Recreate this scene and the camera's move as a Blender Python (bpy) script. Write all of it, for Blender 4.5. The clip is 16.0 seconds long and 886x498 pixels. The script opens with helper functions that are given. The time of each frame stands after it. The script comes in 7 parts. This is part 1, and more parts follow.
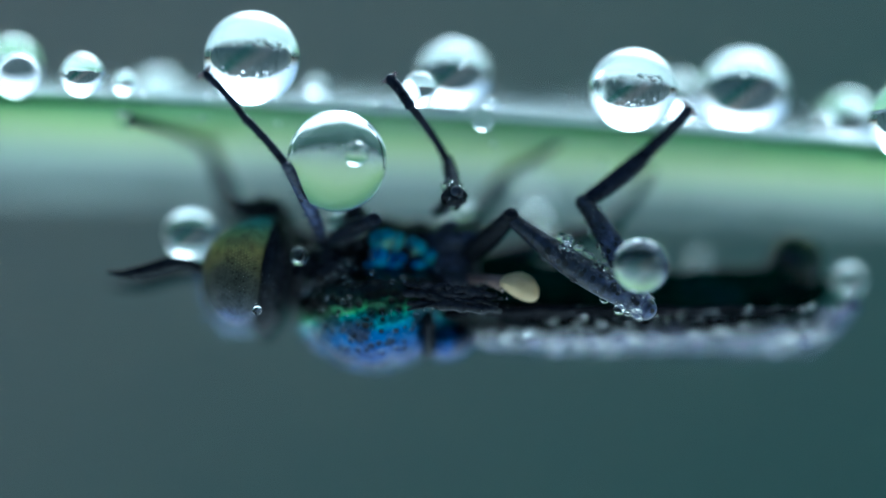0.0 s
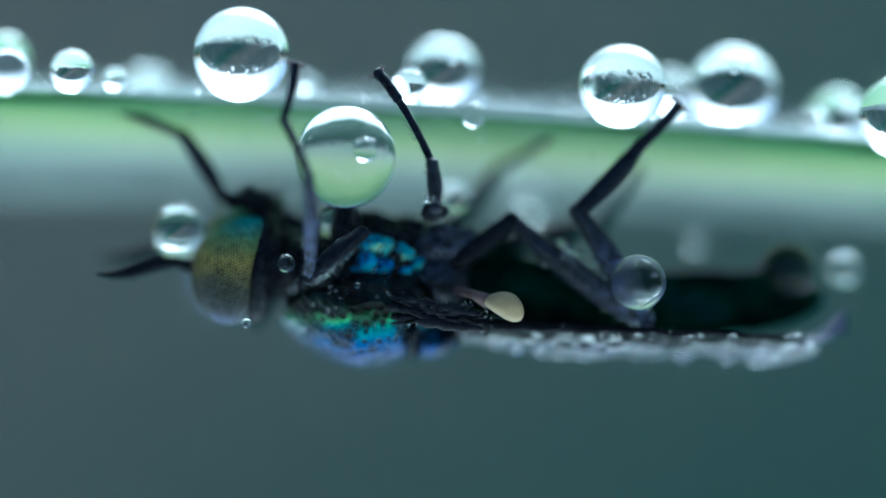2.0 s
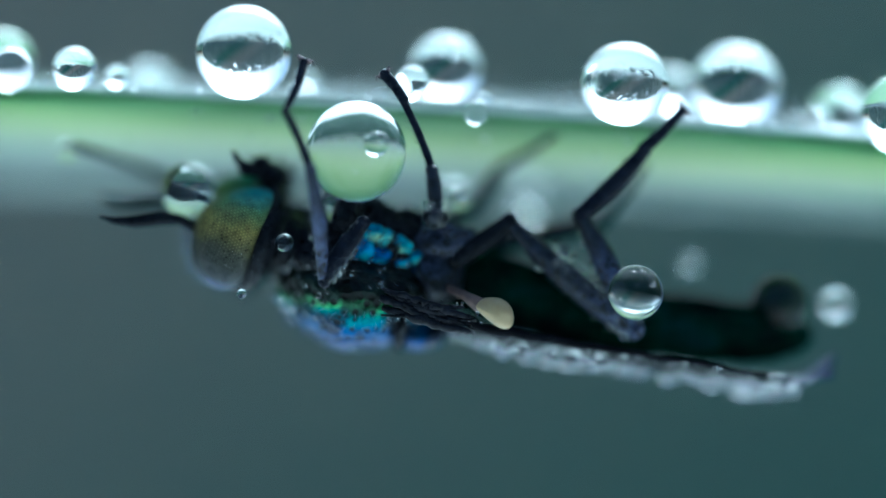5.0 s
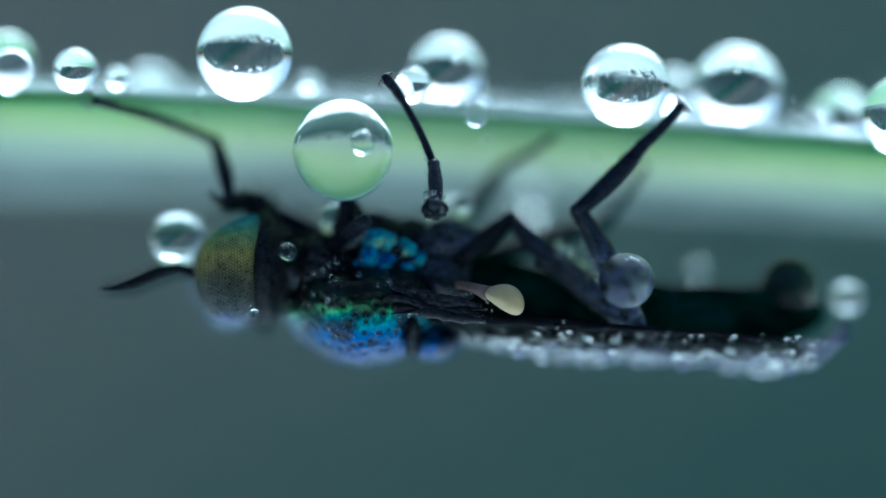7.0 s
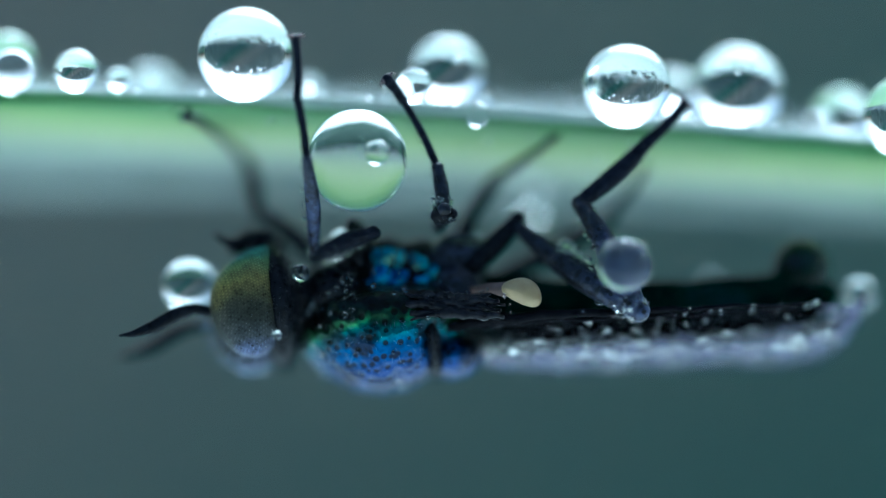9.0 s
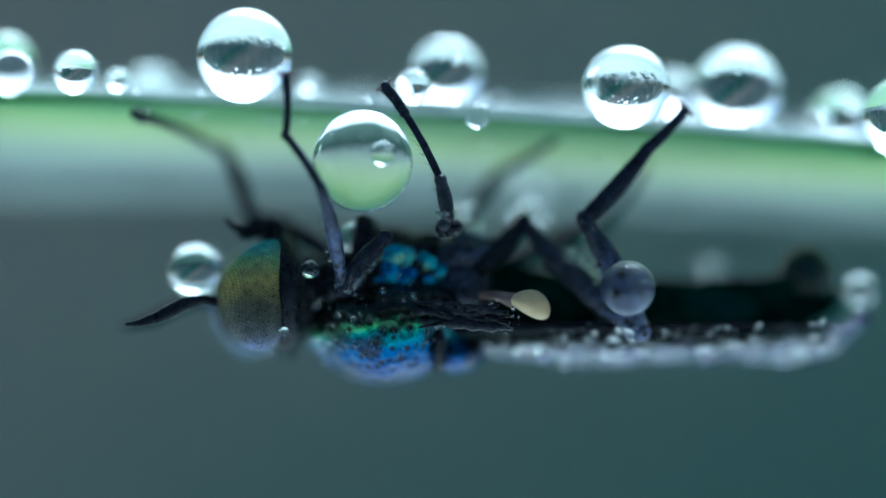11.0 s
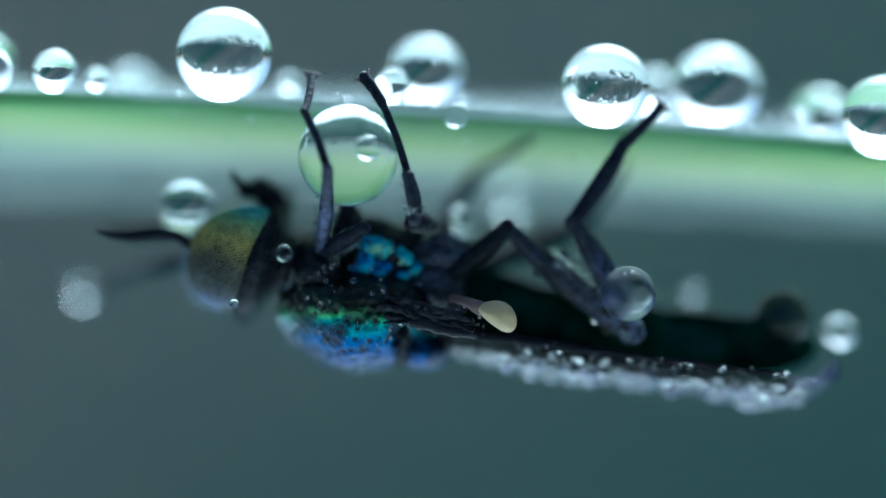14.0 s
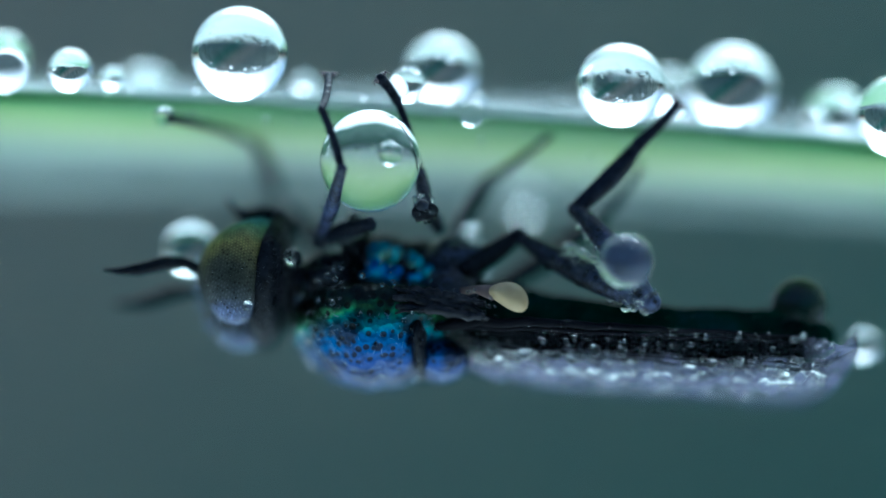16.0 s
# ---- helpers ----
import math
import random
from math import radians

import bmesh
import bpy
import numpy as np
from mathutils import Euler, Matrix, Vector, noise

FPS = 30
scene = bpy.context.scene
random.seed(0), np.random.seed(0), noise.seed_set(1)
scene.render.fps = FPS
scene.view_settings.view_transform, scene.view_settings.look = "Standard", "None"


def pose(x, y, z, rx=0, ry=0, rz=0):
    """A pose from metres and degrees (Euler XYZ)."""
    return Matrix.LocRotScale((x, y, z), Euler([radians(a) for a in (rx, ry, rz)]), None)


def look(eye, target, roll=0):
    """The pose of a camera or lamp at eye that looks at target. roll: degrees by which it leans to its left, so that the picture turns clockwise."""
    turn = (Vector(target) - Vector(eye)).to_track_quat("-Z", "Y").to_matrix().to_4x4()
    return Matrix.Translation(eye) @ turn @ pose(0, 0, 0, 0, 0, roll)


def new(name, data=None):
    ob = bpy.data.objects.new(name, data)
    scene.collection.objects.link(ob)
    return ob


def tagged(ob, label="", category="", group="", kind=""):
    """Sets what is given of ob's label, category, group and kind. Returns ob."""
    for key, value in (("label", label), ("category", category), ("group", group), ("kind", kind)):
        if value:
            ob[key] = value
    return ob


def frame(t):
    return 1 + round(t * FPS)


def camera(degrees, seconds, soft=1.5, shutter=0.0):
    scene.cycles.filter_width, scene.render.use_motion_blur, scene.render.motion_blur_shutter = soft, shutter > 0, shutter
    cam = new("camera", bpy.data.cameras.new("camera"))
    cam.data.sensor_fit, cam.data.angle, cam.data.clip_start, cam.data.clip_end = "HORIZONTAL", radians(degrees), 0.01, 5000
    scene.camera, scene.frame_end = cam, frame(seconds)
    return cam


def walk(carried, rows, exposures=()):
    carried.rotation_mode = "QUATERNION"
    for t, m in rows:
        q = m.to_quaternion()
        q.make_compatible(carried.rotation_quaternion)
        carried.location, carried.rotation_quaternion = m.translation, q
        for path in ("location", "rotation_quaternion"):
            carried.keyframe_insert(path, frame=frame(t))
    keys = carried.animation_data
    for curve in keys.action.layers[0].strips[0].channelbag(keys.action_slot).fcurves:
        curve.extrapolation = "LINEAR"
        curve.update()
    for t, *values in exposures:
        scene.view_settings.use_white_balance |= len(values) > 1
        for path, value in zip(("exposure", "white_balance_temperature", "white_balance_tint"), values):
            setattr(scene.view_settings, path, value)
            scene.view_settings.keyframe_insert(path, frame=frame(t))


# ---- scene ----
# All sizes below are written in millimetres and turned into metres by MM.
MM = 0.001


def at_mm(x, y, z, rx=0, ry=0, rz=0):
    return pose(x * MM, y * MM, z * MM, rx, ry, rz)


def limb(a, b):
    """Pose of a leg piece whose local z runs from joint a towards joint b."""
    a, b = Vector(a) * MM, Vector(b) * MM
    z = (b - a).normalized()
    x = Vector((0, 1, 0)).cross(z).normalized()
    y = z.cross(x)
    m = Matrix((x, y, z)).transposed().to_4x4()
    m.translation = a
    return m


# ---- camera ----
cam = camera(5.712, 16.0, soft=1.5, shutter=0.5)
cam.data.dof.use_dof = True
cam.data.dof.focus_distance = 110.15 * MM
cam.data.dof.aperture_fstop = 20.0
EXPOSURE = [(0, 0.88, 4430, -13), (16, 0.88, 4430, -13)]
walk(cam, [
    (0, at_mm(-0.0854, -110, 0.0539, 90, 0, 0)),
    (0.5, at_mm(-0.0802, -110, 0.0588, 90, 0, 0)),
    (1, at_mm(-0.0427, -110, 0.0966, 90, 0, 0)),
    (1.5, at_mm(-0.0637, -110, 0.0591, 90, 0, 0)),
    (2, at_mm(0.0434, -110, 0.0105, 90, 0, 0)),
    (2.5, at_mm(0.0966, -110, -0.0105, 90, 0, 0)),
    (3, at_mm(0.0430, -110, -0.0105, 90, 0, 0)),
    (3.5, at_mm(0.0431, -110, -0.0053, 90, 0, 0)),
    (4, at_mm(0.0217, -110, -0.0213, 90, 0, 0)),
    (6.5, at_mm(0.0053, -110, -0.0105, 90, 0, 0)),
    (7, at_mm(-0.0000, -110, 0.0000, 90, 0, 0)),
    (7.5, at_mm(-0.0000, -110, 0.0000, 90, 0, 0)),
    (8, at_mm(-0.0105, -110, 0.0105, 90, 0, 0)),
    (8.5, at_mm(-0.0105, -110, 0.0105, 90, 0, 0)),
    (9, at_mm(-0.0105, -110, 0.0105, 90, 0, 0)),
    (11.5, at_mm(-0.0000, -110, 0.0322, 90, 0, 0)),
    (12, at_mm(-0.0427, -110, 0.0644, 90, 0, 0)),
    (12.5, at_mm(-0.0000, -110, 0.0539, 90, 0, 0)),
    (13, at_mm(0.0861, -110, 0.0749, 90, 0, 0)),
    (13.5, at_mm(0.2471, -110, 0.0374, 90, 0, 0)),
    (14, at_mm(0.2576, -110, 0.0105, 90, 0, 0)),
    (14.5, at_mm(0.1715, -110, -0.0217, 90, 0, 0)),
    (15, at_mm(0.1074, -110, 0.0000, 90, 0, 0)),
    (15.5, at_mm(0.0808, -110, 0.0000, 90, 0, 0)),
    (16, at_mm(0.0644, -110, 0.0000, 90, 0, 0)),
], EXPOSURE)

# ---- sky and sun ----
world = bpy.data.worlds.new("overcast_sky")
scene.world = world
world.use_nodes = True
wn = world.node_tree
wn.nodes.clear()
w_out = wn.nodes.new("ShaderNodeOutputWorld")
w_bg = wn.nodes.new("ShaderNodeBackground")
w_sky = wn.nodes.new("ShaderNodeTexSky")
w_sky.sky_type = "NISHITA"
w_sky.sun_disc = False
w_sky.sun_elevation = radians(48)
w_sky.sun_rotation = radians(15)
w_sky.dust_density = 8.0
w_sky.air_density = 0.8
w_sky.ozone_density = 0.3
w_bg.inputs["Strength"].default_value = 0.12
wn.links.new(w_sky.outputs[0], w_bg.inputs["Color"])
wn.links.new(w_bg.outputs[0], w_out.inputs["Surface"])

sun_data = bpy.data.lights.new("sun", "SUN")
sun_data.energy = 2.5
sun_data.angle = radians(50)
sun_data.color = (1.0, 0.97, 0.93)
sun = new("sun", sun_data)
sun.matrix_basis = look((0.18, 0.66, 0.75), (0, 0, 0))


# ---- materials ----
def material(name):
    m = bpy.data.materials.new(name)
    m.use_nodes = True
    nt = m.node_tree
    return m, nt, nt.nodes["Principled BSDF"]


def coords(nt, scale=(1, 1, 1), kind="Object"):
    tc = nt.nodes.new("ShaderNodeTexCoord")
    mp = nt.nodes.new("ShaderNodeMapping")
    mp.inputs["Scale"].default_value = scale
    nt.links.new(tc.outputs[kind], mp.inputs["Vector"])
    return mp.outputs["Vector"]


def noise_tex(nt, vec, scale, detail=4.0, rough=0.55):
    n = nt.nodes.new("ShaderNodeTexNoise")
    n.inputs["Scale"].default_value = scale
    n.inputs["Detail"].default_value = detail
    n.inputs["Roughness"].default_value = rough
    nt.links.new(vec, n.inputs["Vector"])
    return n.outputs["Fac"]


def ramp(nt, fac, stops):
    r = nt.nodes.new("ShaderNodeValToRGB")
    while len(r.color_ramp.elements) < len(stops):
        r.color_ramp.elements.new(0.5)
    for e, (p, c) in zip(r.color_ramp.elements, stops):
        e.position, e.color = p, (*c, 1)
    nt.links.new(fac, r.inputs["Fac"])
    return r.outputs["Color"]


def mix(nt, fac, a, b, mode="MIX"):
    n = nt.nodes.new("ShaderNodeMix")
    n.data_type, n.blend_type = "RGBA", mode
    for sock, val in ((n.inputs["Factor"], fac), (n.inputs["A"], a), (n.inputs["B"], b)):
        if hasattr(val, "is_linked"):
            nt.links.new(val, sock)
        elif isinstance(val, tuple):
            sock.default_value = (*val, 1)
        else:
            sock.default_value = val
    return n.outputs["Result"]


def bump(nt, bsdf, height, strength, dist):
    b = nt.nodes.new("ShaderNodeBump")
    b.inputs["Strength"].default_value = strength
    b.inputs["Distance"].default_value = dist * MM
    nt.links.new(height, b.inputs["Height"])
    nt.links.new(b.outputs["Normal"], bsdf.inputs["Normal"])


def axis(nt, vec, which):
    s = nt.nodes.new("ShaderNodeSeparateXYZ")
    nt.links.new(vec, s.inputs[0])
    return s.outputs[which]


def remap(nt, val, lo, hi):
    r = nt.nodes.new("ShaderNodeMapRange")
    r.inputs["From Min"].default_value, r.inputs["From Max"].default_value = lo, hi
    nt.links.new(val, r.inputs["Value"])
    return r.outputs["Result"]


def voronoi(nt, vec, scale, feature="F1"):
    n = nt.nodes.new("ShaderNodeTexVoronoi")
    n.feature = feature
    n.inputs["Scale"].default_value = scale
    nt.links.new(vec, n.inputs["Vector"])
    return n.outputs["Distance"]


def water_material():
    m, nt, b = material("dew_water")
    b.inputs["Base Color"].default_value = (1, 1, 1, 1)
    b.inputs["Roughness"].default_value = 0.0
    b.inputs["IOR"].default_value = 1.333
    b.inputs["Transmission Weight"].default_value = 1.0
    return m


def blade_material():
    m, nt, b = material("grass_blade_green")
    vec = coords(nt)
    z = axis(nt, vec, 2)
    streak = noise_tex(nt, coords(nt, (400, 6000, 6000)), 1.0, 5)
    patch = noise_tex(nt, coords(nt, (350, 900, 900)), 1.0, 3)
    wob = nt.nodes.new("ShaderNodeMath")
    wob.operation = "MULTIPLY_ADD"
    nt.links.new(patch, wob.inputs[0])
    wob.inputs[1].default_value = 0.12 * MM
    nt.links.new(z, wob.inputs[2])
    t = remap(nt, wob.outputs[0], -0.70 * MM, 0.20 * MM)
    # leaf tones by height; yellow-green middle and lifted rim also carry painted light
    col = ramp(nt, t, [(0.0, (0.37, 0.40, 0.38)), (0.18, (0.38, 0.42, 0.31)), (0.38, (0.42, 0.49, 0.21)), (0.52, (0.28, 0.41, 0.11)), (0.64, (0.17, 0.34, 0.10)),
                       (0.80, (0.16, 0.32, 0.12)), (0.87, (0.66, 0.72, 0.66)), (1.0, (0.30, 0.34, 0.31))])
    col = mix(nt, 0.35, col, ramp(nt, streak, [(0.3, (0.35, 0.45, 0.35)), (0.7, (1, 1, 1))]), "MULTIPLY")
    nt.links.new(col, b.inputs["Base Color"])
    b.inputs["Roughness"].default_value = 0.45
    b.inputs["Subsurface Weight"].default_value = 0.0
    bump(nt, b, streak, 0.3, 0.03)
    # light that comes through the leaf
    tr = nt.nodes.new("ShaderNodeBsdfTranslucent")
    mx = nt.nodes.new("ShaderNodeMixShader")
    mx.inputs[0].default_value = 0.46
    bright = mix(nt, 0.15, col, (0.8, 0.9, 0.7))
    nt.links.new(bright, tr.inputs["Color"])
    nt.links.new(b.outputs[0], mx.inputs[1])
    nt.links.new(tr.outputs[0], mx.inputs[2])
    nt.links.new(mx.outputs[0], nt.nodes["Material Output"].inputs["Surface"])
    return m


def fuzz_material():
    m, nt, b = material("pale_leaf_hair")
    b.inputs["Base Color"].default_value = (0.44, 0.51, 0.47, 1)
    b.inputs["Roughness"].default_value = 0.5
    return m


def chitin_material(name, col=(0.0045, 0.005, 0.007), gloss=0.06):
    m, nt, b = material(name)
    vec = coords(nt)
    n = noise_tex(nt, vec, 9000.0, 4)
    cells = voronoi(nt, vec, 16000.0)
    b.inputs["Specular IOR Level"].default_value = gloss
    c = ramp(nt, n, [(0.3, tuple(x * 0.5 for x in col)), (0.7, tuple(x * 2.2 for x in col))])
    nt.links.new(c, b.inputs["Base Color"])
    nt.links.new(ramp(nt, n, [(0.3, (0.22,) * 3), (0.7, (0.5,) * 3)]), b.inputs["Roughness"])
    bump(nt, b, cells, 0.5, 0.02)
    return m


def leg_material(name, bare, bluest):
    """Black leg with a blue-grey bloom, part of it lit sheen put into the colour; it grows from the bare height to the
    other, both in mm along the piece; dark pits stay free of it.
    """
    m, nt, b = material(name)
    vec = coords(nt)
    n = noise_tex(nt, vec, 7000.0, 4)
    spots = voronoi(nt, vec, 9500.0)
    along = remap(nt, axis(nt, vec, 2), bare * MM, bluest * MM)
    full = ramp(nt, n, [(0.36, (0.010, 0.012, 0.026)), (0.64, (0.085, 0.100, 0.200))])
    thin = ramp(nt, n, [(0.40, (0.004, 0.005, 0.008)), (0.70, (0.016, 0.020, 0.040))])
    c = mix(nt, ramp(nt, spots, [(0.30, (0, 0, 0)), (0.38, (1, 1, 1))]), (0.003, 0.003, 0.005), mix(nt, along, thin, full))
    nt.links.new(c, b.inputs["Base Color"])
    b.inputs["Roughness"].default_value = 0.40
    b.inputs["Specular IOR Level"].default_value = 0.25
    bump(nt, b, spots, 0.6, 0.025)
    return m


def thorax_material():
    m, nt, b = material("iridescent_thorax")
    vec = coords(nt)
    z = axis(nt, vec, 2)
    n = noise_tex(nt, vec, 1600.0, 4)
    wob = nt.nodes.new("ShaderNodeMath")
    wob.operation = "MULTIPLY_ADD"
    nt.links.new(n, wob.inputs[0])
    wob.inputs[1].default_value = 0.55 * MM
    nt.links.new(z, wob.inputs[2])
    t = remap(nt, wob.outputs[0], -1.0 * MM, 1.0 * MM)
    col = ramp(nt, t, [(0.0, (0.062, 0.070, 0.150)), (0.20, (0.011, 0.036, 0.150)), (0.33, (0.0, 0.055, 0.175)), (0.40, (0.01, 0.14, 0.15)), (0.45, (0.09, 0.29, 0.10)),
                       (0.51, (0.004, 0.012, 0.008)), (1.0, (0.004, 0.005, 0.008))])
    blotch = noise_tex(nt, vec, 4200.0, 3)
    col = mix(nt, 0.4, col, ramp(nt, blotch, [(0.38, (0.06, 0.06, 0.12)), (0.52, (1, 1, 1))]), "MULTIPLY")
    patch = noise_tex(nt, vec, 1900.0, 3)
    col = mix(nt, 0.85, col, ramp(nt, patch, [(0.40, (0.04, 0.05, 0.08)), (0.50, (1, 1, 1))]), "MULTIPLY")
    cells = voronoi(nt, vec, 7800.0)
    fine = voronoi(nt, vec, 21000.0)
    dark = ramp(nt, cells, [(0.31, (0.02, 0.02, 0.05)), (0.37, (1, 1, 1))])
    col = mix(nt, 0.9, col, dark, "MULTIPLY")
    col = mix(nt, 0.35, col, ramp(nt, fine, [(0.1, (0.1, 0.1, 0.2)), (0.5, (1, 1, 1))]), "MULTIPLY")
    nt.links.new(col, b.inputs["Base Color"])
    b.inputs["Metallic"].default_value = 0.75
    b.inputs["Roughness"].default_value = 0.36
    bump(nt, b, cells, 0.6, 0.05)
    return m


def pleura_material():
    """Metallic plates, each with a tint of its own between deep blue and pale green."""
    m, nt, b = material("iridescent_side_plate")
    vec = coords(nt)
    own = nt.nodes.new("ShaderNodeObjectInfo").outputs["Random"]
    blend = nt.nodes.new("ShaderNodeMath")
    blend.operation = "MULTIPLY_ADD"
    nt.links.new(own, blend.inputs[0])
    blend.inputs[1].default_value = 0.30
    nt.links.new(noise_tex(nt, vec, 4200.0, 2), blend.inputs[2])
    tone = blend.outputs[0]
    col = ramp(nt, tone, [(0.42, (0.003, 0.04, 0.22)), (0.58, (0.012, 0.13, 0.44)), (0.74, (0.06, 0.34, 0.52)), (0.85, (0.16, 0.50, 0.48)), (0.95, (0.42, 0.62, 0.36))])
    mottle = noise_tex(nt, vec, 9000.0, 3)
    col = mix(nt, 0.8, col, ramp(nt, mottle, [(0.36, (0.10, 0.10, 0.16)), (0.52, (1, 1, 1))]), "MULTIPLY")
    pits = voronoi(nt, vec, 19000.0)
    col = mix(nt, 0.4, col, ramp(nt, pits, [(0.15, (0.1, 0.1, 0.15)), (0.4, (1, 1, 1))]), "MULTIPLY")
    nt.links.new(col, b.inputs["Base Color"])
    b.inputs["Metallic"].default_value = 0.75
    b.inputs["Roughness"].default_value = 0.40
    bump(nt, b, pits, 0.5, 0.03)
    return m


def abdomen_material():
    m, nt, b = material("dark_green_abdomen")
    vec = coords(nt)
    n = noise_tex(nt, vec, 1500.0, 4)
    f = voronoi(nt, vec, 13000.0)
    col = ramp(nt, n, [(0.38, (0.003, 0.005, 0.005)), (0.6, (0.006, 0.020, 0.012)), (0.8, (0.012, 0.030, 0.034))])
    nt.links.new(col, b.inputs["Base Color"])
    b.inputs["Metallic"].default_value = 0.0
    b.inputs["Specular IOR Level"].default_value = 0.0
    b.inputs["Roughness"].default_value = 0.8
    bump(nt, b, f, 0.4, 0.03)
    return m


def eye_material():
    m, nt, b = material("faceted_eye")
    vec = coords(nt)
    z = axis(nt, vec, 2)
    n = noise_tex(nt, vec, 2500.0, 4)
    wob = nt.nodes.new("ShaderNodeMath")
    wob.operation = "MULTIPLY_ADD"
    nt.links.new(n, wob.inputs[0])
    wob.inputs[1].default_value = 0.35 * MM
    nt.links.new(z, wob.inputs[2])
    t = remap(nt, wob.outputs[0], -0.55 * MM, 0.9 * MM)
    col = ramp(nt, t, [(0.0, (0.11, 0.13, 0.25)), (0.12, (0.045, 0.050, 0.055)), (0.26, (0.034, 0.036, 0.030)), (0.40, (0.055, 0.055, 0.036)), (0.60, (0.23, 0.195, 0.055)),
                       (0.78, (0.15, 0.24, 0.10)), (0.95, (0.06, 0.27, 0.27))])
    total = None
    for a in (0, 60, 120):
        dot = nt.nodes.new("ShaderNodeVectorMath")
        dot.operation = "DOT_PRODUCT"
        k = 2 * math.pi / (0.037 * MM)
        dot.inputs[1].default_value = (k * math.cos(radians(a)), 0.25 * k, k * math.sin(radians(a)))
        nt.links.new(vec, dot.inputs[0])
        cs = nt.nodes.new("ShaderNodeMath")
        cs.operation = "COSINE"
        nt.links.new(dot.outputs["Value"], cs.inputs[0])
        if total:
            ad = nt.nodes.new("ShaderNodeMath")
            ad.operation = "ADD"
            nt.links.new(total, ad.inputs[0])
            nt.links.new(cs.outputs[0], ad.inputs[1])
            total = ad.outputs[0]
        else:
            total = cs.outputs[0]
    facets = remap(nt, total, 3.0, -1.5)
    blot = noise_tex(nt, vec, 9000.0, 4)
    col = mix(nt, 0.6, col, ramp(nt, blot, [(0.35, (0.45, 0.45, 0.5)), (0.65, (1.25, 1.25, 1.25))]), "MULTIPLY")
    spots = voronoi(nt, vec, 17000.0)
    low = ramp(nt, t, [(0.45, (1, 1, 1)), (0.75, (0.12, 0.12, 0.12))])
    pit = mix(nt, low, (1, 1, 1), ramp(nt, spots, [(0.16, (0.12, 0.12, 0.10)), (0.34, (1, 1, 1))]))
    col = mix(nt, 0.85, col, pit, "MULTIPLY")
    col = mix(nt, 0.45, col, ramp(nt, facets, [(0.2, (1.2, 1.2, 1.2)), (0.6, (0.15, 0.15, 0.15))]), "MULTIPLY")
    nt.links.new(col, b.inputs["Base Color"])
    b.inputs["Metallic"].default_value = 0.1
    b.inputs["Specular IOR Level"].default_value = 0.12
    b.inputs["Roughness"].default_value = 0.45
    bump(nt, b, facets, -0.8, 0.03)
    return m


def wing_material(name, clear_front):
    """Dew-fogged membrane; on the near wing the front strip stays free of dew and shows dark."""
    m, nt, b = material(name)
    vec = coords(nt)
    n = noise_tex(nt, vec, 1800.0, 5, 0.65)
    f = voronoi(nt, vec, 14000.0)
    fogged = ramp(nt, n, [(0.3, (0.085, 0.085, 0.130)), (0.7, (0.24, 0.24, 0.36))])
    clumps = ramp(nt, noise_tex(nt, vec, 3600.0, 3), [(0.35, (0.45,) * 3), (0.65, (0.85,) * 3)])
    b.inputs["Roughness"].default_value = 0.6
    b.inputs["Specular IOR Level"].default_value = 0.02
    bump(nt, b, f, -0.9, 0.06)
    if clear_front:
        slant = nt.nodes.new("ShaderNodeMath")
        slant.operation = "MULTIPLY_ADD"
        nt.links.new(axis(nt, vec, 0), slant.inputs[0])
        slant.inputs[1].default_value = 0.055
        nt.links.new(axis(nt, vec, 2), slant.inputs[2])
        wob = nt.nodes.new("ShaderNodeMath")
        wob.operation = "MULTIPLY_ADD"
        nt.links.new(n, wob.inputs[0])
        wob.inputs[1].default_value = -0.30 * MM
        nt.links.new(slant.outputs[0], wob.inputs[2])
        fog = remap(nt, wob.outputs[0], -0.74 * MM, -0.90 * MM)
        tipped = nt.nodes.new("ShaderNodeMath")
        tipped.operation = "MAXIMUM"
        nt.links.new(fog, tipped.inputs[0])
        nt.links.new(remap(nt, axis(nt, vec, 0), 5.25 * MM, 5.75 * MM), tipped.inputs[1])
        fog = tipped.outputs[0]
        nt.links.new(mix(nt, fog, (0.004, 0.004, 0.006), fogged), b.inputs["Base Color"])
        nt.links.new(mix(nt, fog, (0.80, 0.80, 0.80), clumps), b.inputs["Alpha"])
    else:
        nt.links.new(fogged, b.inputs["Base Color"])
        hem = remap(nt, axis(nt, vec, 1), 0.98 * MM, 0.60 * MM)
        nt.links.new(mix(nt, hem, (0.12, 0.12, 0.12), clumps), b.inputs["Alpha"])
    return m


def knob_material():
    m, nt, b = material("cream_knob")
    n = noise_tex(nt, coords(nt), 4000.0, 4)
    nt.links.new(ramp(nt, n, [(0.3, (0.26, 0.185, 0.085)), (0.7, (0.33, 0.250, 0.130))]), b.inputs["Base Color"])
    b.inputs["Roughness"].default_value = 0.5
    return m


def plain(name, col, rough=0.6, scale=4000.0, gloss=0.5):
    m, nt, b = material(name)
    n = noise_tex(nt, coords(nt), scale, 4)
    nt.links.new(ramp(nt, n, [(0.3, tuple(c * 0.65 for c in col)), (0.7, tuple(min(1, c * 1.3) for c in col))]), b.inputs["Base Color"])
    b.inputs["Roughness"].default_value = rough
    b.inputs["Specular IOR Level"].default_value = gloss
    return m


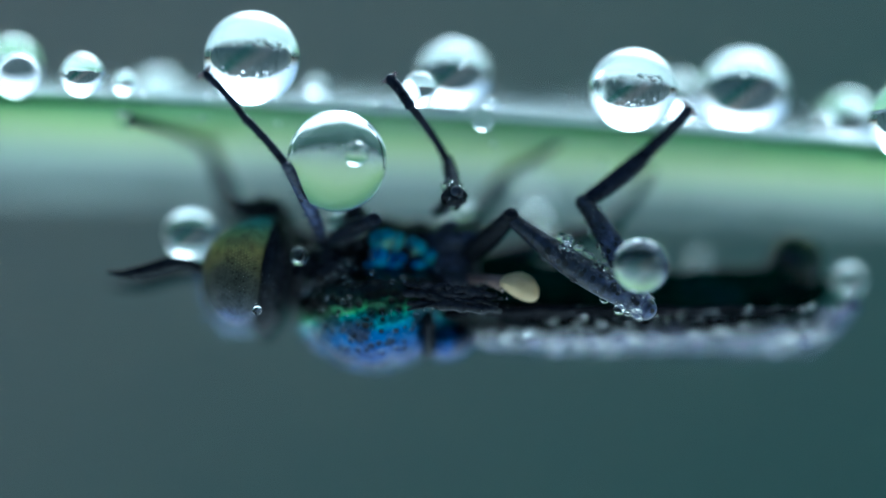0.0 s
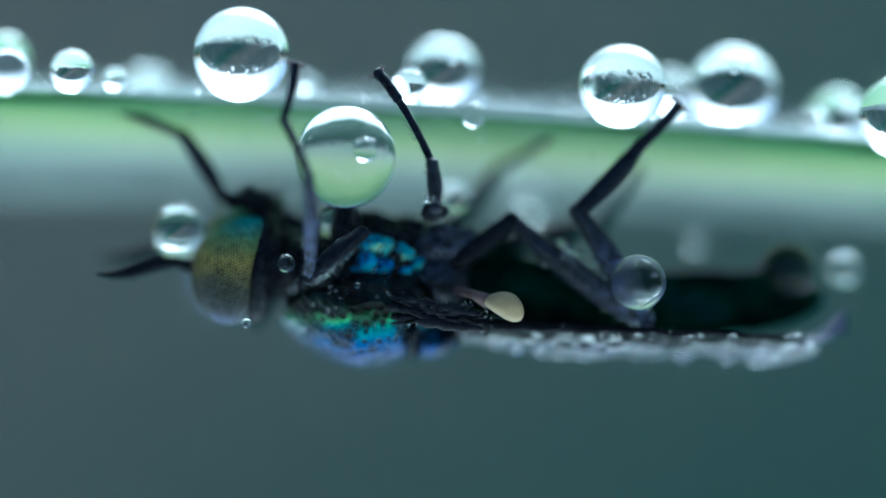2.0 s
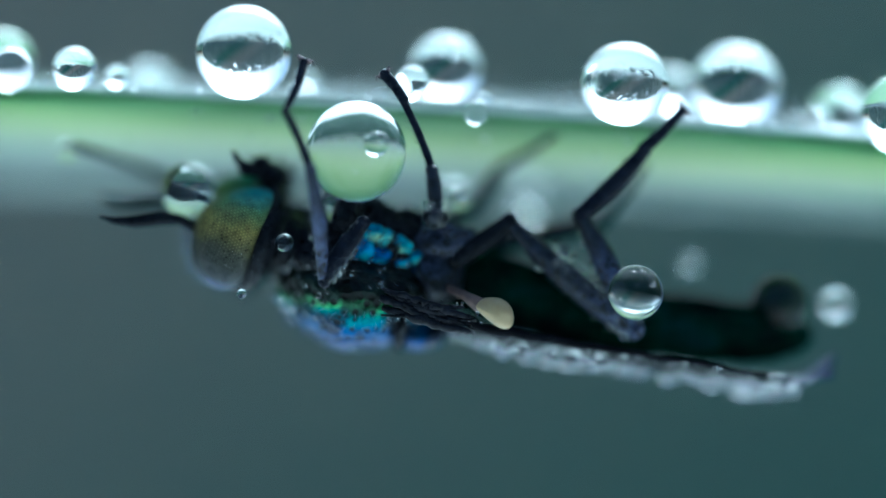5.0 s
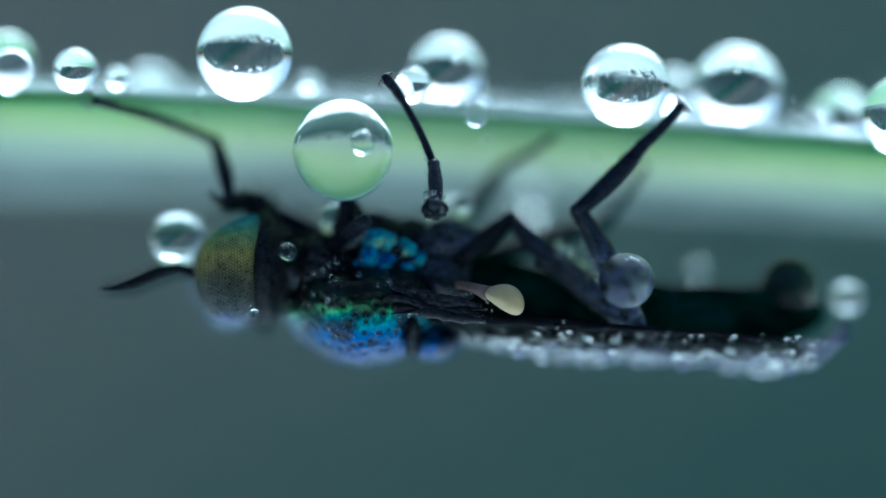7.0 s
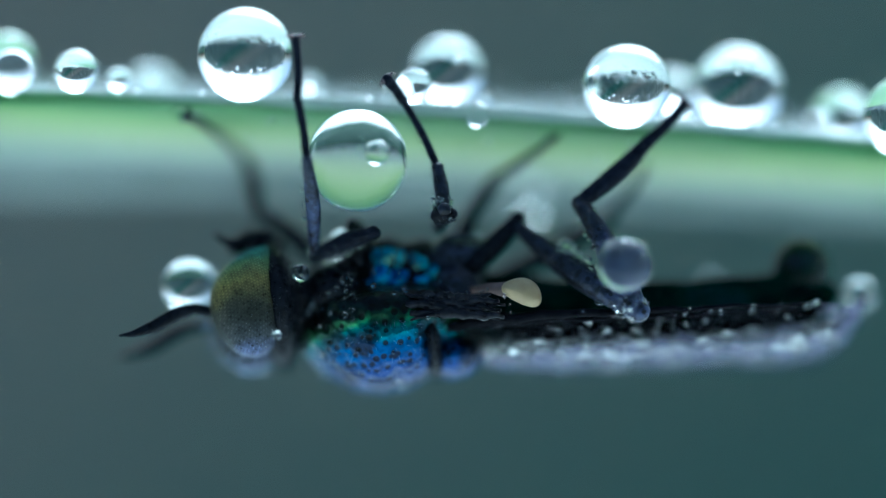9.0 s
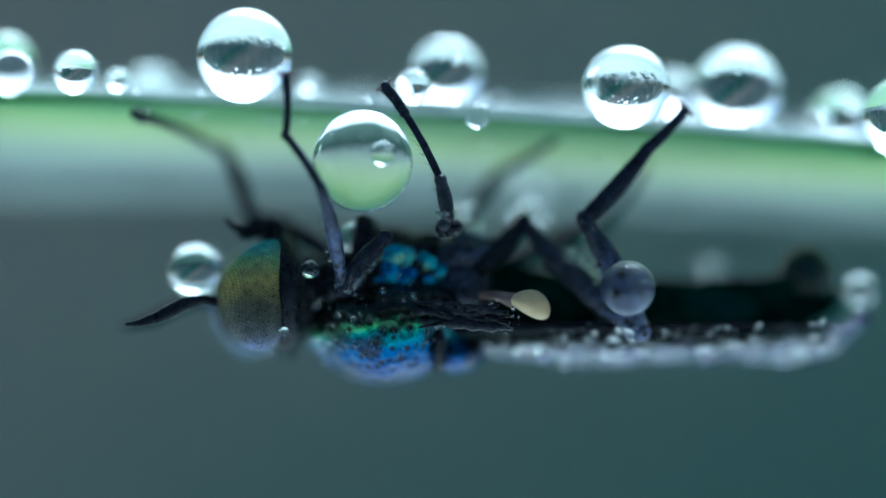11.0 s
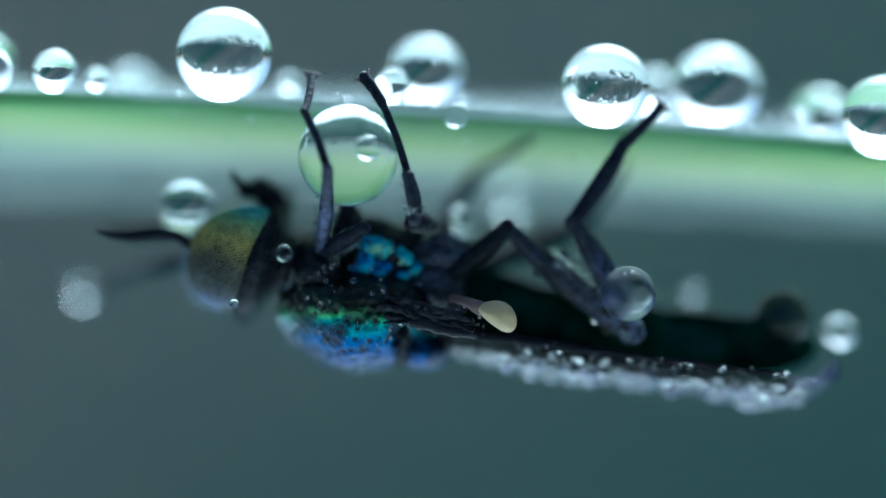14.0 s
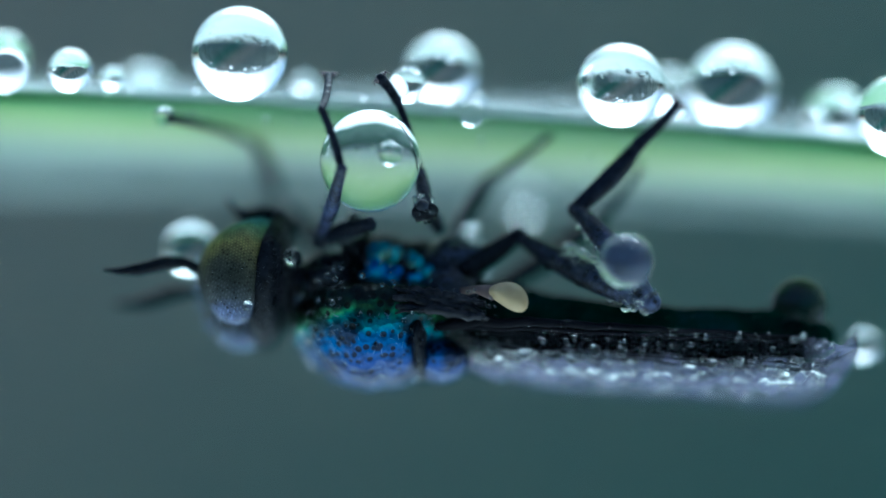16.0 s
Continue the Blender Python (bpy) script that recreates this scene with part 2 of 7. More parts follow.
WATER = water_material()
BLADE = blade_material()
FUZZ = fuzz_material()
REAR = plain("glaucous_blade", (0.22, 0.245, 0.24), 0.6, 900.0)
BLACK = chitin_material("black_chitin")
LEG = leg_material("black_leg", 1.0, 6.0)
HIND_FEMUR = leg_material("hind_femur_bloom_sheen", 1.1, 2.5)
HIND_TIBIA = leg_material("hind_tibia_bloom_sheen", 1.35, 0.2)
FRONT_TIBIA = leg_material("front_tibia_bloom_sheen", 1.9, 0.0)
HIP = leg_material("hip_bloom_sheen", 0.0, 2.4)
THORAX = thorax_material()
PLEURA = pleura_material()
ABDOMEN = abdomen_material()
EYE = eye_material()
WING = wing_material("dew_fogged_wing", True)
FAR_WING = wing_material("dew_fogged_far_wing", False)
KNOB = knob_material()
TARSUS = chitin_material("blue_black_tarsus", (0.006, 0.007, 0.012), 0.05)
VEIN = plain("dark_wing_vein", (0.005, 0.005, 0.007), 0.7, 9000.0, 0.03)
FOLD = chitin_material("grey_wing_fold", (0.009, 0.009, 0.012), 0.08)
HAIR = plain("black_bristle", (0.01, 0.01, 0.012), 0.5)
PALE_HAIR = plain("pale_bristle", (0.18, 0.22, 0.34), 0.5)
FACE_HAIR = plain("pale_face_bristle", (0.34, 0.40, 0.55), 0.5)
PAD = plain("pinkish_foot_pad", (0.17, 0.12, 0.11), 0.7)


# ---- mesh helpers ----
def part(name, bm, mat, parent=None, label="", smooth=True):
    me = bpy.data.meshes.new(name)
    bmesh.ops.scale(bm, vec=(MM, MM, MM), verts=bm.verts)
    bmesh.ops.recalc_face_normals(bm, faces=bm.faces)
    for f in bm.faces:
        f.smooth = smooth
    bm.to_mesh(me)
    bm.free()
    me.materials.append(mat)
    ob = new(name, me)
    if parent:
        ob.parent = parent
    if label:
        tagged(ob, label=label)
    return ob


def ellipsoid(bm, c, r, seg=32, rings=20, turn=None):
    m = Matrix.Translation(c) @ (turn.to_4x4() if turn else Matrix()) @ Matrix.Diagonal((*r, 1))
    return bmesh.ops.create_uvsphere(bm, u_segments=seg, v_segments=rings, radius=1, matrix=m)["verts"]


def tube(bm, points, radii, seg=14, squash=1.0):
    """A tapered tube along points, closed at both ends."""
    rings = []
    pts = [Vector(p) for p in points]
    for i, (p, r) in enumerate(zip(pts, radii)):
        d = (pts[min(i + 1, len(pts) - 1)] - pts[max(i - 1, 0)]).normalized()
        ref = Vector((0, 1, 0)) if abs(d.y) < 0.9 else Vector((1, 0, 0))
        u = ref.cross(d).normalized()
        w = d.cross(u)
        rings.append([bm.verts.new(p + (u * math.cos(a) + w * math.sin(a) * squash) * r)
                      for a in (2 * math.pi * k / seg for k in range(seg))])
    for a, b in zip(rings, rings[1:]):
        for k in range(seg):
            bm.faces.new((a[k], a[(k + 1) % seg], b[(k + 1) % seg], b[k]))
    bm.faces.new(rings[0][::-1])
    bm.faces.new(rings[-1])


def hair(bm, base, tip, r):
    """One bristle: a thin three-sided spike, slightly bent."""
    base, tip = Vector(base), Vector(tip)
    d = (tip - base).normalized()
    u = d.orthogonal().normalized()
    w = d.cross(u)
    ring = [bm.verts.new(base + (u * math.cos(a) + w * math.sin(a)) * r) for a in (0, 2.1, 4.2)]
    end = bm.verts.new(tip)
    for k in range(3):
        bm.faces.new((ring[k], ring[(k + 1) % 3], end))


def roughen(bm, amount, size, seed=0.0):
    for v in bm.verts:
        n = noise.noise(Vector((v.co.x / size + seed, v.co.y / size, v.co.z / size)))
        v.co += v.co.normalized() * n * amount


def ball_cloud(name, balls, mat, parent=None, seg=10, rings=7):
    """Many small round beads in one mesh; balls are (centre, radius)."""
    unit = [(0.0, 0.0, 1.0)]
    for j in range(1, rings):
        t = math.pi * j / rings
        unit += [(math.sin(t) * math.cos(2 * math.pi * k / seg), math.sin(t) * math.sin(2 * math.pi * k / seg), math.cos(t)) for k in range(seg)]
    unit.append((0.0, 0.0, -1.0))
    faces = [(0, 1 + k, 1 + (k + 1) % seg) for k in range(seg)]
    for j in range(rings - 2):
        a, b = 1 + j * seg, 1 + (j + 1) * seg
        faces += [(a + k, b + k, b + (k + 1) % seg, a + (k + 1) % seg) for k in range(seg)]
    last, a = len(unit) - 1, 1 + (rings - 2) * seg
    faces += [(last, a + (k + 1) % seg, a + k) for k in range(seg)]
    unit = np.array(unit)
    verts = np.concatenate([unit * r + np.array(c) for c, r in balls]) * MM
    polys = [tuple(i + n * len(unit) for i in f) for n in range(len(balls)) for f in faces]
    me = bpy.data.meshes.new(name)
    me.from_pydata(verts.tolist(), [], polys)
    me.polygons.foreach_set("use_smooth", [True] * len(polys))
    me.materials.append(mat)
    ob = new(name, me)
    if parent:
        ob.parent = parent
    return tagged(ob, kind="stuff")


rng = random.Random(7)

# ---- far setting: ground, bank ----
def far_material(name, stops, kind):
    m, nt, b = material(name)
    vec = coords(nt)
    n = noise_tex(nt, vec, 0.5 if kind == "bank" else 2.0, 5)
    if kind == "bank":
        sx, sz = axis(nt, vec, 0), axis(nt, vec, 2)
        a = nt.nodes.new("ShaderNodeMath")
        a.operation = "MULTIPLY_ADD"
        nt.links.new(sx, a.inputs[0])
        a.inputs[1].default_value = -0.8
        nt.links.new(sz, a.inputs[2])
        fac = remap(nt, a.outputs[0], -0.80, 0.80)
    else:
        # an added, unseen pale strip that bounces light up, darker ground beyond
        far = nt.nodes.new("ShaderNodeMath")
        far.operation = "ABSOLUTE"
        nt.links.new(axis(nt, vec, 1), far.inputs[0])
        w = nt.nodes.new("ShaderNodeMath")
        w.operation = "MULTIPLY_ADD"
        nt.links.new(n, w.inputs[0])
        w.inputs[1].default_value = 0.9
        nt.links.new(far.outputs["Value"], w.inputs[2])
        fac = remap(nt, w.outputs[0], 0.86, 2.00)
    col = ramp(nt, fac, stops)
    col = mix(nt, 0.3, col, ramp(nt, n, [(0.3, (0.6, 0.6, 0.6)), (0.7, (1, 1, 1))]), "MULTIPLY")
    nt.links.new(col, b.inputs["Base Color"])
    b.inputs["Roughness"].default_value = 0.95
    b.inputs["Specular IOR Level"].default_value = 0.0
    return m


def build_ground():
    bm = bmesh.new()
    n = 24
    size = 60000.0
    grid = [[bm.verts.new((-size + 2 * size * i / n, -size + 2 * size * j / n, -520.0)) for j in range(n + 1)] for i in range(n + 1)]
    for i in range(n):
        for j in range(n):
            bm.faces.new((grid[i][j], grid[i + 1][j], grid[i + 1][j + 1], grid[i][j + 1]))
    g = part("ground", bm, far_material("pale_strip_ground", [(0.0, (0.82, 0.84, 0.79)), (0.42, (0.74, 0.77, 0.71)), (0.55, (0.05, 0.08, 0.055)), (1.0, (0.035, 0.055, 0.04))], "ground"))
    tagged(g, "unseen ground with an added pale strip that bounces light up", "ground", kind="structure")


def build_bank():
    """A dark bank of growth that closes the view behind the blade."""
    bm = bmesh.new()
    cols = 300
    rows = 14
    grid = []
    for i in range(cols + 1):
        a = radians(-36 + 72 * i / cols)
        line = []
        top = 1200 * max(0.0, 1 - (a / radians(37)) ** 2) ** 0.6 + 110 * noise.noise(Vector((i * 0.07, 0, 0))) + 420 * abs(noise.noise(Vector((i * 0.9, 5, 0)))) ** 1.3 + 90 * noise.noise(Vector((i * 0.31, 9, 0)))
        for j in range(rows + 1):
            f = j / rows
            rad = 4000 + 500 * f * f + 90 * noise.noise(Vector((i * 0.08, j * 0.4, 3)))
            line.append(bm.verts.new((rad * math.sin(a), rad * math.cos(a), -530 + f * (530 + top))))
        grid.append(line)
    for i in range(cols):
        for j in range(rows):
            bm.faces.new((grid[i][j], grid[i + 1][j], grid[i + 1][j + 1], grid[i][j + 1]))
    g = part("backdrop", bm, far_material("dim_bank", [(0.08, (0.30, 0.33, 0.24)), (0.24, (0.140, 0.265, 0.168)), (0.33, (0.140, 0.265, 0.168)), (0.67, (0.525, 0.415, 0.300)), (0.76, (0.525, 0.415, 0.300)), (0.92, (0.34, 0.33, 0.25))], "bank"))
    tagged(g, "dark grey-green bank of growth, fully blurred", "backdrop", kind="structure")


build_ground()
build_bank()


# ---- the grass blade ----
SLOPE = 3.45          # degrees by which the blade falls to one side
RIM = 1.68            # height of its upper rim above the middle of the view
BLADE_Y = 0.85        # where its front rim stands in depth


def build_blade():
    bm = bmesh.new()
    section = [(0.00, 0.02), (0.03, -0.06), (0.50, -0.14), (1.00, -0.22), (1.50, -0.32), (1.90, -0.43), (2.20, -0.54), (2.42, -0.64),
               (2.54, -0.68), (2.70, -0.67), (3.00, -0.55), (3.50, -0.30), (4.00, -0.08), (4.20, 0.03), (4.15, 0.10), (3.2, 0.10), (2.0, 0.10),
               (1.0, 0.12), (0.45, 0.17), (0.20, 0.17), (0.06, 0.12)]
    rings = []
    n = 150
    for i in range(n + 1):
        x = -13 + 26 * i / n
        ring = []
        for k, (y, z) in enumerate(section):
            w = noise.noise(Vector((x * 0.8, k * 0.7, 0))) * 0.035
            ring.append(bm.verts.new((x, y + w, z - 0.0046 * x * x + w * 0.6)))
        rings.append(ring)
    m = len(section)
    for a, b in zip(rings, rings[1:]):
        for k in range(m):
            bm.faces.new((a[k], b[k], b[(k + 1) % m], a[(k + 1) % m]))
    bm.faces.new(rings[0])
    bm.faces.new(rings[-1][::-1])
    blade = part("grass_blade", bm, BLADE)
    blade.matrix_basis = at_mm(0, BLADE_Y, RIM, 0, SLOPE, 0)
    tagged(blade, "smooth green grass blade with a dewy pale rim", "grass blade")
    back = bmesh.new()
    rings = []
    shape = [(0.0, 0.0), (-0.12, -0.22), (-0.16, -0.48), (-0.06, -0.74), (0.10, -0.90), (0.22, -0.88), (0.14, -0.7), (0.06, -0.45), (0.12, -0.2), (0.14, 0.0)]
    for i in range(101):
        x = -14 + 28 * i / 100
        w = 0.05 * noise.noise(Vector((x * 0.5, 3, 0)))
        rings.append([back.verts.new((x, y + w, z + w - 0.003 * x * x)) for y, z in shape])
    for a, b in zip(rings, rings[1:]):
        for k in range(len(shape)):
            j = (k + 1) % len(shape)
            back.faces.new((a[k], b[k], b[j], a[j]))
    back.faces.new(rings[0])
    back.faces.new(rings[-1][::-1])
    rear = part("grass_blade", back, REAR)
    rear.matrix_basis = at_mm(0, 5.4, 1.62, 0, 1.70, 0)
    tagged(rear, "pale grey-green grass blade, blurred behind the first", "grass blade")
    fz = bmesh.new()
    for _ in range(3800):
        x = rng.uniform(-7, 7)
        far = rng.random() < 0.4
        y = 4.15 - abs(rng.gauss(0, 0.3)) if far else abs(rng.gauss(0, 0.5)) + 0.03
        z = (0.09 if far else 0.13) - 0.0046 * x * x
        ln = rng.uniform(0.05, 0.17)
        hair(fz, (x, y, z), (x + rng.gauss(0, 0.06), y + rng.gauss(-0.02, 0.06), z + ln), 0.006)
    part("fuzz", fz, FUZZ, blade, "short pale hairs along the rim")
    return blade


blade = build_blade()

# ---- dew on the blade ----
DROP_MESHES = {}


def drop_mesh(r, flat=1.0):
    key = (round(r, 3), flat)
    if key not in DROP_MESHES:
        bm = bmesh.new()
        big = r > 0.2
        ellipsoid(bm, (0, 0, 0), (r, r, r * flat), 64 if big else 24, 40 if big else 14)
        bmesh.ops.scale(bm, vec=(MM, MM, MM), verts=bm.verts)
        for f in bm.faces:
            f.smooth = True
        me = bpy.data.meshes.new("dewdrop")
        bm.to_mesh(me)
        bm.free()
        me.materials.append(WATER)
        DROP_MESHES[key] = me
    return DROP_MESHES[key]


def dewdrop(x, y, z, r, label, flat=1.0, group="dew on the blade"):
    ob = new("dewdrop", drop_mesh(r, flat))
    ob.matrix_basis = at_mm(x, y, z)
    return tagged(ob, label, "water drop", group)


def rim_drop(px, py, r, y, label="round clear dewdrop on the rim of the grass blade", flat=0.985):
    """A drop seen at (px, py) mm in the plane of sharp view, moved back to depth y."""
    f = 1 + y / 110.0
    return dewdrop(px * f, y, py * f, r * f, label, flat)


def specks(drop, r, count, seed):
    """Grains and tiny beads on a drop's face: a string of larger ones above its middle, a scatter of fine ones and a crust low down."""
    q = random.Random(seed)
    balls = []
    for k in range(count):
        kind = k % 3
        if kind == 0:
            a = q.uniform(-0.55, 0.75)
            e = 0.30 - 0.22 * (a - 0.1) ** 2 + q.gauss(0, 0.035)
            s = 0.010 + 0.028 * q.random() ** 2
        elif kind == 1:
            a, e = q.gauss(0, 0.5), q.gauss(0.15, 0.35)
            s = 0.004 + 0.010 * q.random() ** 3
        else:
            a = q.gauss(0.05, 0.35)
            e = -0.42 + 0.25 * a * a + q.gauss(0, 0.07)
            s = 0.006 + 0.016 * q.random() ** 2
        d = Vector((math.sin(a) * math.cos(e), -math.cos(a) * math.cos(e), math.sin(e)))
        balls.append((d * r * 0.995, s))
    if r > 0.5:
        balls.append((Vector((math.sin(0.52) * math.cos(0.22), -math.cos(0.52) * math.cos(0.22), math.sin(0.22))) * r * 0.99, 0.05))
    ball_cloud("clinging_dew", balls, WATER, drop, 10, 7)


BIG = "large clear dewdrop standing on the blade's rim"
specks(rim_drop(-2.457, 2.422, 0.595, 0.50, BIG), 0.597, 110, 61)
specks(rim_drop(2.268, 2.034, 0.545, 0.62, BIG, 0.94), 0.535, 75, 62)
rim_drop(-4.555, 2.219, 0.268, 0.75)
rim_drop(0.042, 2.205, 0.445, 1.75, BIG)
rim_drop(-0.371, 2.037, 0.215, 0.75)
rim_drop(3.640, 1.985, 0.545, 1.80, BIG)
rim_drop(4.662, 1.582, 0.165, 1.5)
rim_drop(4.930, 1.640, 0.360, 2.20)
rim_drop(5.700, 1.650, 0.510, 0.75, BIG)
rim_drop(-5.35, 2.205, 0.290, 0.75)
rim_drop(-5.42, 2.33, 0.360, 1.6)
rim_drop(-4.03, 2.12, 0.145, 1.0)
rim_drop(-1.66, 2.06, 0.12, 2.0)
rim_drop(0.42, 1.67, 0.155, 0.62, "flat dewdrop on the green face of the blade")
rim_drop(2.86, 1.95, 0.27, 2.4)
rim_drop(-3.62, 1.95, 0.31, 3.0)
UNDER = "blurred white dewdrop hanging under the grass blade"
rim_drop(1.10, 0.60, 0.205, 3.7, UNDER)


def small_dew():
    """The uncounted fine beads along the rim."""
    balls = []
    for _ in range(130):
        x = rng.uniform(-6.4, 6.4)
        y = 0.05 + abs(rng.gauss(0, 0.55))
        r = min(0.12, 0.020 * math.exp(abs(rng.gauss(0, 0.75))))
        balls.append(((x, y, 0.145 + r * 0.8 - 0.0046 * x * x), r))
    for _ in range(90):
        x = rng.uniform(-6.4, 6.4)
        r = min(0.16, 0.045 * math.exp(abs(rng.gauss(0, 0.7))))
        balls.append(((x, 4.1 - abs(rng.gauss(0, 0.3)), 0.09 + r * 0.8 - 0.0046 * x * x), r))
    for _ in range(24):
        f = rng.random() ** 2
        r = rng.uniform(0.02, 0.05)
        balls.append(((rng.uniform(-6.4, 6.4), 0.1 + 0.9 * f - r, -0.18 - 0.62 * f), r))
    ob = ball_cloud("fine_dew", balls, WATER, None, 14, 9)
    ob.matrix_basis = at_mm(0, BLADE_Y, RIM, 0, SLOPE, 0)
    tagged(ob, "fine beads of dew scattered along the grass blade", "dew", kind="stuff")


small_dew()

# ---- the fly ----
fly = new("fly")
tagged(fly, "metallic blue-green fly clinging upside down under a dewy grass blade", "fly")


def bristles(bm, centre, radii, count, length, thick, region, seed, lean=0.35):
    """Bristles on an ellipsoid where region(normal) holds."""
    r = random.Random(seed)
    made = 0
    while made < count:
        d = Vector((r.gauss(0, 1), r.gauss(0, 1), r.gauss(0, 1))).normalized()
        if not region(d):
            continue
        p = Vector(centre) + Vector((d.x * radii[0], d.y * radii[1], d.z * radii[2]))
        nrm = Vector((d.x / radii[0], d.y / radii[1], d.z / radii[2])).normalized()
        t = (nrm + Vector((r.gauss(0, lean), r.gauss(0, lean), r.gauss(0, lean)))).normalized()
        hair(bm, p - nrm * 0.01, p + t * length * r.uniform(0.5, 1.2), thick)
        made += 1


def beads(centre, radii, count, lo, hi, region, seed):
    r = random.Random(seed)
    made = []
    while len(made) < count:
        d = Vector((r.gauss(0, 1), r.gauss(0, 1), r.gauss(0, 1))).normalized()
        if not region(d):
            continue
        s = lo + (hi - lo) * r.random() ** 3
        p = Vector(centre) + Vector((d.x * (radii[0] + s * 0.6), d.y * (radii[1] + s * 0.6), d.z * (radii[2] + s * 0.6)))
        made.append((p, s))
    return made


TH_C, TH_R = (-0.08, 0.0, -0.14), (1.06, 1.02, 0.86)


def build_thorax():
    bm = bmesh.new()
    ellipsoid(bm, TH_C, TH_R, 56, 36)
    for v in bm.verts:
        x, z = v.co.x, v.co.z
        v.co.z -= 0.06 * math.exp(-((x + 0.1) / 0.5) ** 2) * (z < -0.4)
        v.co += (v.co - Vector(TH_C)).normalized() * (0.05 * noise.noise(v.co * 2.2) + 0.02 * noise.noise(v.co * 6))
        # the flank above the wing line is hollow
        if v.co.y < 0:
            v.co.y *= 1 - 0.42 * min(1.0, max(0.0, (z + 0.02) / 0.22)) * min(1.0, max(0.0, (x + 0.95) / 0.3))
        # groove between the two halves of the back
        v.co.z += 0.10 * math.exp(-((x - 0.02) / 0.09) ** 2) * max(0.0, -z - 0.3)
    th = part("thorax", bm, THORAX, fly, "blue and green iridescent thorax beaded with dew")
    # small domed side plates on a black flank: x, z, half width, half height, lean
    b = bmesh.new()
    ellipsoid(b, (0.30, -0.30, 0.30), (0.62, 0.24, 0.44), 32, 20)
    for v in b.verts:
        v.co += Vector((0.03, 0.03, 0.03)) * noise.noise(v.co * 7)
    part("flank", b, BLACK, th, "black flank between the side plates")
    for x, z, ra, rb, lean in ((0.08, 0.52, 0.24, 0.15, 8), (-0.04, 0.28, 0.13, 0.20, -6), (-0.20, 0.13, 0.10, 0.15, 12), (0.17, 0.22, 0.13, 0.17, 8), (0.40, 0.40, 0.15, 0.13, 28),
                               (0.45, 0.20, 0.11, 0.10, -10), (0.62, 0.27, 0.08, 0.10, 10), (0.60, 0.08, 0.08, 0.06, 20), (0.22, 0.00, 0.12, 0.06, -6),
                               (-0.36, -0.02, 0.16, 0.06, 8), (-0.50, 0.20, 0.09, 0.08, 0)):
        y = (-0.50 if x > -0.3 else -0.64) + 0.30 * max(0.0, x - 0.4) ** 2
        b = bmesh.new()
        ellipsoid(b, (0, 0, 0), (ra, 0.06, rb), 28, 18)
        for v in b.verts:
            v.co += v.co.normalized() * (0.05 * noise.noise(v.co * 7 + Vector((x * 9, 0, z * 9))) + 0.018 * noise.noise(v.co * 22))
        plate = part("side_plate", b, PLEURA, th, "iridescent blue side plate")
        plate.matrix_basis = at_mm(x, y, z, 12, lean, 0)
    b = bmesh.new()
    ellipsoid(b, (0.50, -0.10, -0.56), (0.13, 0.74, 0.40), 28, 22)
    roughen(b, 0.06, 0.16)
    part("suture", b, BLACK, th, "black seam across the thorax")
    b = bmesh.new()
    ellipsoid(b, (0.74, 0.0, -0.72), (0.36, 0.5, 0.26), 28, 18)
    roughen(b, 0.015, 0.1)
    part("scutellum", b, THORAX, fly)
    for c, r in (((-0.30, -0.36, 0.76), (0.18, 0.28, 0.34)), ((0.02, -0.02, 0.62), (0.40, 0.3, 0.28)), ((0.45, 0.0, 0.60), (0.35, 0.3, 0.22)), ((0.95, -0.3, 0.45), (0.40, 0.35, 0.30)),
                 ((-0.65, -0.30, 0.22), (0.35, 0.5, 0.35)), ((-0.98, 0.0, 0.22), (0.30, 0.55, 0.38)), ((0.88, -0.30, 0.05), (0.36, 0.45, 0.42))):
        b = bmesh.new()
        ellipsoid(b, c, r, 24, 16)
        for v in b.verts:
            v.co += (v.co - Vector(c)).normalized() * (0.09 * noise.noise(v.co * 4) + 0.04 * noise.noise(v.co * 11))
        hip = c[0] > 0.8
        part("chest_plate", b, HIP if hip else BLACK, fly, "blue-grey hip plate" if hip else "hairy black chest plate")
    q = random.Random(77)
    for k in range(13):
        z0, z1 = q.uniform(-0.42, 0.02), q.uniform(-0.52, -0.18)
        x0, x1 = q.uniform(0.18, 0.50), q.uniform(0.95, 1.45)
        w = q.uniform(0.022, 0.050)
        pts, rad = [], []
        for i in range(15):
            f = i / 14
            x = x0 + (x1 - x0) * f
            y = -0.95 - 0.10 * math.sin(f * 2.6) + 0.04 * q.uniform(-1, 1)
            pts.append((x, y, z0 + (z1 - z0) * f + 0.03 * noise.noise(Vector((x * 5, k, 0))) + 0.012 * q.uniform(-1, 1)))
            rad.append(w * (0.35 + 0.9 * math.sin(math.pi * (0.12 + 0.80 * f))) * q.uniform(0.75, 1.25))
        b = bmesh.new()
        tube(b, pts, rad, 9)
        part("wing_base", b, FOLD if k % 3 else BLACK, th, "wrinkled dark fold of the wing base")
    ball_cloud("wing_base_dew", [(Vector((q.uniform(0.45, 1.5), -1.06, q.uniform(-0.48, -0.08))), 0.008 + 0.022 * q.random() ** 2) for _ in range(34)], WATER, th, 8, 6)
    b = bmesh.new()
    bristles(b, TH_C, TH_R, 380, 0.17, 0.0035, lambda d: d.z < -0.25, 3)
    part("back_hair", b, PALE_HAIR, th)
    b = bmesh.new()
    bristles(b, TH_C, (1.0, 1.0, 0.92), 420, 0.26, 0.006, lambda d: d.z > 0.45 and d.y < 0.3, 4, 0.6)
    part("chest_hair", b, HAIR, th)
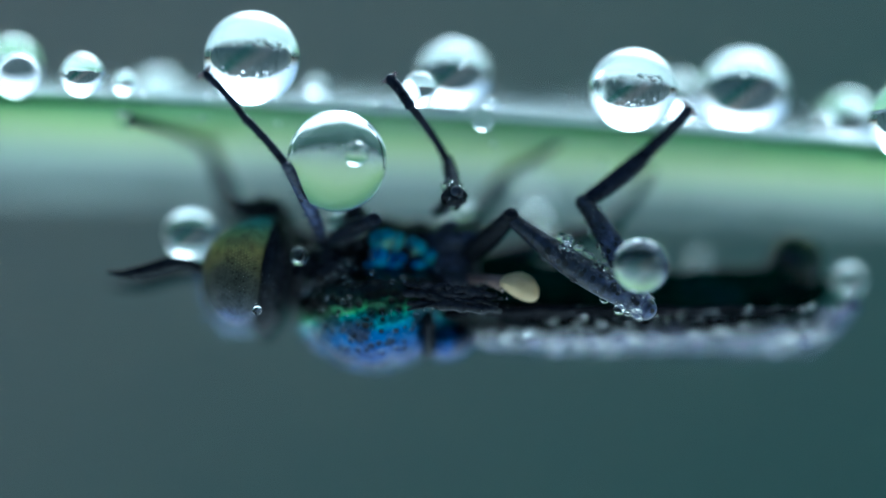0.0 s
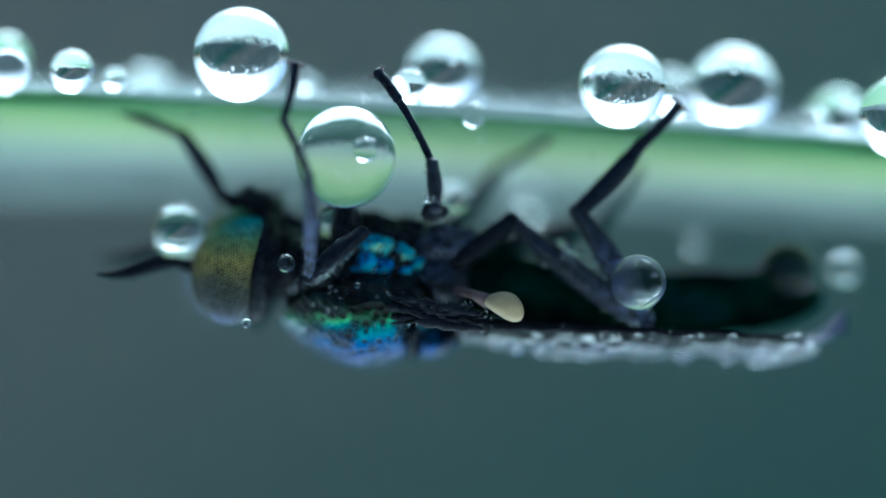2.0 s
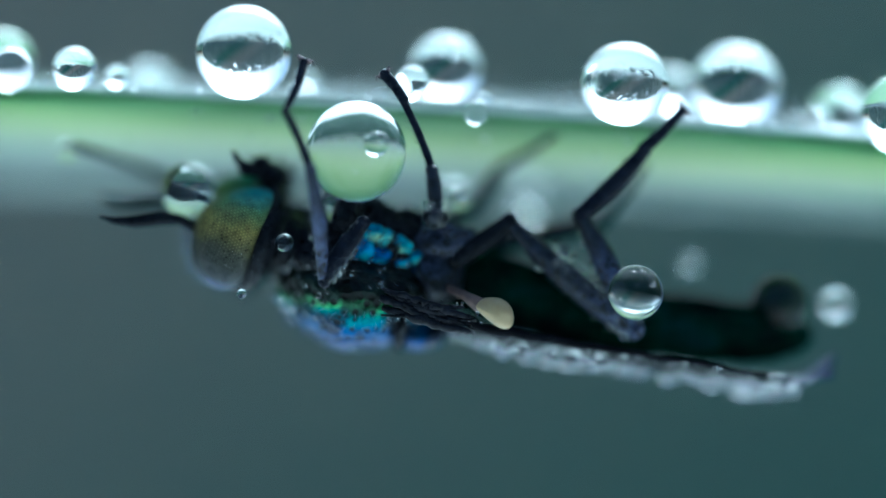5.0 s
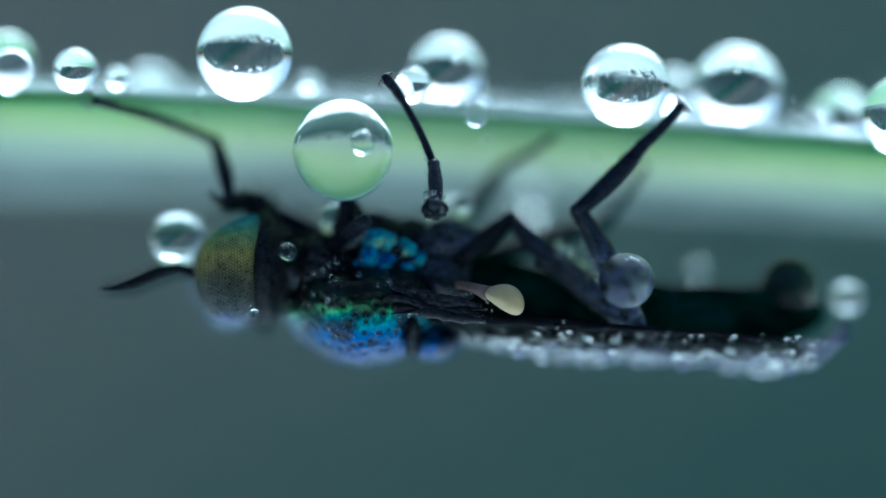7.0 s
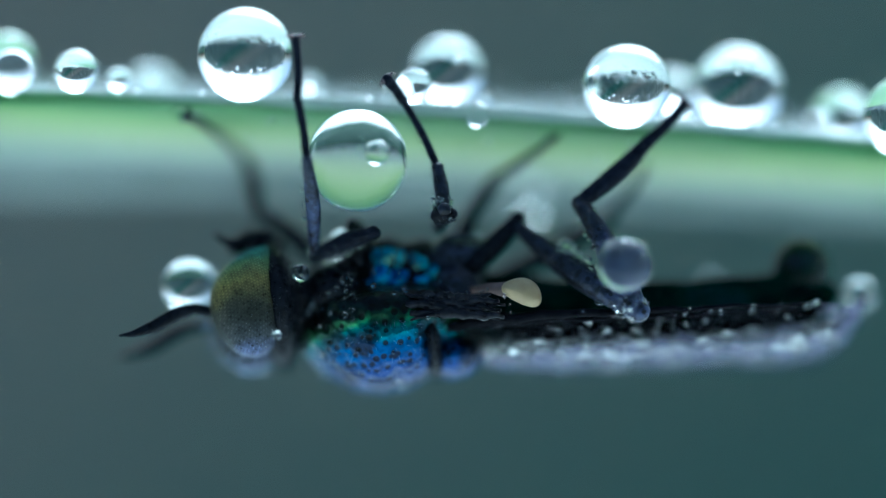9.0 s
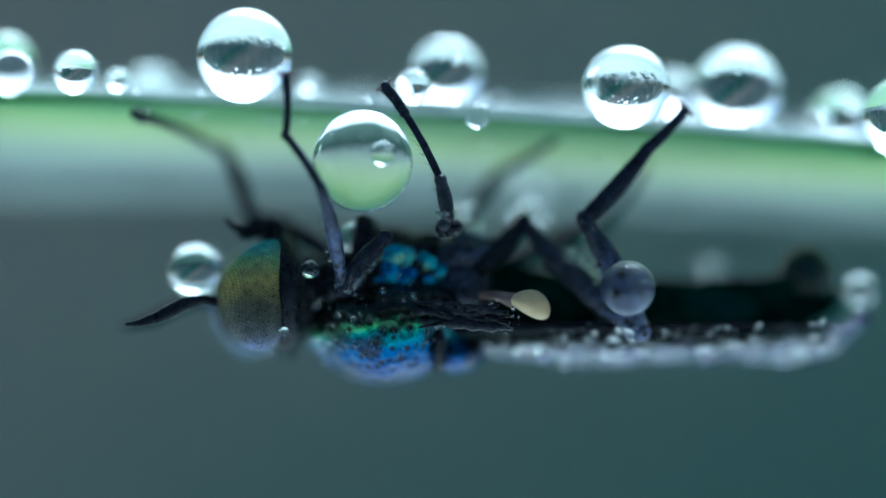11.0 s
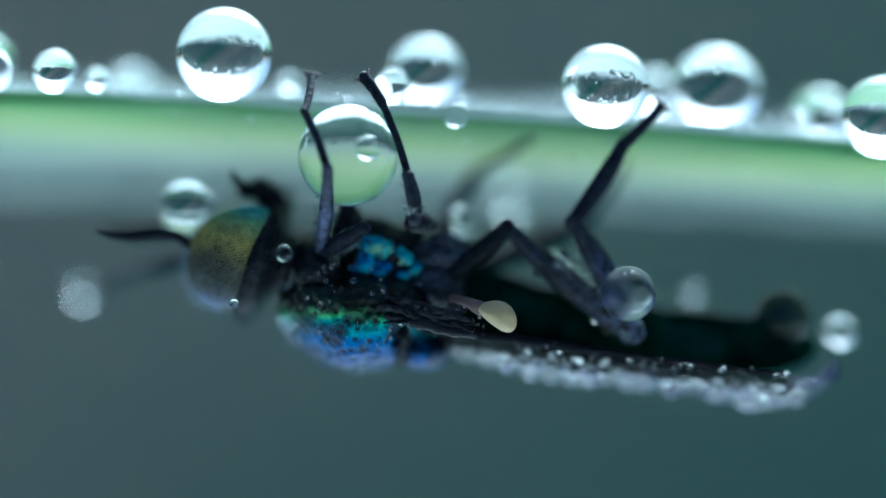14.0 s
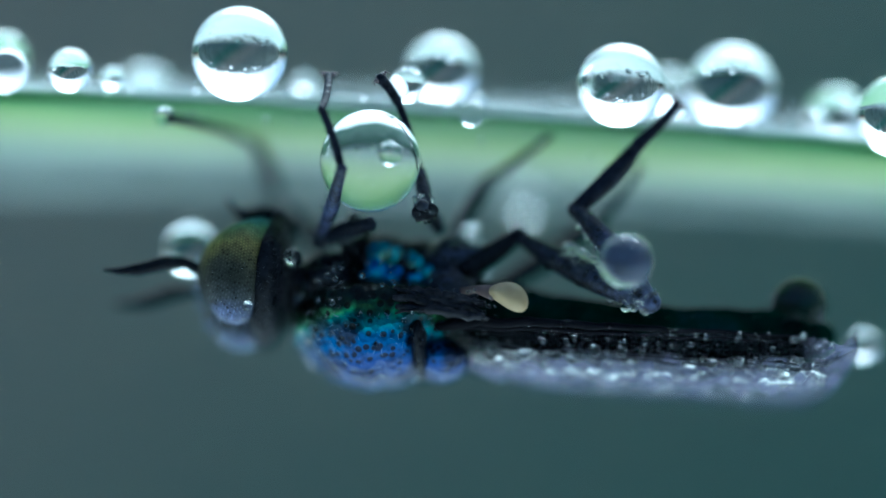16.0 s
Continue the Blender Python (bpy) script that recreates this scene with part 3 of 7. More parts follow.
    ball_cloud("dew", beads(TH_C, TH_R, 460, 0.008, 0.045, lambda d: d.z < 0.5 and d.y < 0.6, 5), WATER, th)


def build_abdomen():
    bm = bmesh.new()
    xs = [0.85, 1.1, 1.5, 2.0, 2.6, 3.2, 3.8, 4.3, 4.8, 5.2, 5.5, 5.66]
    zc = [0.0, -0.02, -0.12, -0.24, -0.34, -0.39, -0.42, -0.43, -0.42, -0.40, -0.38, -0.38]
    hz = [0.30, 0.40, 0.46, 0.46, 0.44, 0.42, 0.40, 0.40, 0.38, 0.33, 0.24, 0.08]
    hy = [0.45, 0.62, 0.78, 0.86, 0.90, 0.90, 0.88, 0.82, 0.72, 0.55, 0.35, 0.08]
    seg = 36
    rings = []
    fine = 66
    for i in range(fine + 1):
        x = xs[0] + (xs[-1] - xs[0]) * i / fine
        c, a, b = (float(np.interp(x, xs, q)) for q in (zc, hz, hy))
        ridge = 1 - 0.05 * abs(math.sin((x - 0.9) * math.pi / 0.82)) ** 8
        back = 0.32 * min(1.0, (x - 0.85) / 0.8)
        rings.append([bm.verts.new((x, back + 0.80 * b * ridge * math.cos(t), c + a * ridge * math.sin(t))) for t in (2 * math.pi * k / seg for k in range(seg))])
    for p, q in zip(rings, rings[1:]):
        for k in range(seg):
            bm.faces.new((p[k], p[(k + 1) % seg], q[(k + 1) % seg], q[k]))
    bm.faces.new(rings[0])
    bm.faces.new(rings[-1][::-1])
    ab = part("abdomen", bm, ABDOMEN, fly, "long flat green-black abdomen")
    # added dark lobe fills the end drop, so that drop looks dark
    b = bmesh.new()
    ellipsoid(b, (5.22, 0.36, -0.06), (0.31, 0.29, 0.30), 28, 18)
    roughen(b, 0.012, 0.1)
    part("drop_darkener", b, ABDOMEN, ab, "dark lobe added inside the end drop to darken it")
    b = bmesh.new()
    r = random.Random(9)
    for _ in range(90):
        x = r.uniform(1.2, 5.6)
        t = r.uniform(0.2, 3.0)
        c, a, w = (float(np.interp(x, xs, q)) for q in (zc, hz, hy))
        p = Vector((x, 0.32 * min(1.0, (x - 0.85) / 0.8) - 0.80 * w * math.cos(t), c + a * math.sin(t)))
        d = Vector((0.3, -math.cos(t), math.sin(t))).normalized()
        hair(b, p, p + d * r.uniform(0.06, 0.16), 0.005)
    part("abdomen_hair", b, HAIR, ab)


def build_wing(side):
    """A wing folded flat along the back, its front edge a dark vein. side -1 faces the view."""
    bm = bmesh.new()
    n, m = 70, 16
    x0, x1 = 0.62, 5.95

    def place(u, v):
        x = x0 + (x1 - x0) * u
        tip = math.sqrt(max(0.10, 1 - max(0.0, (u - 0.82) / 0.18) ** 2))
        root = min(1.0, 0.28 + u * 3.2)
        w = 0.98 * tip * root
        mid = -0.12 + 0.1 * u
        y = -mid + w * (v - 0.5) * 1.1 + 0.20
        z = -0.40 - 0.34 * u - 0.42 * math.sin(min(1.0, (1 - v) * 1.05) * 1.35) * root * (0.35 + 0.65 * tip)
        if side > 0:
            y = -0.15 + 1.15 * tip * root * (1 - v) * (0.75 + 0.25 * math.sin(u * 2.6))
            z = -0.64 - 0.26 * u - 0.26 * (1 - v) ** 1.3 * min(1.0, 0.3 + u)
        z += 0.035 * noise.noise(Vector((x * 2.0, v * 4, side))) + 0.015 * noise.noise(Vector((x * 5.0, v * 6, side + 4))) + (0.50 if side > 0 else 0.5 * (1 - v)) * max(0.0, (u - 0.86) / 0.14) ** 2
        return Vector((x, side * y, z - (0.02 if side > 0 else 0.0)))

    grid = [[bm.verts.new(place(i / n, j / m)) for j in range(m + 1)] for i in range(n + 1)]
    for i in range(n):
        for j in range(m):
            bm.faces.new((grid[i][j], grid[i + 1][j], grid[i + 1][j + 1], grid[i][j + 1]))
    bmesh.ops.solidify(bm, geom=bm.faces[:], thickness=0.012)
    wing = part("wing", bm, WING if side < 0 else FAR_WING, fly, "clear wing fogged grey with dew")
    if side < 0:
        for v, r0 in ((1.0, 0.075), (0.90, 0.04)):
            b = bmesh.new()
            tube(b, [place(0.87 * i / 37, v) + Vector((0, 0.012, 0.012)) * noise.noise(Vector((i * 0.45, v * 7, 4))) for i in range(38)], [r0 * (1 - 0.85 * i / 37) * (1 + 0.25 * noise.noise(Vector((i * 0.9, v * 9, 0)))) for i in range(38)], 10)
            part("front_vein", b, VEIN, wing, "dark thick front vein")
    for v in ((0.62, 0.5) if side < 0 else (0.5,)):
        b = bmesh.new()
        tube(b, [place(0.06 + 0.92 * i / 33, v + 0.10 * (i / 36) * (0.5 - v)) + Vector((0, 0, -0.006)) for i in range(34)], [0.016 - 0.012 * i / 33 for i in range(34)], 6)
        part("vein", b, VEIN, wing)
    r = random.Random(21 + side)
    for k in range(230 if side < 0 else 120):
        u, v = r.uniform(0.08, 0.93), (0.14 + 0.56 * r.random() if side < 0 else 0.35 + 0.6 * r.random())
        s = 0.02 + (0.07 if side < 0 else 0.045) * r.random() ** 2.2
        p = place(u, v) + Vector((0, side * s * 0.3, -s * 0.7))
        ob = new("bead", drop_mesh(round(s, 2) or 0.02))
        ob.parent = wing
        ob.matrix_basis = at_mm(*p)
    balls = []
    for _ in range(320):
        u, v = r.uniform(0.03, 0.92), (0.10 + 0.62 * r.random() if side < 0 else 0.35 + 0.6 * r.random())
        s = 0.010 + 0.026 * r.random() ** 2
        balls.append((place(u, v) + Vector((0, 0, -s * 0.6)), s))
    for _ in range(90 if side < 0 else 0):
        s = 0.012 + 0.030 * r.random() ** 2
        balls.append((place(r.uniform(0.02, 0.95), r.uniform(0.72, 1.0)) + Vector((0, -0.07, 0.02 * r.gauss(0, 1))), s))
    ball_cloud("wing_dew", balls, WATER, wing, 8, 6)



def build_haltere():
    bm = bmesh.new()
    tube(bm, [(1.0, -0.62, -0.02), (1.25, -0.85, -0.06), (1.45, -0.98, -0.14)], [0.05, 0.055, 0.10], 14)
    st = part("haltere", bm, plain("brown_stalk", (0.10, 0.06, 0.05)), fly, "brown stalk of the balancing knob")
    bm = bmesh.new()
    ellipsoid(bm, (1.63, -1.0, -0.19), (0.26, 0.16, 0.185), 32, 20, Euler((0, radians(18), 0)).to_matrix())
    for v in bm.verts:
        k = min(1.0, max(0.0, (1.90 - v.co.x) / 0.54))
        v.co.z = -0.19 + (1.86 - v.co.x) * 0.16 - 0.03 + (v.co.z + 0.19) * (1.30 - 0.85 * k)
        v.co.y *= 1 + 0.02 * noise.noise(v.co * 9)
    part("knob", bm, KNOB, st, "smooth cream knob")


HD = Vector((-1.063, 0.1, 0.212))


def build_head():
    """The head, modelled round its pivot at the neck."""
    c = Vector((-1.66, 0.0, 0.20)) - HD
    bm = bmesh.new()
    ellipsoid(bm, c + Vector((0.27, 0, 0.0)), (0.31, 0.99, 0.78), 40, 26)
    roughen(bm, 0.02, 0.15)
    head = part("head", bm, BLACK, fly, "black back of the head with fine hairs")
    for side in (-1, 1):
        bm = bmesh.new()
        mid = c + Vector((-0.06, side * 0.51, -0.04))
        ellipsoid(bm, mid, (0.52, 0.56, 0.69), 56, 36)
        for v in bm.verts:
            # flat behind, drawn up to a blunt crown next to the neck
            d = v.co - mid
            v.co.x += (-0.26 * d.x if d.x > 0 else 0.0) + (0.22 * (d.z / 0.69) ** 2 if d.z > 0 else 0.0)
        ob = part("eye", bm, EYE, head, "large faceted eye, gold-brown with a green crown and dewy grey base")
        ball_cloud("eye_dew", beads(c + Vector((-0.06, side * 0.51, -0.04)), (0.50, 0.56, 0.69), 100, 0.006, 0.020,
                                    lambda d: d.z < -0.1 and d.y * side > -0.2, 30 + side), WATER, ob, 8, 6)
        # antenna
        bm = bmesh.new()
        a = Vector((-2.25, side * 0.50, 0.12)) - HD
        pts = [a + Vector((0.25, 0, 0.02)), a, a + Vector((-0.18, side * 0.04, 0.05)), a + Vector((-0.42, side * 0.08, 0.0)), a + Vector((-0.72, side * 0.12, -0.13)),
               a + Vector((-0.98, side * 0.14, -0.19)), a + Vector((-1.16, side * 0.15, -0.19))]
        tube(bm, pts, [0.06, 0.07, 0.07, 0.095, 0.085, 0.045, 0.012], 12)
        roughen(bm, 0.012, 0.06)
        part("antenna", bm, BLACK, head, "black tapering antenna")
    for x, y, z, r in ((-1.48, -0.15, 0.98, 0.20), (-1.62, -0.1, 1.02, 0.17), (-1.80, -0.2, 0.97, 0.12), (-1.40, 0.1, 0.92, 0.22)):
        bm = bmesh.new()
        ellipsoid(bm, Vector((x, y, z)) - HD, (r, r * 1.2, r * 0.8), 18, 12)
        roughen(bm, 0.03, 0.1)
        part("palp", bm, BLACK, head, "hairy dark brown mouthpart")
    bm = bmesh.new()
    tube(bm, [Vector(p) - HD for p in ((-1.75, -0.2, 1.0), (-1.95, -0.25, 1.05), (-2.05, -0.25, 1.16))], [0.06, 0.045, 0.02], 8)
    roughen(bm, 0.03, 0.1)
    part("proboscis", bm, BLACK, head, "short dark proboscis")
    bm = bmesh.new()
    bristles(bm, c + Vector((0.25, 0, 0.0)), (0.34, 0.98, 0.80), 340, 0.16, 0.005, lambda d: d.x > -0.2, 8)
    bristles(bm, c + Vector((-0.06, -0.47, -0.01)), (0.52, 0.50, 0.73), 190, 0.13, 0.0045, lambda d: d.x > 0.60 and d.y < 0.4, 15, 0.6)
    bristles(bm, Vector((-1.5, -0.1, 0.98)) - HD, (0.3, 0.3, 0.2), 90, 0.2, 0.005, lambda d: d.z > -0.2, 12)
    part("head_hair", bm, HAIR, head)
    bm = bmesh.new()
    bristles(bm, c + Vector((-0.1, 0.1, -0.02)), (0.52, 0.6, 0.74), 300, 0.17, 0.005, lambda d: d.z < -0.3 or d.x < -0.6, 11)
    part("face_hair", bm, FACE_HAIR, head, "pale dewy face hair")
    return head


def leg_piece(name, length, r0, r1, bulge=0.0, hairy=60, seed=1, tip=None, mat=None, joints=0):
    bm = bmesh.new()
    n = 15
    pts, rad = [], []
    for i in range(n):
        f = i / (n - 1)
        pts.append((0.025 * length * math.sin(f * 3.1), 0, length * f))
        ring = 1.0
        if joints:
            ring = 0.92 + 0.08 * abs(math.sin(f * joints * math.pi)) ** 0.4
        rad.append((r0 + (r1 - r0) * f + bulge * math.sin(math.pi * f) ** 1.5) * ring)
    tube(bm, pts, rad, 14)
    ellipsoid(bm, (0, 0, 0), (r0 * 1.08,) * 3, 14, 10)
    ellipsoid(bm, (0, 0, length), (r1 * 1.08,) * 3, 14, 10)
    r = random.Random(seed)
    roughen(bm, 0.01, 0.07, seed)
    ob = part(name, bm, mat or LEG, fly)
    bm = bmesh.new()
    for _ in range(hairy):
        f, a = r.random(), r.uniform(0, 6.28)
        q = (r0 + (r1 - r0) * f + bulge * math.sin(math.pi * f)) * 0.9
        base = Vector((math.cos(a) * q, math.sin(a) * q, f * length))
        d = Vector((math.cos(a), math.sin(a), 0.7 + r.random()))
        hair(bm, base, base + d.normalized() * r.uniform(0.05, 0.11), 0.004)
    part("leg_hair", bm, HAIR, ob)
    if tip == "pad":
        bm = bmesh.new()
        for s in (-1, 1):
            ellipsoid(bm, (s * 0.045, 0, length + 0.025), (0.05, 0.045, 0.035), 14, 10)
            tube(bm, [(s * 0.03, 0, length), (s * 0.10, -0.02, length + 0.05), (s * 0.13, -0.03, length - 0.01)], [0.02, 0.015, 0.004], 7)
        part("foot_pad", bm, PAD, ob, "pinkish foot pad with claws")
    return ob


def leg_dew(owner, length, radius, count, lo, hi, seed, f0=0.0, f1=1.0):
    r = random.Random(seed)
    for _ in range(count):
        a, f = r.uniform(0, 6.28), r.uniform(f0, f1)
        s = round(lo + (hi - lo) * r.random() ** 2, 2)
        ob = new("bead", drop_mesh(s))
        ob.parent = owner
        ob.matrix_basis = at_mm(math.cos(a) * (radius + s * 0.6), math.sin(a) * (radius + s * 0.6), f * length)


build_thorax()
build_abdomen()
build_wing(-1)
build_wing(1)
build_haltere()
fly_head = build_head()

front_femur = leg_piece("femur", 0.875, 0.085, 0.075, 0.04, 90, 1, mat=TARSUS)
front_tibia = leg_piece("tibia", 1.484, 0.055, 0.068, 0.032, 90, 2, mat=FRONT_TIBIA)
front_tarsus = leg_piece("tarsus", 0.784, 0.055, 0.05, 0, 40, 3, joints=2, mat=TARSUS)
front_foot = leg_piece("foot", 0.742, 0.047, 0.052, 0, 50, 4, "pad", joints=4, mat=TARSUS)
middle_femur = leg_piece("femur", 0.805, 0.07, 0.08, 0.02, 60, 5)
middle_tibia = leg_piece("tibia", 0.560, 0.075, 0.075, 0.02, 50, 6)
middle_tarsus = leg_piece("tarsus", 0.959, 0.05, 0.048, 0, 40, 7, joints=3, mat=TARSUS)
middle_foot = leg_piece("foot", 0.392, 0.06, 0.07, 0, 30, 8, "pad", joints=2, mat=TARSUS)
hind_coxa = leg_piece("coxa", 0.826, 0.13, 0.10, 0.02, 60, 9, mat=BLACK)
hind_femur = leg_piece("femur", 2.058, 0.085, 0.13, 0.065, 110, 10, mat=HIND_FEMUR)
hind_tibia = leg_piece("tibia", 1.575, 0.11, 0.105, 0.055, 90, 11, mat=HIND_TIBIA)
hind_tarsus = leg_piece("tarsus", 1.134, 0.100, 0.085, 0.025, 50, 12, mat=TARSUS)
hind_foot = leg_piece("foot", 0.665, 0.082, 0.060, 0, 30, 13, "pad", mat=TARSUS)
far_front_femur = leg_piece("femur", 1.40, 0.09, 0.08, 0.03, 30, 14, mat=TARSUS)
far_front_tibia = leg_piece("tibia", 0.896, 0.075, 0.075, 0.03, 40, 15, mat=TARSUS)
far_front_tarsus = leg_piece("tarsus", 1.68, 0.06, 0.055, 0, 40, 16, joints=6, mat=TARSUS)
far_middle_femur = leg_piece("femur", 0.805, 0.08, 0.08, 0.03, 20, 17, mat=TARSUS)
far_middle_tibia = leg_piece("tibia", 0.56, 0.075, 0.07, 0.02, 20, 18, mat=TARSUS)
far_middle_tarsus = leg_piece("tarsus", 1.05, 0.06, 0.05, 0, 20, 19, joints=4, mat=TARSUS)
far_hind_tibia = leg_piece("tibia", 1.645, 0.09, 0.10, 0.03, 20, 20, mat=TARSUS)
far_hind_tarsus = leg_piece("tarsus", 0.875, 0.07, 0.06, 0, 20, 21, joints=4, mat=TARSUS)
leg_dew(hind_femur, 2.058, 0.15, 60, 0.015, 0.075, 40, 0.3, 1.03)
leg_dew(hind_tibia, 1.575, 0.12, 14, 0.02, 0.05, 41, 0.0, 0.8)
leg_dew(middle_tibia, 0.56, 0.10, 34, 0.02, 0.045, 42, -0.25, 0.08)
leg_dew(front_femur, 0.875, 0.10, 9, 0.02, 0.05, 43, 0.2, 1.0)
leg_dew(front_tibia, 1.484, 0.085, 8, 0.02, 0.03, 44, 0.0, 0.7)


def leg_mist(owner, length, radius, count, seed, f0, f1):
    r = random.Random(seed)
    balls = []
    for _ in range(count):
        a, f = r.uniform(0, 6.28), r.uniform(f0, f1)
        s = 0.010 + 0.022 * r.random() ** 2
        balls.append(((math.cos(a) * (radius + s * 0.3), math.sin(a) * (radius + s * 0.3), f * length), s))
    ball_cloud("leg_dew", balls, WATER, owner, 8, 6)


leg_mist(hind_femur, 2.058, 0.165, 420, 50, 0.35, 1.0)
leg_mist(hind_tibia, 1.575, 0.135, 60, 51, 0.1, 0.9)
leg_mist(middle_tibia, 0.56, 0.11, 110, 52, -0.25, 0.3)
leg_mist(front_femur, 0.875, 0.11, 110, 53, 0.2, 1.0)
bm = bmesh.new()
ellipsoid(bm, (0, 0, -0.04), (0.17, 0.14, 0.12), 18, 12)
roughen(bm, 0.03, 0.08)
part("knee", bm, BLACK, middle_tibia, "dew-clotted black knee")

# ---- drops carried by the fly ----
tail_dewdrop = dewdrop(0, 0, 0, 0.20, "pale dewdrop at the tip of the fly's tail", 1.0, "dew on the fly")
neck_dewdrop = dewdrop(0, 0, 0, 0.115, "tiny clear dewdrop behind the fly's head", 1.0, "dew on the fly")
abdomen_dewdrop = dewdrop(0, 0, 0, 0.10, "pale dewdrop resting on the fly's abdomen", 1.0, "dew on the fly")
belly_dewdrop = dewdrop(0, 0, 0, 0.22, "white dewdrop on the fly's belly by a leg", 1.0, "dew on the fly")
antenna_dewdrop = dewdrop(0, 0, 0, 0.335, "clear dewdrop held between antenna and face", 1.0, "dew on the fly")
eye_dewdrop = dewdrop(0, 0, 0, 0.060, "tiny bright dewdrop on the fly's eye", 1.0, "dew on the fly")
knee_dewdrop = dewdrop(0, 0, 0, 0.345, "clear dewdrop balanced on the fly's hind knee", 1.0, "dew on the fly")
foot_dewdrop = dewdrop(0, 0, 0, 0.125, "dewdrop carried on the fly's waving foot", 1.0, "dew on the fly")
belly_water_drop = dewdrop(0, 0, 0, 0.625, "large water drop between the fly's front legs and the blade", 1.02, "dew on the fly")
rump_dewdrop = dewdrop(0, 0, 0, 0.36, "dark clear dewdrop on the end of the fly's abdomen", 1.0, "dew on the fly")
chest_dewdrop = dewdrop(0, 0, 0, 0.23, "pale dewdrop on the fly's chest between its legs", 1.0, "dew on the fly")
hip_dewdrop = dewdrop(0, 0, 0, 0.14, "pale dewdrop by the fly's hip", 1.0, "dew on the fly")
specks(knee_dewdrop, 0.345, 10, 63)
specks(belly_water_drop, 0.625, 16, 64)
bubble = new("bubble", drop_mesh(0.16))
bubble.parent = belly_water_drop
bubble.matrix_basis = at_mm(0.25, -0.50, 0.09)


FLY_ROWS = [
    (0, at_mm(-0.839, 1.320, -0.428, -5.48, -4.03, 3.27)),
    (0.5, at_mm(-0.794, 1.260, -0.633, -8.97, -6.39, 1.62)),
    (1, at_mm(-0.718, 1.200, -0.576, -1.52, -9.11, 1.47)),
    (1.5, at_mm(-0.779, 1.197, -0.270, 8.52, -3.62, -0.01)),
    (2, at_mm(-0.857, 1.194, -0.390, 8.70, -1.35, 0.63)),
    (2.5, at_mm(-0.797, 1.191, -0.493, 5.90, -3.71, 4.41)),
    (3, at_mm(-0.883, 1.188, -0.331, 9.61, 2.47, 2.84)),
    (3.5, at_mm(-0.929, 1.184, -0.331, 8.94, 6.69, 2.96)),
    (4, at_mm(-0.973, 1.181, -0.202, 13.85, 6.56, 2.29)),
    (6.5, at_mm(-0.898, 1.166, -0.367, 3.53, 2.22, -0.13)),
    (7, at_mm(-0.877, 1.162, -0.418, -0.01, 0.01, 0.16)),
    (7.5, at_mm(-0.772, 1.159, -0.594, -7.09, -4.08, 1.79)),
    (8, at_mm(-0.713, 1.156, -0.638, -8.34, -5.64, 3.70)),
    (8.5, at_mm(-0.684, 1.153, -0.691, -11.10, -5.98, 1.16)),
    (9, at_mm(-0.698, 1.150, -0.734, -12.72, -6.35, 1.83)),
    (11.5, at_mm(-0.586, 1.200, -0.520, 0.15, -2.00, 3.84)),
    (12, at_mm(-0.552, 1.200, -0.446, -0.61, 2.28, 3.74)),
    (12.5, at_mm(-0.564, 1.200, -0.456, 1.33, -1.00, 7.36)),
    (13, at_mm(-0.651, 1.200, -0.282, 2.94, 3.08, 4.63)),
    (13.5, at_mm(-0.721, 1.200, -0.228, 16.04, 3.78, -1.05)),
    (14, at_mm(-0.690, 1.180, -0.475, 1.58, 3.92, 0.13)),
    (14.5, at_mm(-0.640, 1.160, -0.639, -6.32, 1.28, -0.12)),
    (15, at_mm(-0.663, 1.157, -0.647, -7.20, -0.84, 1.12)),
    (15.5, at_mm(-0.669, 1.153, -0.635, -8.27, 0.38, 0.65)),
    (16, at_mm(-0.700, 1.150, -0.708, -16.79, -0.74, -3.36)),
]


def riding(drop, x, y, z):
    """Keys a drop that sits at (x, y, z) mm on the fly's body."""
    walk(drop, [(t, Matrix.Translation((m @ at_mm(x, y, z)).translation)) for t, m in FLY_ROWS])


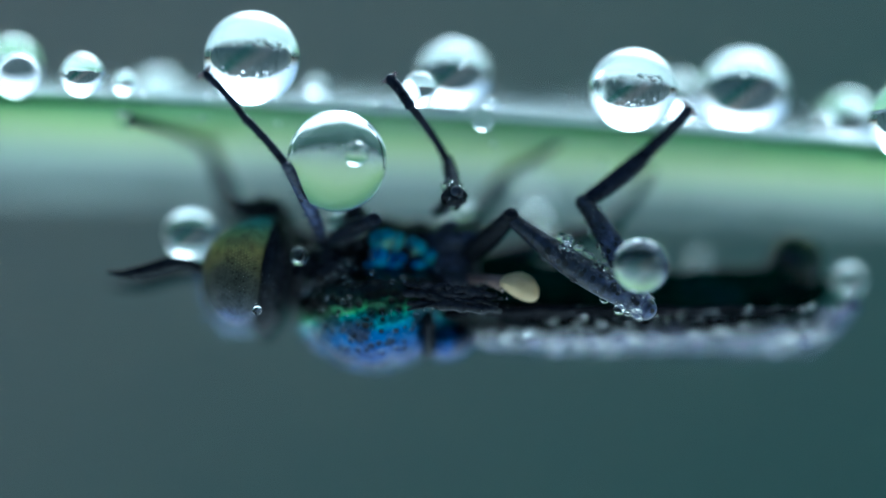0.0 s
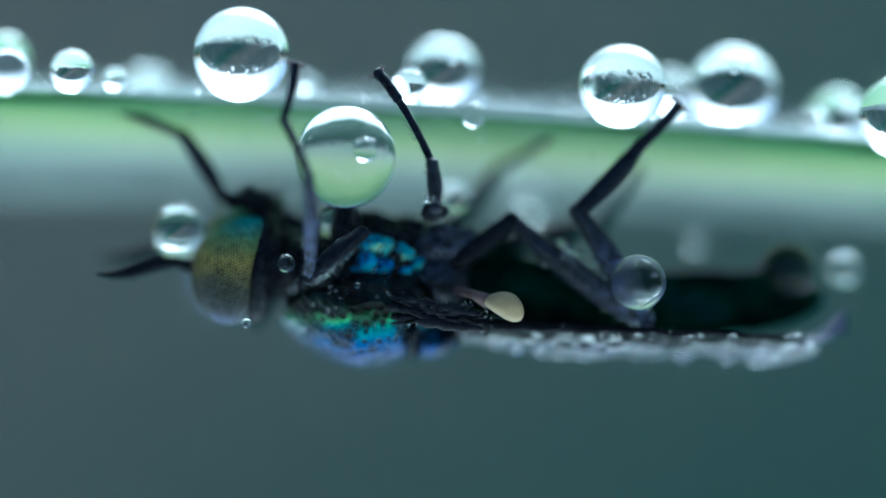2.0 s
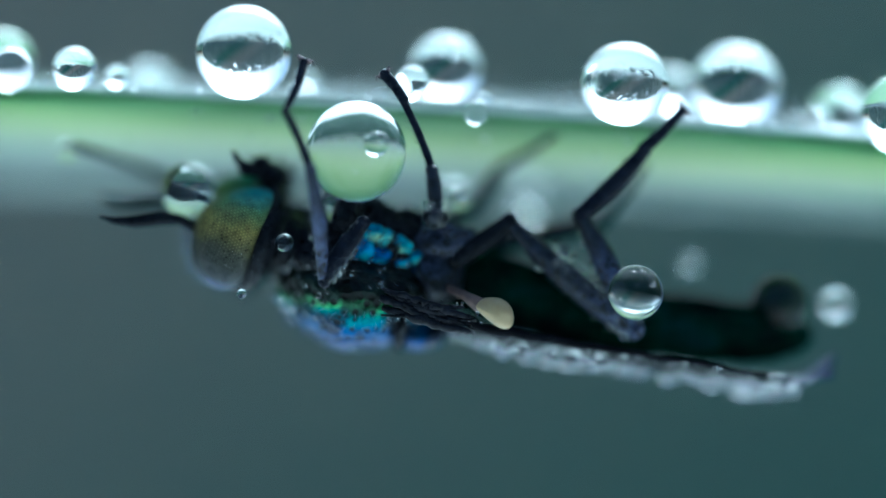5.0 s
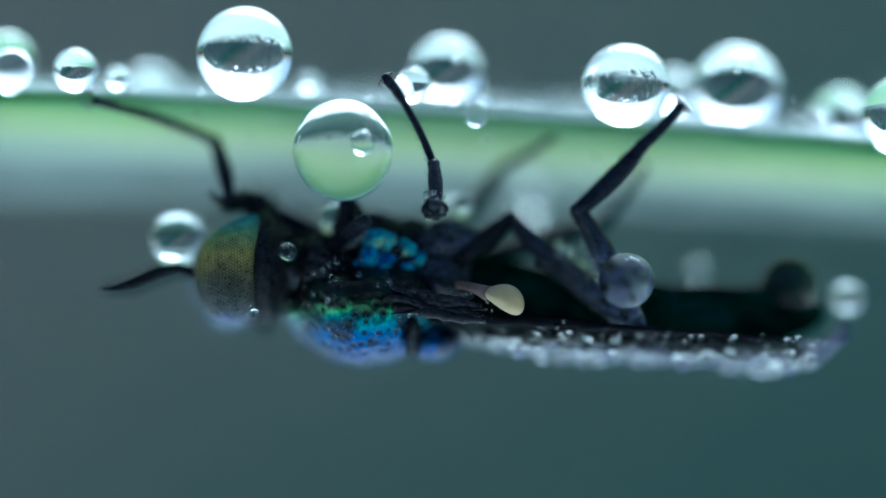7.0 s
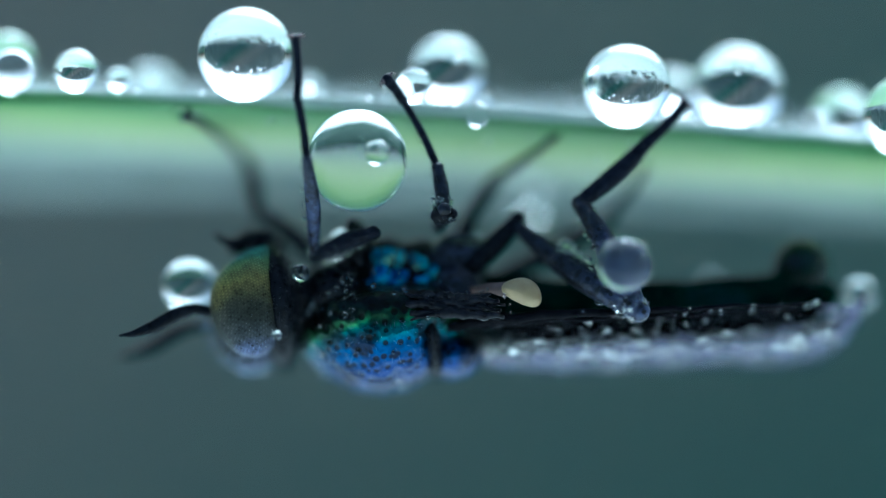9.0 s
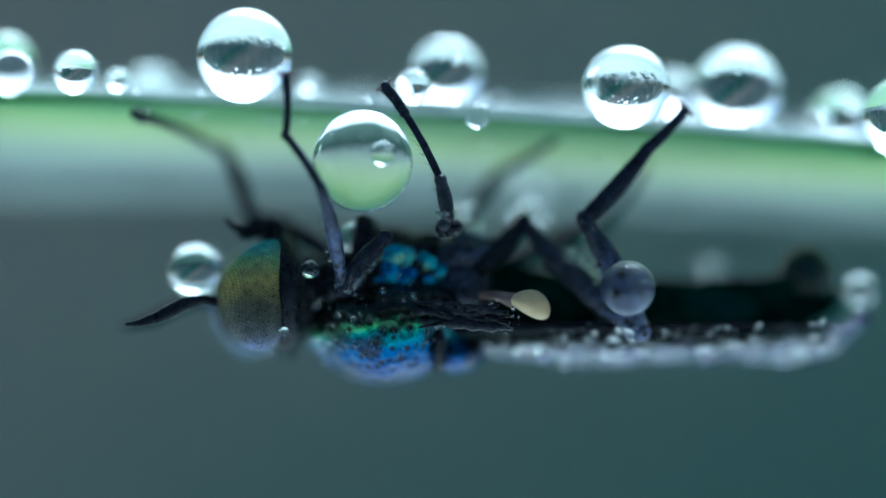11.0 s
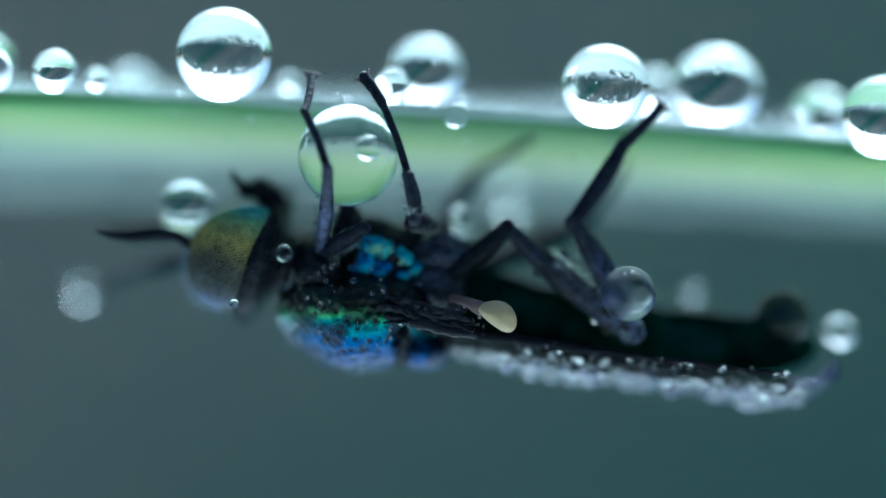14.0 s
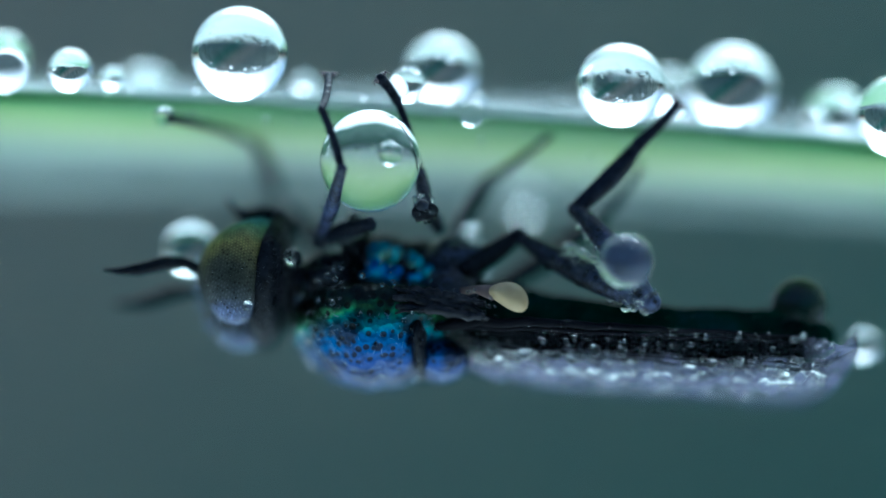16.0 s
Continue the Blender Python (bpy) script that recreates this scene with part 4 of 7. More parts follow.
def motions():
    walk(fly, FLY_ROWS)
    riding(rump_dewdrop, 5.22, 0.13, -0.04)
    riding(chest_dewdrop, -0.45, -0.20, 0.80)
    riding(hip_dewdrop, 1.10, 0.20, 0.95)
    walk(fly_head, [
        (0, at_mm(-1.063, 0.150, 0.212, -1.66, 10.78, -3.03)),
        (0.5, at_mm(-1.063, 0.100, 0.212, -1.19, 9.40, -3.64)),
        (1, at_mm(-1.063, 0.100, 0.212, -0.18, 9.24, -1.12)),
        (1.5, at_mm(-1.063, 0.250, 0.212, -0.02, 10.01, -0.67)),
        (2, at_mm(-1.063, 0.250, 0.212, 0.80, 8.03, -0.29)),
        (2.5, at_mm(-1.063, 0.250, 0.212, 0.31, 9.38, -0.14)),
        (3, at_mm(-1.063, 0.320, 0.212, -0.56, 13.35, -1.18)),
        (3.5, at_mm(-1.063, 0.320, 0.212, -1.51, 8.32, -2.50)),
        (4, at_mm(-1.063, 0.320, 0.212, 2.04, 16.13, 5.41)),
        (6.5, at_mm(-1.063, 0.200, 0.212, -1.56, 1.67, -0.55)),
        (7, at_mm(-1.063, 0.150, 0.212, -0.03, -0.08, 0.17)),
        (7.5, at_mm(-1.063, 0.100, 0.212, -0.07, -0.77, 1.71)),
        (8, at_mm(-1.063, 0.050, 0.212, 0.63, -1.15, 1.74)),
        (8.5, at_mm(-1.063, 0.050, 0.212, 0.41, -1.11, 2.02)),
        (9, at_mm(-1.063, 0.050, 0.212, 0.57, -1.21, 1.44)),
        (11.5, at_mm(-1.063, 0.100, 0.212, 0.16, 0.26, 1.33)),
        (12, at_mm(-1.063, 0.150, 0.212, 0.54, 0.94, 2.73)),
        (12.5, at_mm(-1.063, 0.150, 0.212, 0.31, 2.76, 2.32)),
        (13, at_mm(-1.063, 0.250, 0.212, 0.35, 5.34, 1.38)),
        (13.5, at_mm(-1.063, 0.300, 0.212, 4.65, 23.73, -0.99)),
        (14, at_mm(-1.063, 0.200, 0.212, 0.80, 14.04, -1.24)),
        (14.5, at_mm(-1.063, 0.000, 0.212, -0.99, 8.79, 0.00)),
        (15, at_mm(-1.063, -0.030, 0.212, -1.10, 7.89, 0.00)),
        (15.5, at_mm(-1.063, -0.060, 0.212, -0.93, 7.44, 0.00)),
        (16, at_mm(-1.063, -0.120, 0.212, -2.31, 7.09, 0.00)),
    ])
    walk(front_femur, [
        (0, limb((-0.097, -1.000, 0.761), (-0.704, -0.411, 0.538))),
        (0.5, limb((-0.097, -1.000, 0.761), (-0.869, -0.596, 0.680))),
        (1, limb((-0.097, -1.000, 0.761), (-0.825, -0.532, 0.628))),
        (1.5, limb((-0.097, -1.000, 0.761), (-0.638, -1.189, 0.099))),
        (2, limb((-0.097, -1.000, 0.761), (-0.776, -1.154, 0.230))),
        (2.5, limb((-0.097, -1.000, 0.761), (-0.854, -1.116, 0.337))),
        (3, limb((-0.097, -1.000, 0.761), (-0.578, -1.097, 0.036))),
        (3.5, limb((-0.097, -1.000, 0.761), (-0.660, -1.071, 0.095))),
        (4, limb((-0.097, -1.000, 0.761), (-0.498, -1.167, 0.001))),
        (6.5, limb((-0.097, -1.000, 0.761), (-0.573, -1.046, 0.028))),
        (6.7333, limb((-0.097, -1.000, 0.761), (-0.563, -0.597, 0.139))),
        (6.8667, limb((-0.097, -1.000, 0.761), (-0.507, -0.408, 0.264))),
        (7, limb((-0.097, -1.000, 0.761), (-0.422, -0.261, 0.424))),
        (7.1333, limb((-0.097, -1.000, 0.761), (-0.548, -0.306, 0.476))),
        (7.2667, limb((-0.097, -1.000, 0.761), (-0.662, -0.371, 0.535))),
        (7.5, limb((-0.097, -1.000, 0.761), (-0.841, -0.548, 0.670))),
        (8, limb((-0.097, -1.000, 0.761), (-0.952, -0.832, 0.675))),
        (8.5, limb((-0.097, -1.000, 0.761), (-0.952, -1.036, 0.575))),
        (9, limb((-0.097, -1.000, 0.761), (-0.863, -0.597, 0.630))),
        (11.5, limb((-0.097, -1.000, 0.761), (-0.662, -0.965, 0.094))),
        (12, limb((-0.097, -1.000, 0.761), (-0.942, -1.206, 0.659))),
        (12.5, limb((-0.097, -1.000, 0.761), (-0.732, -0.409, 0.645))),
        (13, limb((-0.097, -1.000, 0.761), (-0.662, -1.164, 0.113))),
        (13.5, limb((-0.097, -1.000, 0.761), (-0.705, -1.349, 0.238))),
        (14, limb((-0.097, -1.000, 0.761), (-0.638, -0.500, 0.288))),
        (14.5, limb((-0.097, -1.000, 0.761), (-0.713, -0.385, 0.676))),
        (15, limb((-0.097, -1.000, 0.761), (-0.699, -0.368, 0.694))),
        (15.5, limb((-0.097, -1.000, 0.761), (-0.789, -0.476, 0.645))),
        (16, limb((-0.097, -1.000, 0.761), (-0.793, -0.474, 0.689))),
    ])
    walk(front_tibia, [
        (0, limb((-0.704, -0.411, 0.538), (-1.147, -1.494, 1.451))),
        (0.5, limb((-0.869, -0.596, 0.680), (-0.862, -1.728, 1.640))),
        (1, limb((-0.825, -0.532, 0.628), (-0.646, -1.451, 1.780))),
        (1.5, limb((-0.638, -1.189, 0.099), (-0.711, -1.708, 1.487))),
        (2, limb((-0.776, -1.154, 0.230), (-0.752, -1.710, 1.606))),
        (2.5, limb((-0.854, -1.116, 0.337), (-0.671, -1.620, 1.720))),
        (3, limb((-0.578, -1.097, 0.036), (-0.801, -1.230, 1.497))),
        (3.5, limb((-0.660, -1.071, 0.095), (-0.844, -1.416, 1.527))),
        (4, limb((-0.498, -1.167, 0.001), (-0.818, -1.228, 1.449))),
        (6.5, limb((-0.573, -1.046, 0.028), (-0.810, -1.543, 1.406))),
        (6.7333, limb((-0.563, -0.597, 0.139), (-1.045, 0.018, 1.400))),
        (6.8667, limb((-0.507, -0.408, 0.264), (-1.008, 0.664, 1.161))),
        (7, limb((-0.422, -0.261, 0.424), (-0.863, 1.101, 0.818))),
        (7.1333, limb((-0.548, -0.306, 0.476), (-1.070, 0.652, 1.481))),
        (7.2667, limb((-0.662, -0.371, 0.535), (-1.137, -0.051, 1.905))),
        (7.5, limb((-0.841, -0.548, 0.670), (-0.910, -1.566, 1.748))),
        (8, limb((-0.952, -0.832, 0.675), (-0.988, -1.918, 1.686))),
        (8.5, limb((-0.952, -1.036, 0.575), (-0.845, -1.923, 1.761))),
        (9, limb((-0.863, -0.597, 0.630), (-0.830, -1.721, 1.599))),
        (11.5, limb((-0.662, -0.965, 0.094), (-0.895, -1.565, 1.432))),
        (12, limb((-0.942, -1.206, 0.659), (-0.618, -1.734, 2.008))),
        (12.5, limb((-0.732, -0.409, 0.645), (-0.983, -1.364, 1.753))),
        (13, limb((-0.662, -1.164, 0.113), (-0.872, -1.762, 1.455))),
        (13.5, limb((-0.705, -1.349, 0.238), (-0.531, -1.524, 1.701))),
        (14, limb((-0.638, -0.500, 0.288), (-0.580, -1.391, 1.473))),
        (14.5, limb((-0.713, -0.385, 0.676), (-0.520, -1.633, 1.454))),
        (15, limb((-0.699, -0.368, 0.694), (-0.498, -1.632, 1.446))),
        (15.5, limb((-0.789, -0.476, 0.645), (-0.555, -1.727, 1.409))),
        (16, limb((-0.793, -0.474, 0.689), (-0.385, -1.793, 1.233))),
    ])
    walk(front_tarsus, [
        (0, limb((-1.147, -1.494, 1.451), (-1.616, -1.524, 2.078))),
        (0.5, limb((-0.862, -1.728, 1.640), (-1.238, -1.597, 2.315))),
        (1, limb((-0.646, -1.451, 1.780), (-0.808, -1.166, 2.492))),
        (1.5, limb((-0.711, -1.708, 1.487), (-1.006, -1.600, 2.206))),
        (2, limb((-0.752, -1.710, 1.606), (-1.038, -1.363, 2.248))),
        (2.5, limb((-0.671, -1.620, 1.720), (-0.870, -1.314, 2.414))),
        (3, limb((-0.801, -1.230, 1.497), (-1.100, -1.096, 2.210))),
        (3.5, limb((-0.844, -1.416, 1.527), (-1.147, -1.124, 2.189))),
        (4, limb((-0.818, -1.228, 1.449), (-1.190, -1.052, 2.116))),
        (6.5, limb((-0.810, -1.543, 1.406), (-1.176, -1.429, 2.090))),
        (6.7333, limb((-1.045, 0.018, 1.400), (-1.365, 0.560, 1.868))),
        (6.8667, limb((-1.008, 0.664, 1.161), (-1.256, 1.350, 1.446))),
        (7, limb((-0.863, 1.101, 0.818), (-1.017, 1.866, 0.892))),
        (7.1333, limb((-1.070, 0.652, 1.481), (-1.214, 1.337, 1.835))),
        (7.2667, limb((-1.137, -0.051, 1.905), (-1.251, 0.459, 2.489))),
        (7.5, limb((-0.910, -1.566, 1.748), (-0.924, -1.582, 2.532))),
        (8, limb((-0.988, -1.918, 1.686), (-1.015, -1.807, 2.462))),
        (8.5, limb((-0.845, -1.923, 1.761), (-0.837, -1.908, 2.545))),
        (9, limb((-0.830, -1.721, 1.599), (-0.865, -1.889, 2.364))),
        (11.5, limb((-0.895, -1.565, 1.432), (-1.293, -1.409, 2.089))),
        (12, limb((-0.618, -1.734, 2.008), (-0.552, -1.749, 2.789))),
        (12.5, limb((-0.983, -1.364, 1.753), (-1.134, -0.962, 2.408))),
        (13, limb((-0.872, -1.762, 1.455), (-1.171, -1.452, 2.111))),
        (13.5, limb((-0.531, -1.524, 1.701), (-0.851, -1.094, 2.273))),
        (14, limb((-0.580, -1.391, 1.473), (-0.917, -1.241, 2.165))),
        (14.5, limb((-0.520, -1.633, 1.454), (-0.833, -1.713, 2.168))),
        (15, limb((-0.498, -1.632, 1.446), (-0.731, -1.721, 2.189))),
        (15.5, limb((-0.555, -1.727, 1.409), (-0.801, -1.831, 2.146))),
        (16, limb((-0.385, -1.793, 1.233), (-0.623, -2.023, 1.944))),
    ])
    walk(front_foot, [
        (0, limb((-1.616, -1.524, 2.078), (-2.070, -1.552, 2.665))),
        (0.5, limb((-1.238, -1.597, 2.315), (-1.669, -1.678, 2.914))),
        (1, limb((-0.808, -1.166, 2.492), (-0.609, -1.187, 3.206))),
        (1.5, limb((-1.006, -1.600, 2.206), (-0.825, -1.178, 2.789))),
        (2, limb((-1.038, -1.363, 2.248), (-0.882, -1.000, 2.876))),
        (2.5, limb((-0.870, -1.314, 2.414), (-0.833, -0.901, 3.029))),
        (3, limb((-1.100, -1.096, 2.210), (-1.009, -0.547, 2.701))),
        (3.5, limb((-1.147, -1.124, 2.189), (-1.003, -0.684, 2.769))),
        (4, limb((-1.190, -1.052, 2.116), (-1.067, -0.551, 2.649))),
        (6.5, limb((-1.176, -1.429, 2.090), (-0.945, -1.000, 2.649))),
        (6.7333, limb((-1.365, 0.560, 1.868), (-1.371, 1.186, 2.267))),
        (6.8667, limb((-1.256, 1.350, 1.446), (-1.386, 2.044, 1.674))),
        (7, limb((-1.017, 1.866, 0.892), (-1.258, 2.566, 0.930))),
        (7.1333, limb((-1.214, 1.337, 1.835), (-1.403, 1.971, 2.171))),
        (7.2667, limb((-1.251, 0.459, 2.489), (-1.353, 0.916, 3.065))),
        (7.5, limb((-0.924, -1.582, 2.532), (-0.819, -1.675, 3.261))),
        (8, limb((-1.015, -1.807, 2.462), (-0.715, -1.749, 3.138))),
        (8.5, limb((-0.837, -1.908, 2.545), (-0.687, -1.922, 3.271))),
        (9, limb((-0.865, -1.889, 2.364), (-0.799, -2.052, 3.085))),
        (11.5, limb((-1.293, -1.409, 2.089), (-1.238, -1.424, 2.829))),
        (12, limb((-0.552, -1.749, 2.789), (-0.490, -1.763, 3.529))),
        (12.5, limb((-1.134, -0.962, 2.408), (-0.788, -0.353, 2.653))),
        (13, limb((-1.171, -1.452, 2.111), (-0.930, -0.828, 2.431))),
        (13.5, limb((-0.851, -1.094, 2.273), (-0.780, -0.422, 2.580))),
        (14, limb((-0.917, -1.241, 2.165), (-0.870, -0.643, 2.602))),
        (14.5, limb((-0.833, -1.713, 2.168), (-0.821, -1.155, 2.657))),
        (15, limb((-0.731, -1.721, 2.189), (-0.728, -1.183, 2.700))),
        (15.5, limb((-0.801, -1.831, 2.146), (-0.745, -1.281, 2.641))),
        (16, limb((-0.623, -2.023, 1.944), (-0.574, -1.561, 2.522))),
    ])
    walk(middle_femur, [
        (0, limb((0.735, -0.450, 0.874), (0.910, -1.117, 0.992))),
        (0.5, limb((0.735, -0.450, 0.874), (0.861, -1.132, 0.972))),
        (1, limb((0.735, -0.450, 0.874), (0.901, -1.126, 0.798))),
        (1.5, limb((0.735, -0.450, 0.874), (0.862, -1.116, 0.701))),
        (1.7333, limb((0.735, -0.450, 0.874), (0.839, -1.142, 0.881))),
        (2, limb((0.735, -0.450, 0.874), (0.809, -1.121, 1.060))),
        (2.5, limb((0.735, -0.450, 0.874), (0.803, -1.114, 1.085))),
        (3, limb((0.735, -0.450, 0.874), (0.833, -1.097, 1.123))),
        (3.5, limb((0.735, -0.450, 0.874), (0.734, -1.079, 1.181))),
        (4, limb((0.735, -0.450, 0.874), (0.755, -1.138, 1.000))),
        (6.5, limb((0.735, -0.450, 0.874), (0.788, -1.143, 0.956))),
        (7, limb((0.735, -0.450, 0.874), (0.776, -1.145, 0.949))),
        (7.5, limb((0.735, -0.450, 0.874), (0.805, -1.144, 0.938))),
        (8, limb((0.735, -0.450, 0.874), (0.835, -1.134, 0.986))),
        (8.5, limb((0.735, -0.450, 0.874), (0.814, -1.145, 0.881))),
        (9, limb((0.735, -0.450, 0.874), (0.795, -1.147, 0.896))),
        (9.6333, limb((0.735, -0.450, 0.874), (0.754, -1.150, 0.886))),
        (9.8, limb((0.735, -0.450, 0.874), (0.744, -1.150, 0.884))),
        (9.9333, limb((0.735, -0.450, 0.874), (0.734, -1.150, 0.881))),
        (10.1, limb((0.735, -0.450, 0.874), (0.723, -1.150, 0.879))),
        (10.2667, limb((0.735, -0.450, 0.874), (0.713, -1.150, 0.876))),
        (11.5, limb((0.735, -0.450, 0.874), (0.632, -1.142, 0.856))),
        (12, limb((0.735, -0.450, 0.874), (0.548, -1.123, 0.913))),
        (12.5, limb((0.735, -0.450, 0.874), (0.583, -1.133, 0.883))),
        (13, limb((0.735, -0.450, 0.874), (0.562, -1.127, 0.840))),
        (13.5, limb((0.735, -0.450, 0.874), (0.449, -1.084, 0.955))),
        (14, limb((0.735, -0.450, 0.874), (0.563, -1.127, 0.915))),
        (14.5, limb((0.735, -0.450, 0.874), (0.537, -1.114, 0.975))),
        (15, limb((0.735, -0.450, 0.874), (0.583, -1.133, 0.896))),
        (15.5, limb((0.735, -0.450, 0.874), (0.543, -1.122, 0.914))),
        (16, limb((0.735, -0.450, 0.874), (0.605, -1.137, 0.909))),
    ])
    walk(middle_tibia, [
        (0, limb((0.910, -1.117, 0.992), (0.886, -0.794, 1.448))),
        (0.5, limb((0.861, -1.132, 0.972), (0.885, -0.997, 1.515))),
        (1, limb((0.901, -1.126, 0.798), (0.873, -1.138, 1.357))),
        (1.5, limb((0.862, -1.116, 0.701), (0.810, -0.929, 1.226))),
        (1.7333, limb((0.839, -1.142, 0.881), (0.802, -1.005, 1.422))),
        (2, limb((0.809, -1.121, 1.060), (0.787, -1.036, 1.613))),
        (2.5, limb((0.803, -1.114, 1.085), (0.770, -1.051, 1.640))),
        (3, limb((0.833, -1.097, 1.123), (0.720, -0.845, 1.610))),
        (3.5, limb((0.734, -1.079, 1.181), (0.633, -0.734, 1.610))),
        (4, limb((0.755, -1.138, 1.000), (0.647, -1.005, 1.533))),
        (6.5, limb((0.788, -1.143, 0.956), (0.738, -0.991, 1.493))),
        (7, limb((0.776, -1.145, 0.949), (0.760, -0.926, 1.465))),
        (7.5, limb((0.805, -1.144, 0.938), (0.790, -0.949, 1.463))),
        (8, limb((0.835, -1.134, 0.986), (0.777, -0.957, 1.515))),
        (8.5, limb((0.814, -1.145, 0.881), (0.787, -1.146, 1.441))),
        (9, limb((0.795, -1.147, 0.896), (0.786, -1.160, 1.456))),
        (9.6333, limb((0.754, -1.150, 0.886), (0.727, -1.157, 1.446))),
        (9.8, limb((0.744, -1.150, 0.884), (0.712, -1.156, 1.443))),
        (9.9333, limb((0.734, -1.150, 0.881), (0.697, -1.155, 1.440))),
        (10.1, limb((0.723, -1.150, 0.879), (0.682, -1.153, 1.437))),
        (10.2667, limb((0.713, -1.150, 0.876), (0.667, -1.152, 1.434))),
        (11.5, limb((0.632, -1.142, 0.856), (0.548, -1.134, 1.409))),
        (12, limb((0.548, -1.123, 0.913), (0.399, -1.121, 1.453))),
        (12.5, limb((0.583, -1.133, 0.883), (0.501, -0.950, 1.406))),
        (13, limb((0.562, -1.127, 0.840), (0.427, -0.936, 1.349))),
        (13.5, limb((0.449, -1.084, 0.955), (0.430, -0.929, 1.493))),
        (14, limb((0.563, -1.127, 0.915), (0.416, -1.112, 1.455))),
        (14.5, limb((0.537, -1.114, 0.975), (0.415, -0.881, 1.470))),
        (15, limb((0.583, -1.133, 0.896), (0.499, -1.097, 1.449))),
        (15.5, limb((0.543, -1.122, 0.914), (0.428, -1.040, 1.456))),
        (16, limb((0.605, -1.137, 0.909), (0.528, -0.956, 1.434))),
    ])
    walk(middle_tarsus, [
        (0, limb((0.886, -0.794, 1.448), (0.432, -1.286, 2.135))),
        (0.5, limb((0.885, -0.997, 1.515), (0.531, -1.546, 2.217))),
        (1, limb((0.873, -1.138, 1.357), (0.584, -1.151, 2.271))),
        (1.5, limb((0.810, -0.929, 1.226), (0.457, -0.797, 2.108))),
        (1.7333, limb((0.802, -1.005, 1.422), (0.414, -0.754, 2.262))),
        (2, limb((0.787, -1.036, 1.613), (0.372, -0.670, 2.396))),
        (2.5, limb((0.770, -1.051, 1.640), (0.352, -0.723, 2.438))),
        (3, limb((0.720, -0.845, 1.610), (0.218, -0.471, 2.337))),
        (3.5, limb((0.633, -0.734, 1.610), (0.106, -0.380, 2.329))),
        (4, limb((0.647, -1.005, 1.533), (0.181, -0.720, 2.321))),
        (6.5, limb((0.738, -0.991, 1.493), (0.293, -0.744, 2.306))),
        (7, limb((0.760, -0.926, 1.465), (0.351, -0.704, 2.303))),
        (7.5, limb((0.790, -0.949, 1.463), (0.409, -1.295, 2.272))),
        (8, limb((0.777, -0.957, 1.515), (0.385, -1.384, 2.279))),
        (8.5, limb((0.787, -1.146, 1.441), (0.424, -1.212, 2.326))),
        (9, limb((0.786, -1.160, 1.456), (0.450, -1.216, 2.352))),
        (9.6333, limb((0.727, -1.157, 1.446), (0.370, -1.192, 2.335))),
        (9.8, limb((0.712, -1.156, 1.443), (0.350, -1.185, 2.330))),
        (9.9333, limb((0.697, -1.155, 1.440), (0.330, -1.178, 2.326))),
        (10.1, limb((0.682, -1.153, 1.437), (0.310, -1.171, 2.321))),
        (10.2667, limb((0.667, -1.152, 1.434), (0.290, -1.164, 2.316))),
        (11.5, limb((0.548, -1.134, 1.409), (0.133, -1.102, 2.273))),
        (12, limb((0.399, -1.121, 1.453), (-0.109, -1.099, 2.266))),
        (12.5, limb((0.501, -0.950, 1.406), (0.030, -0.868, 2.237))),
        (13, limb((0.427, -0.936, 1.349), (-0.044, -0.814, 2.175))),
        (13.5, limb((0.430, -0.929, 1.493), (0.104, -0.659, 2.353))),
        (14, limb((0.416, -1.112, 1.455), (0.033, -1.087, 2.334))),
        (14.5, limb((0.415, -0.881, 1.470), (0.090, -0.981, 2.367))),
        (15, limb((0.499, -1.097, 1.449), (0.180, -1.204, 2.347))),
        (15.5, limb((0.428, -1.040, 1.456), (0.135, -1.052, 2.369))),
        (16, limb((0.528, -0.956, 1.434), (0.267, -1.388, 2.249))),
    ])
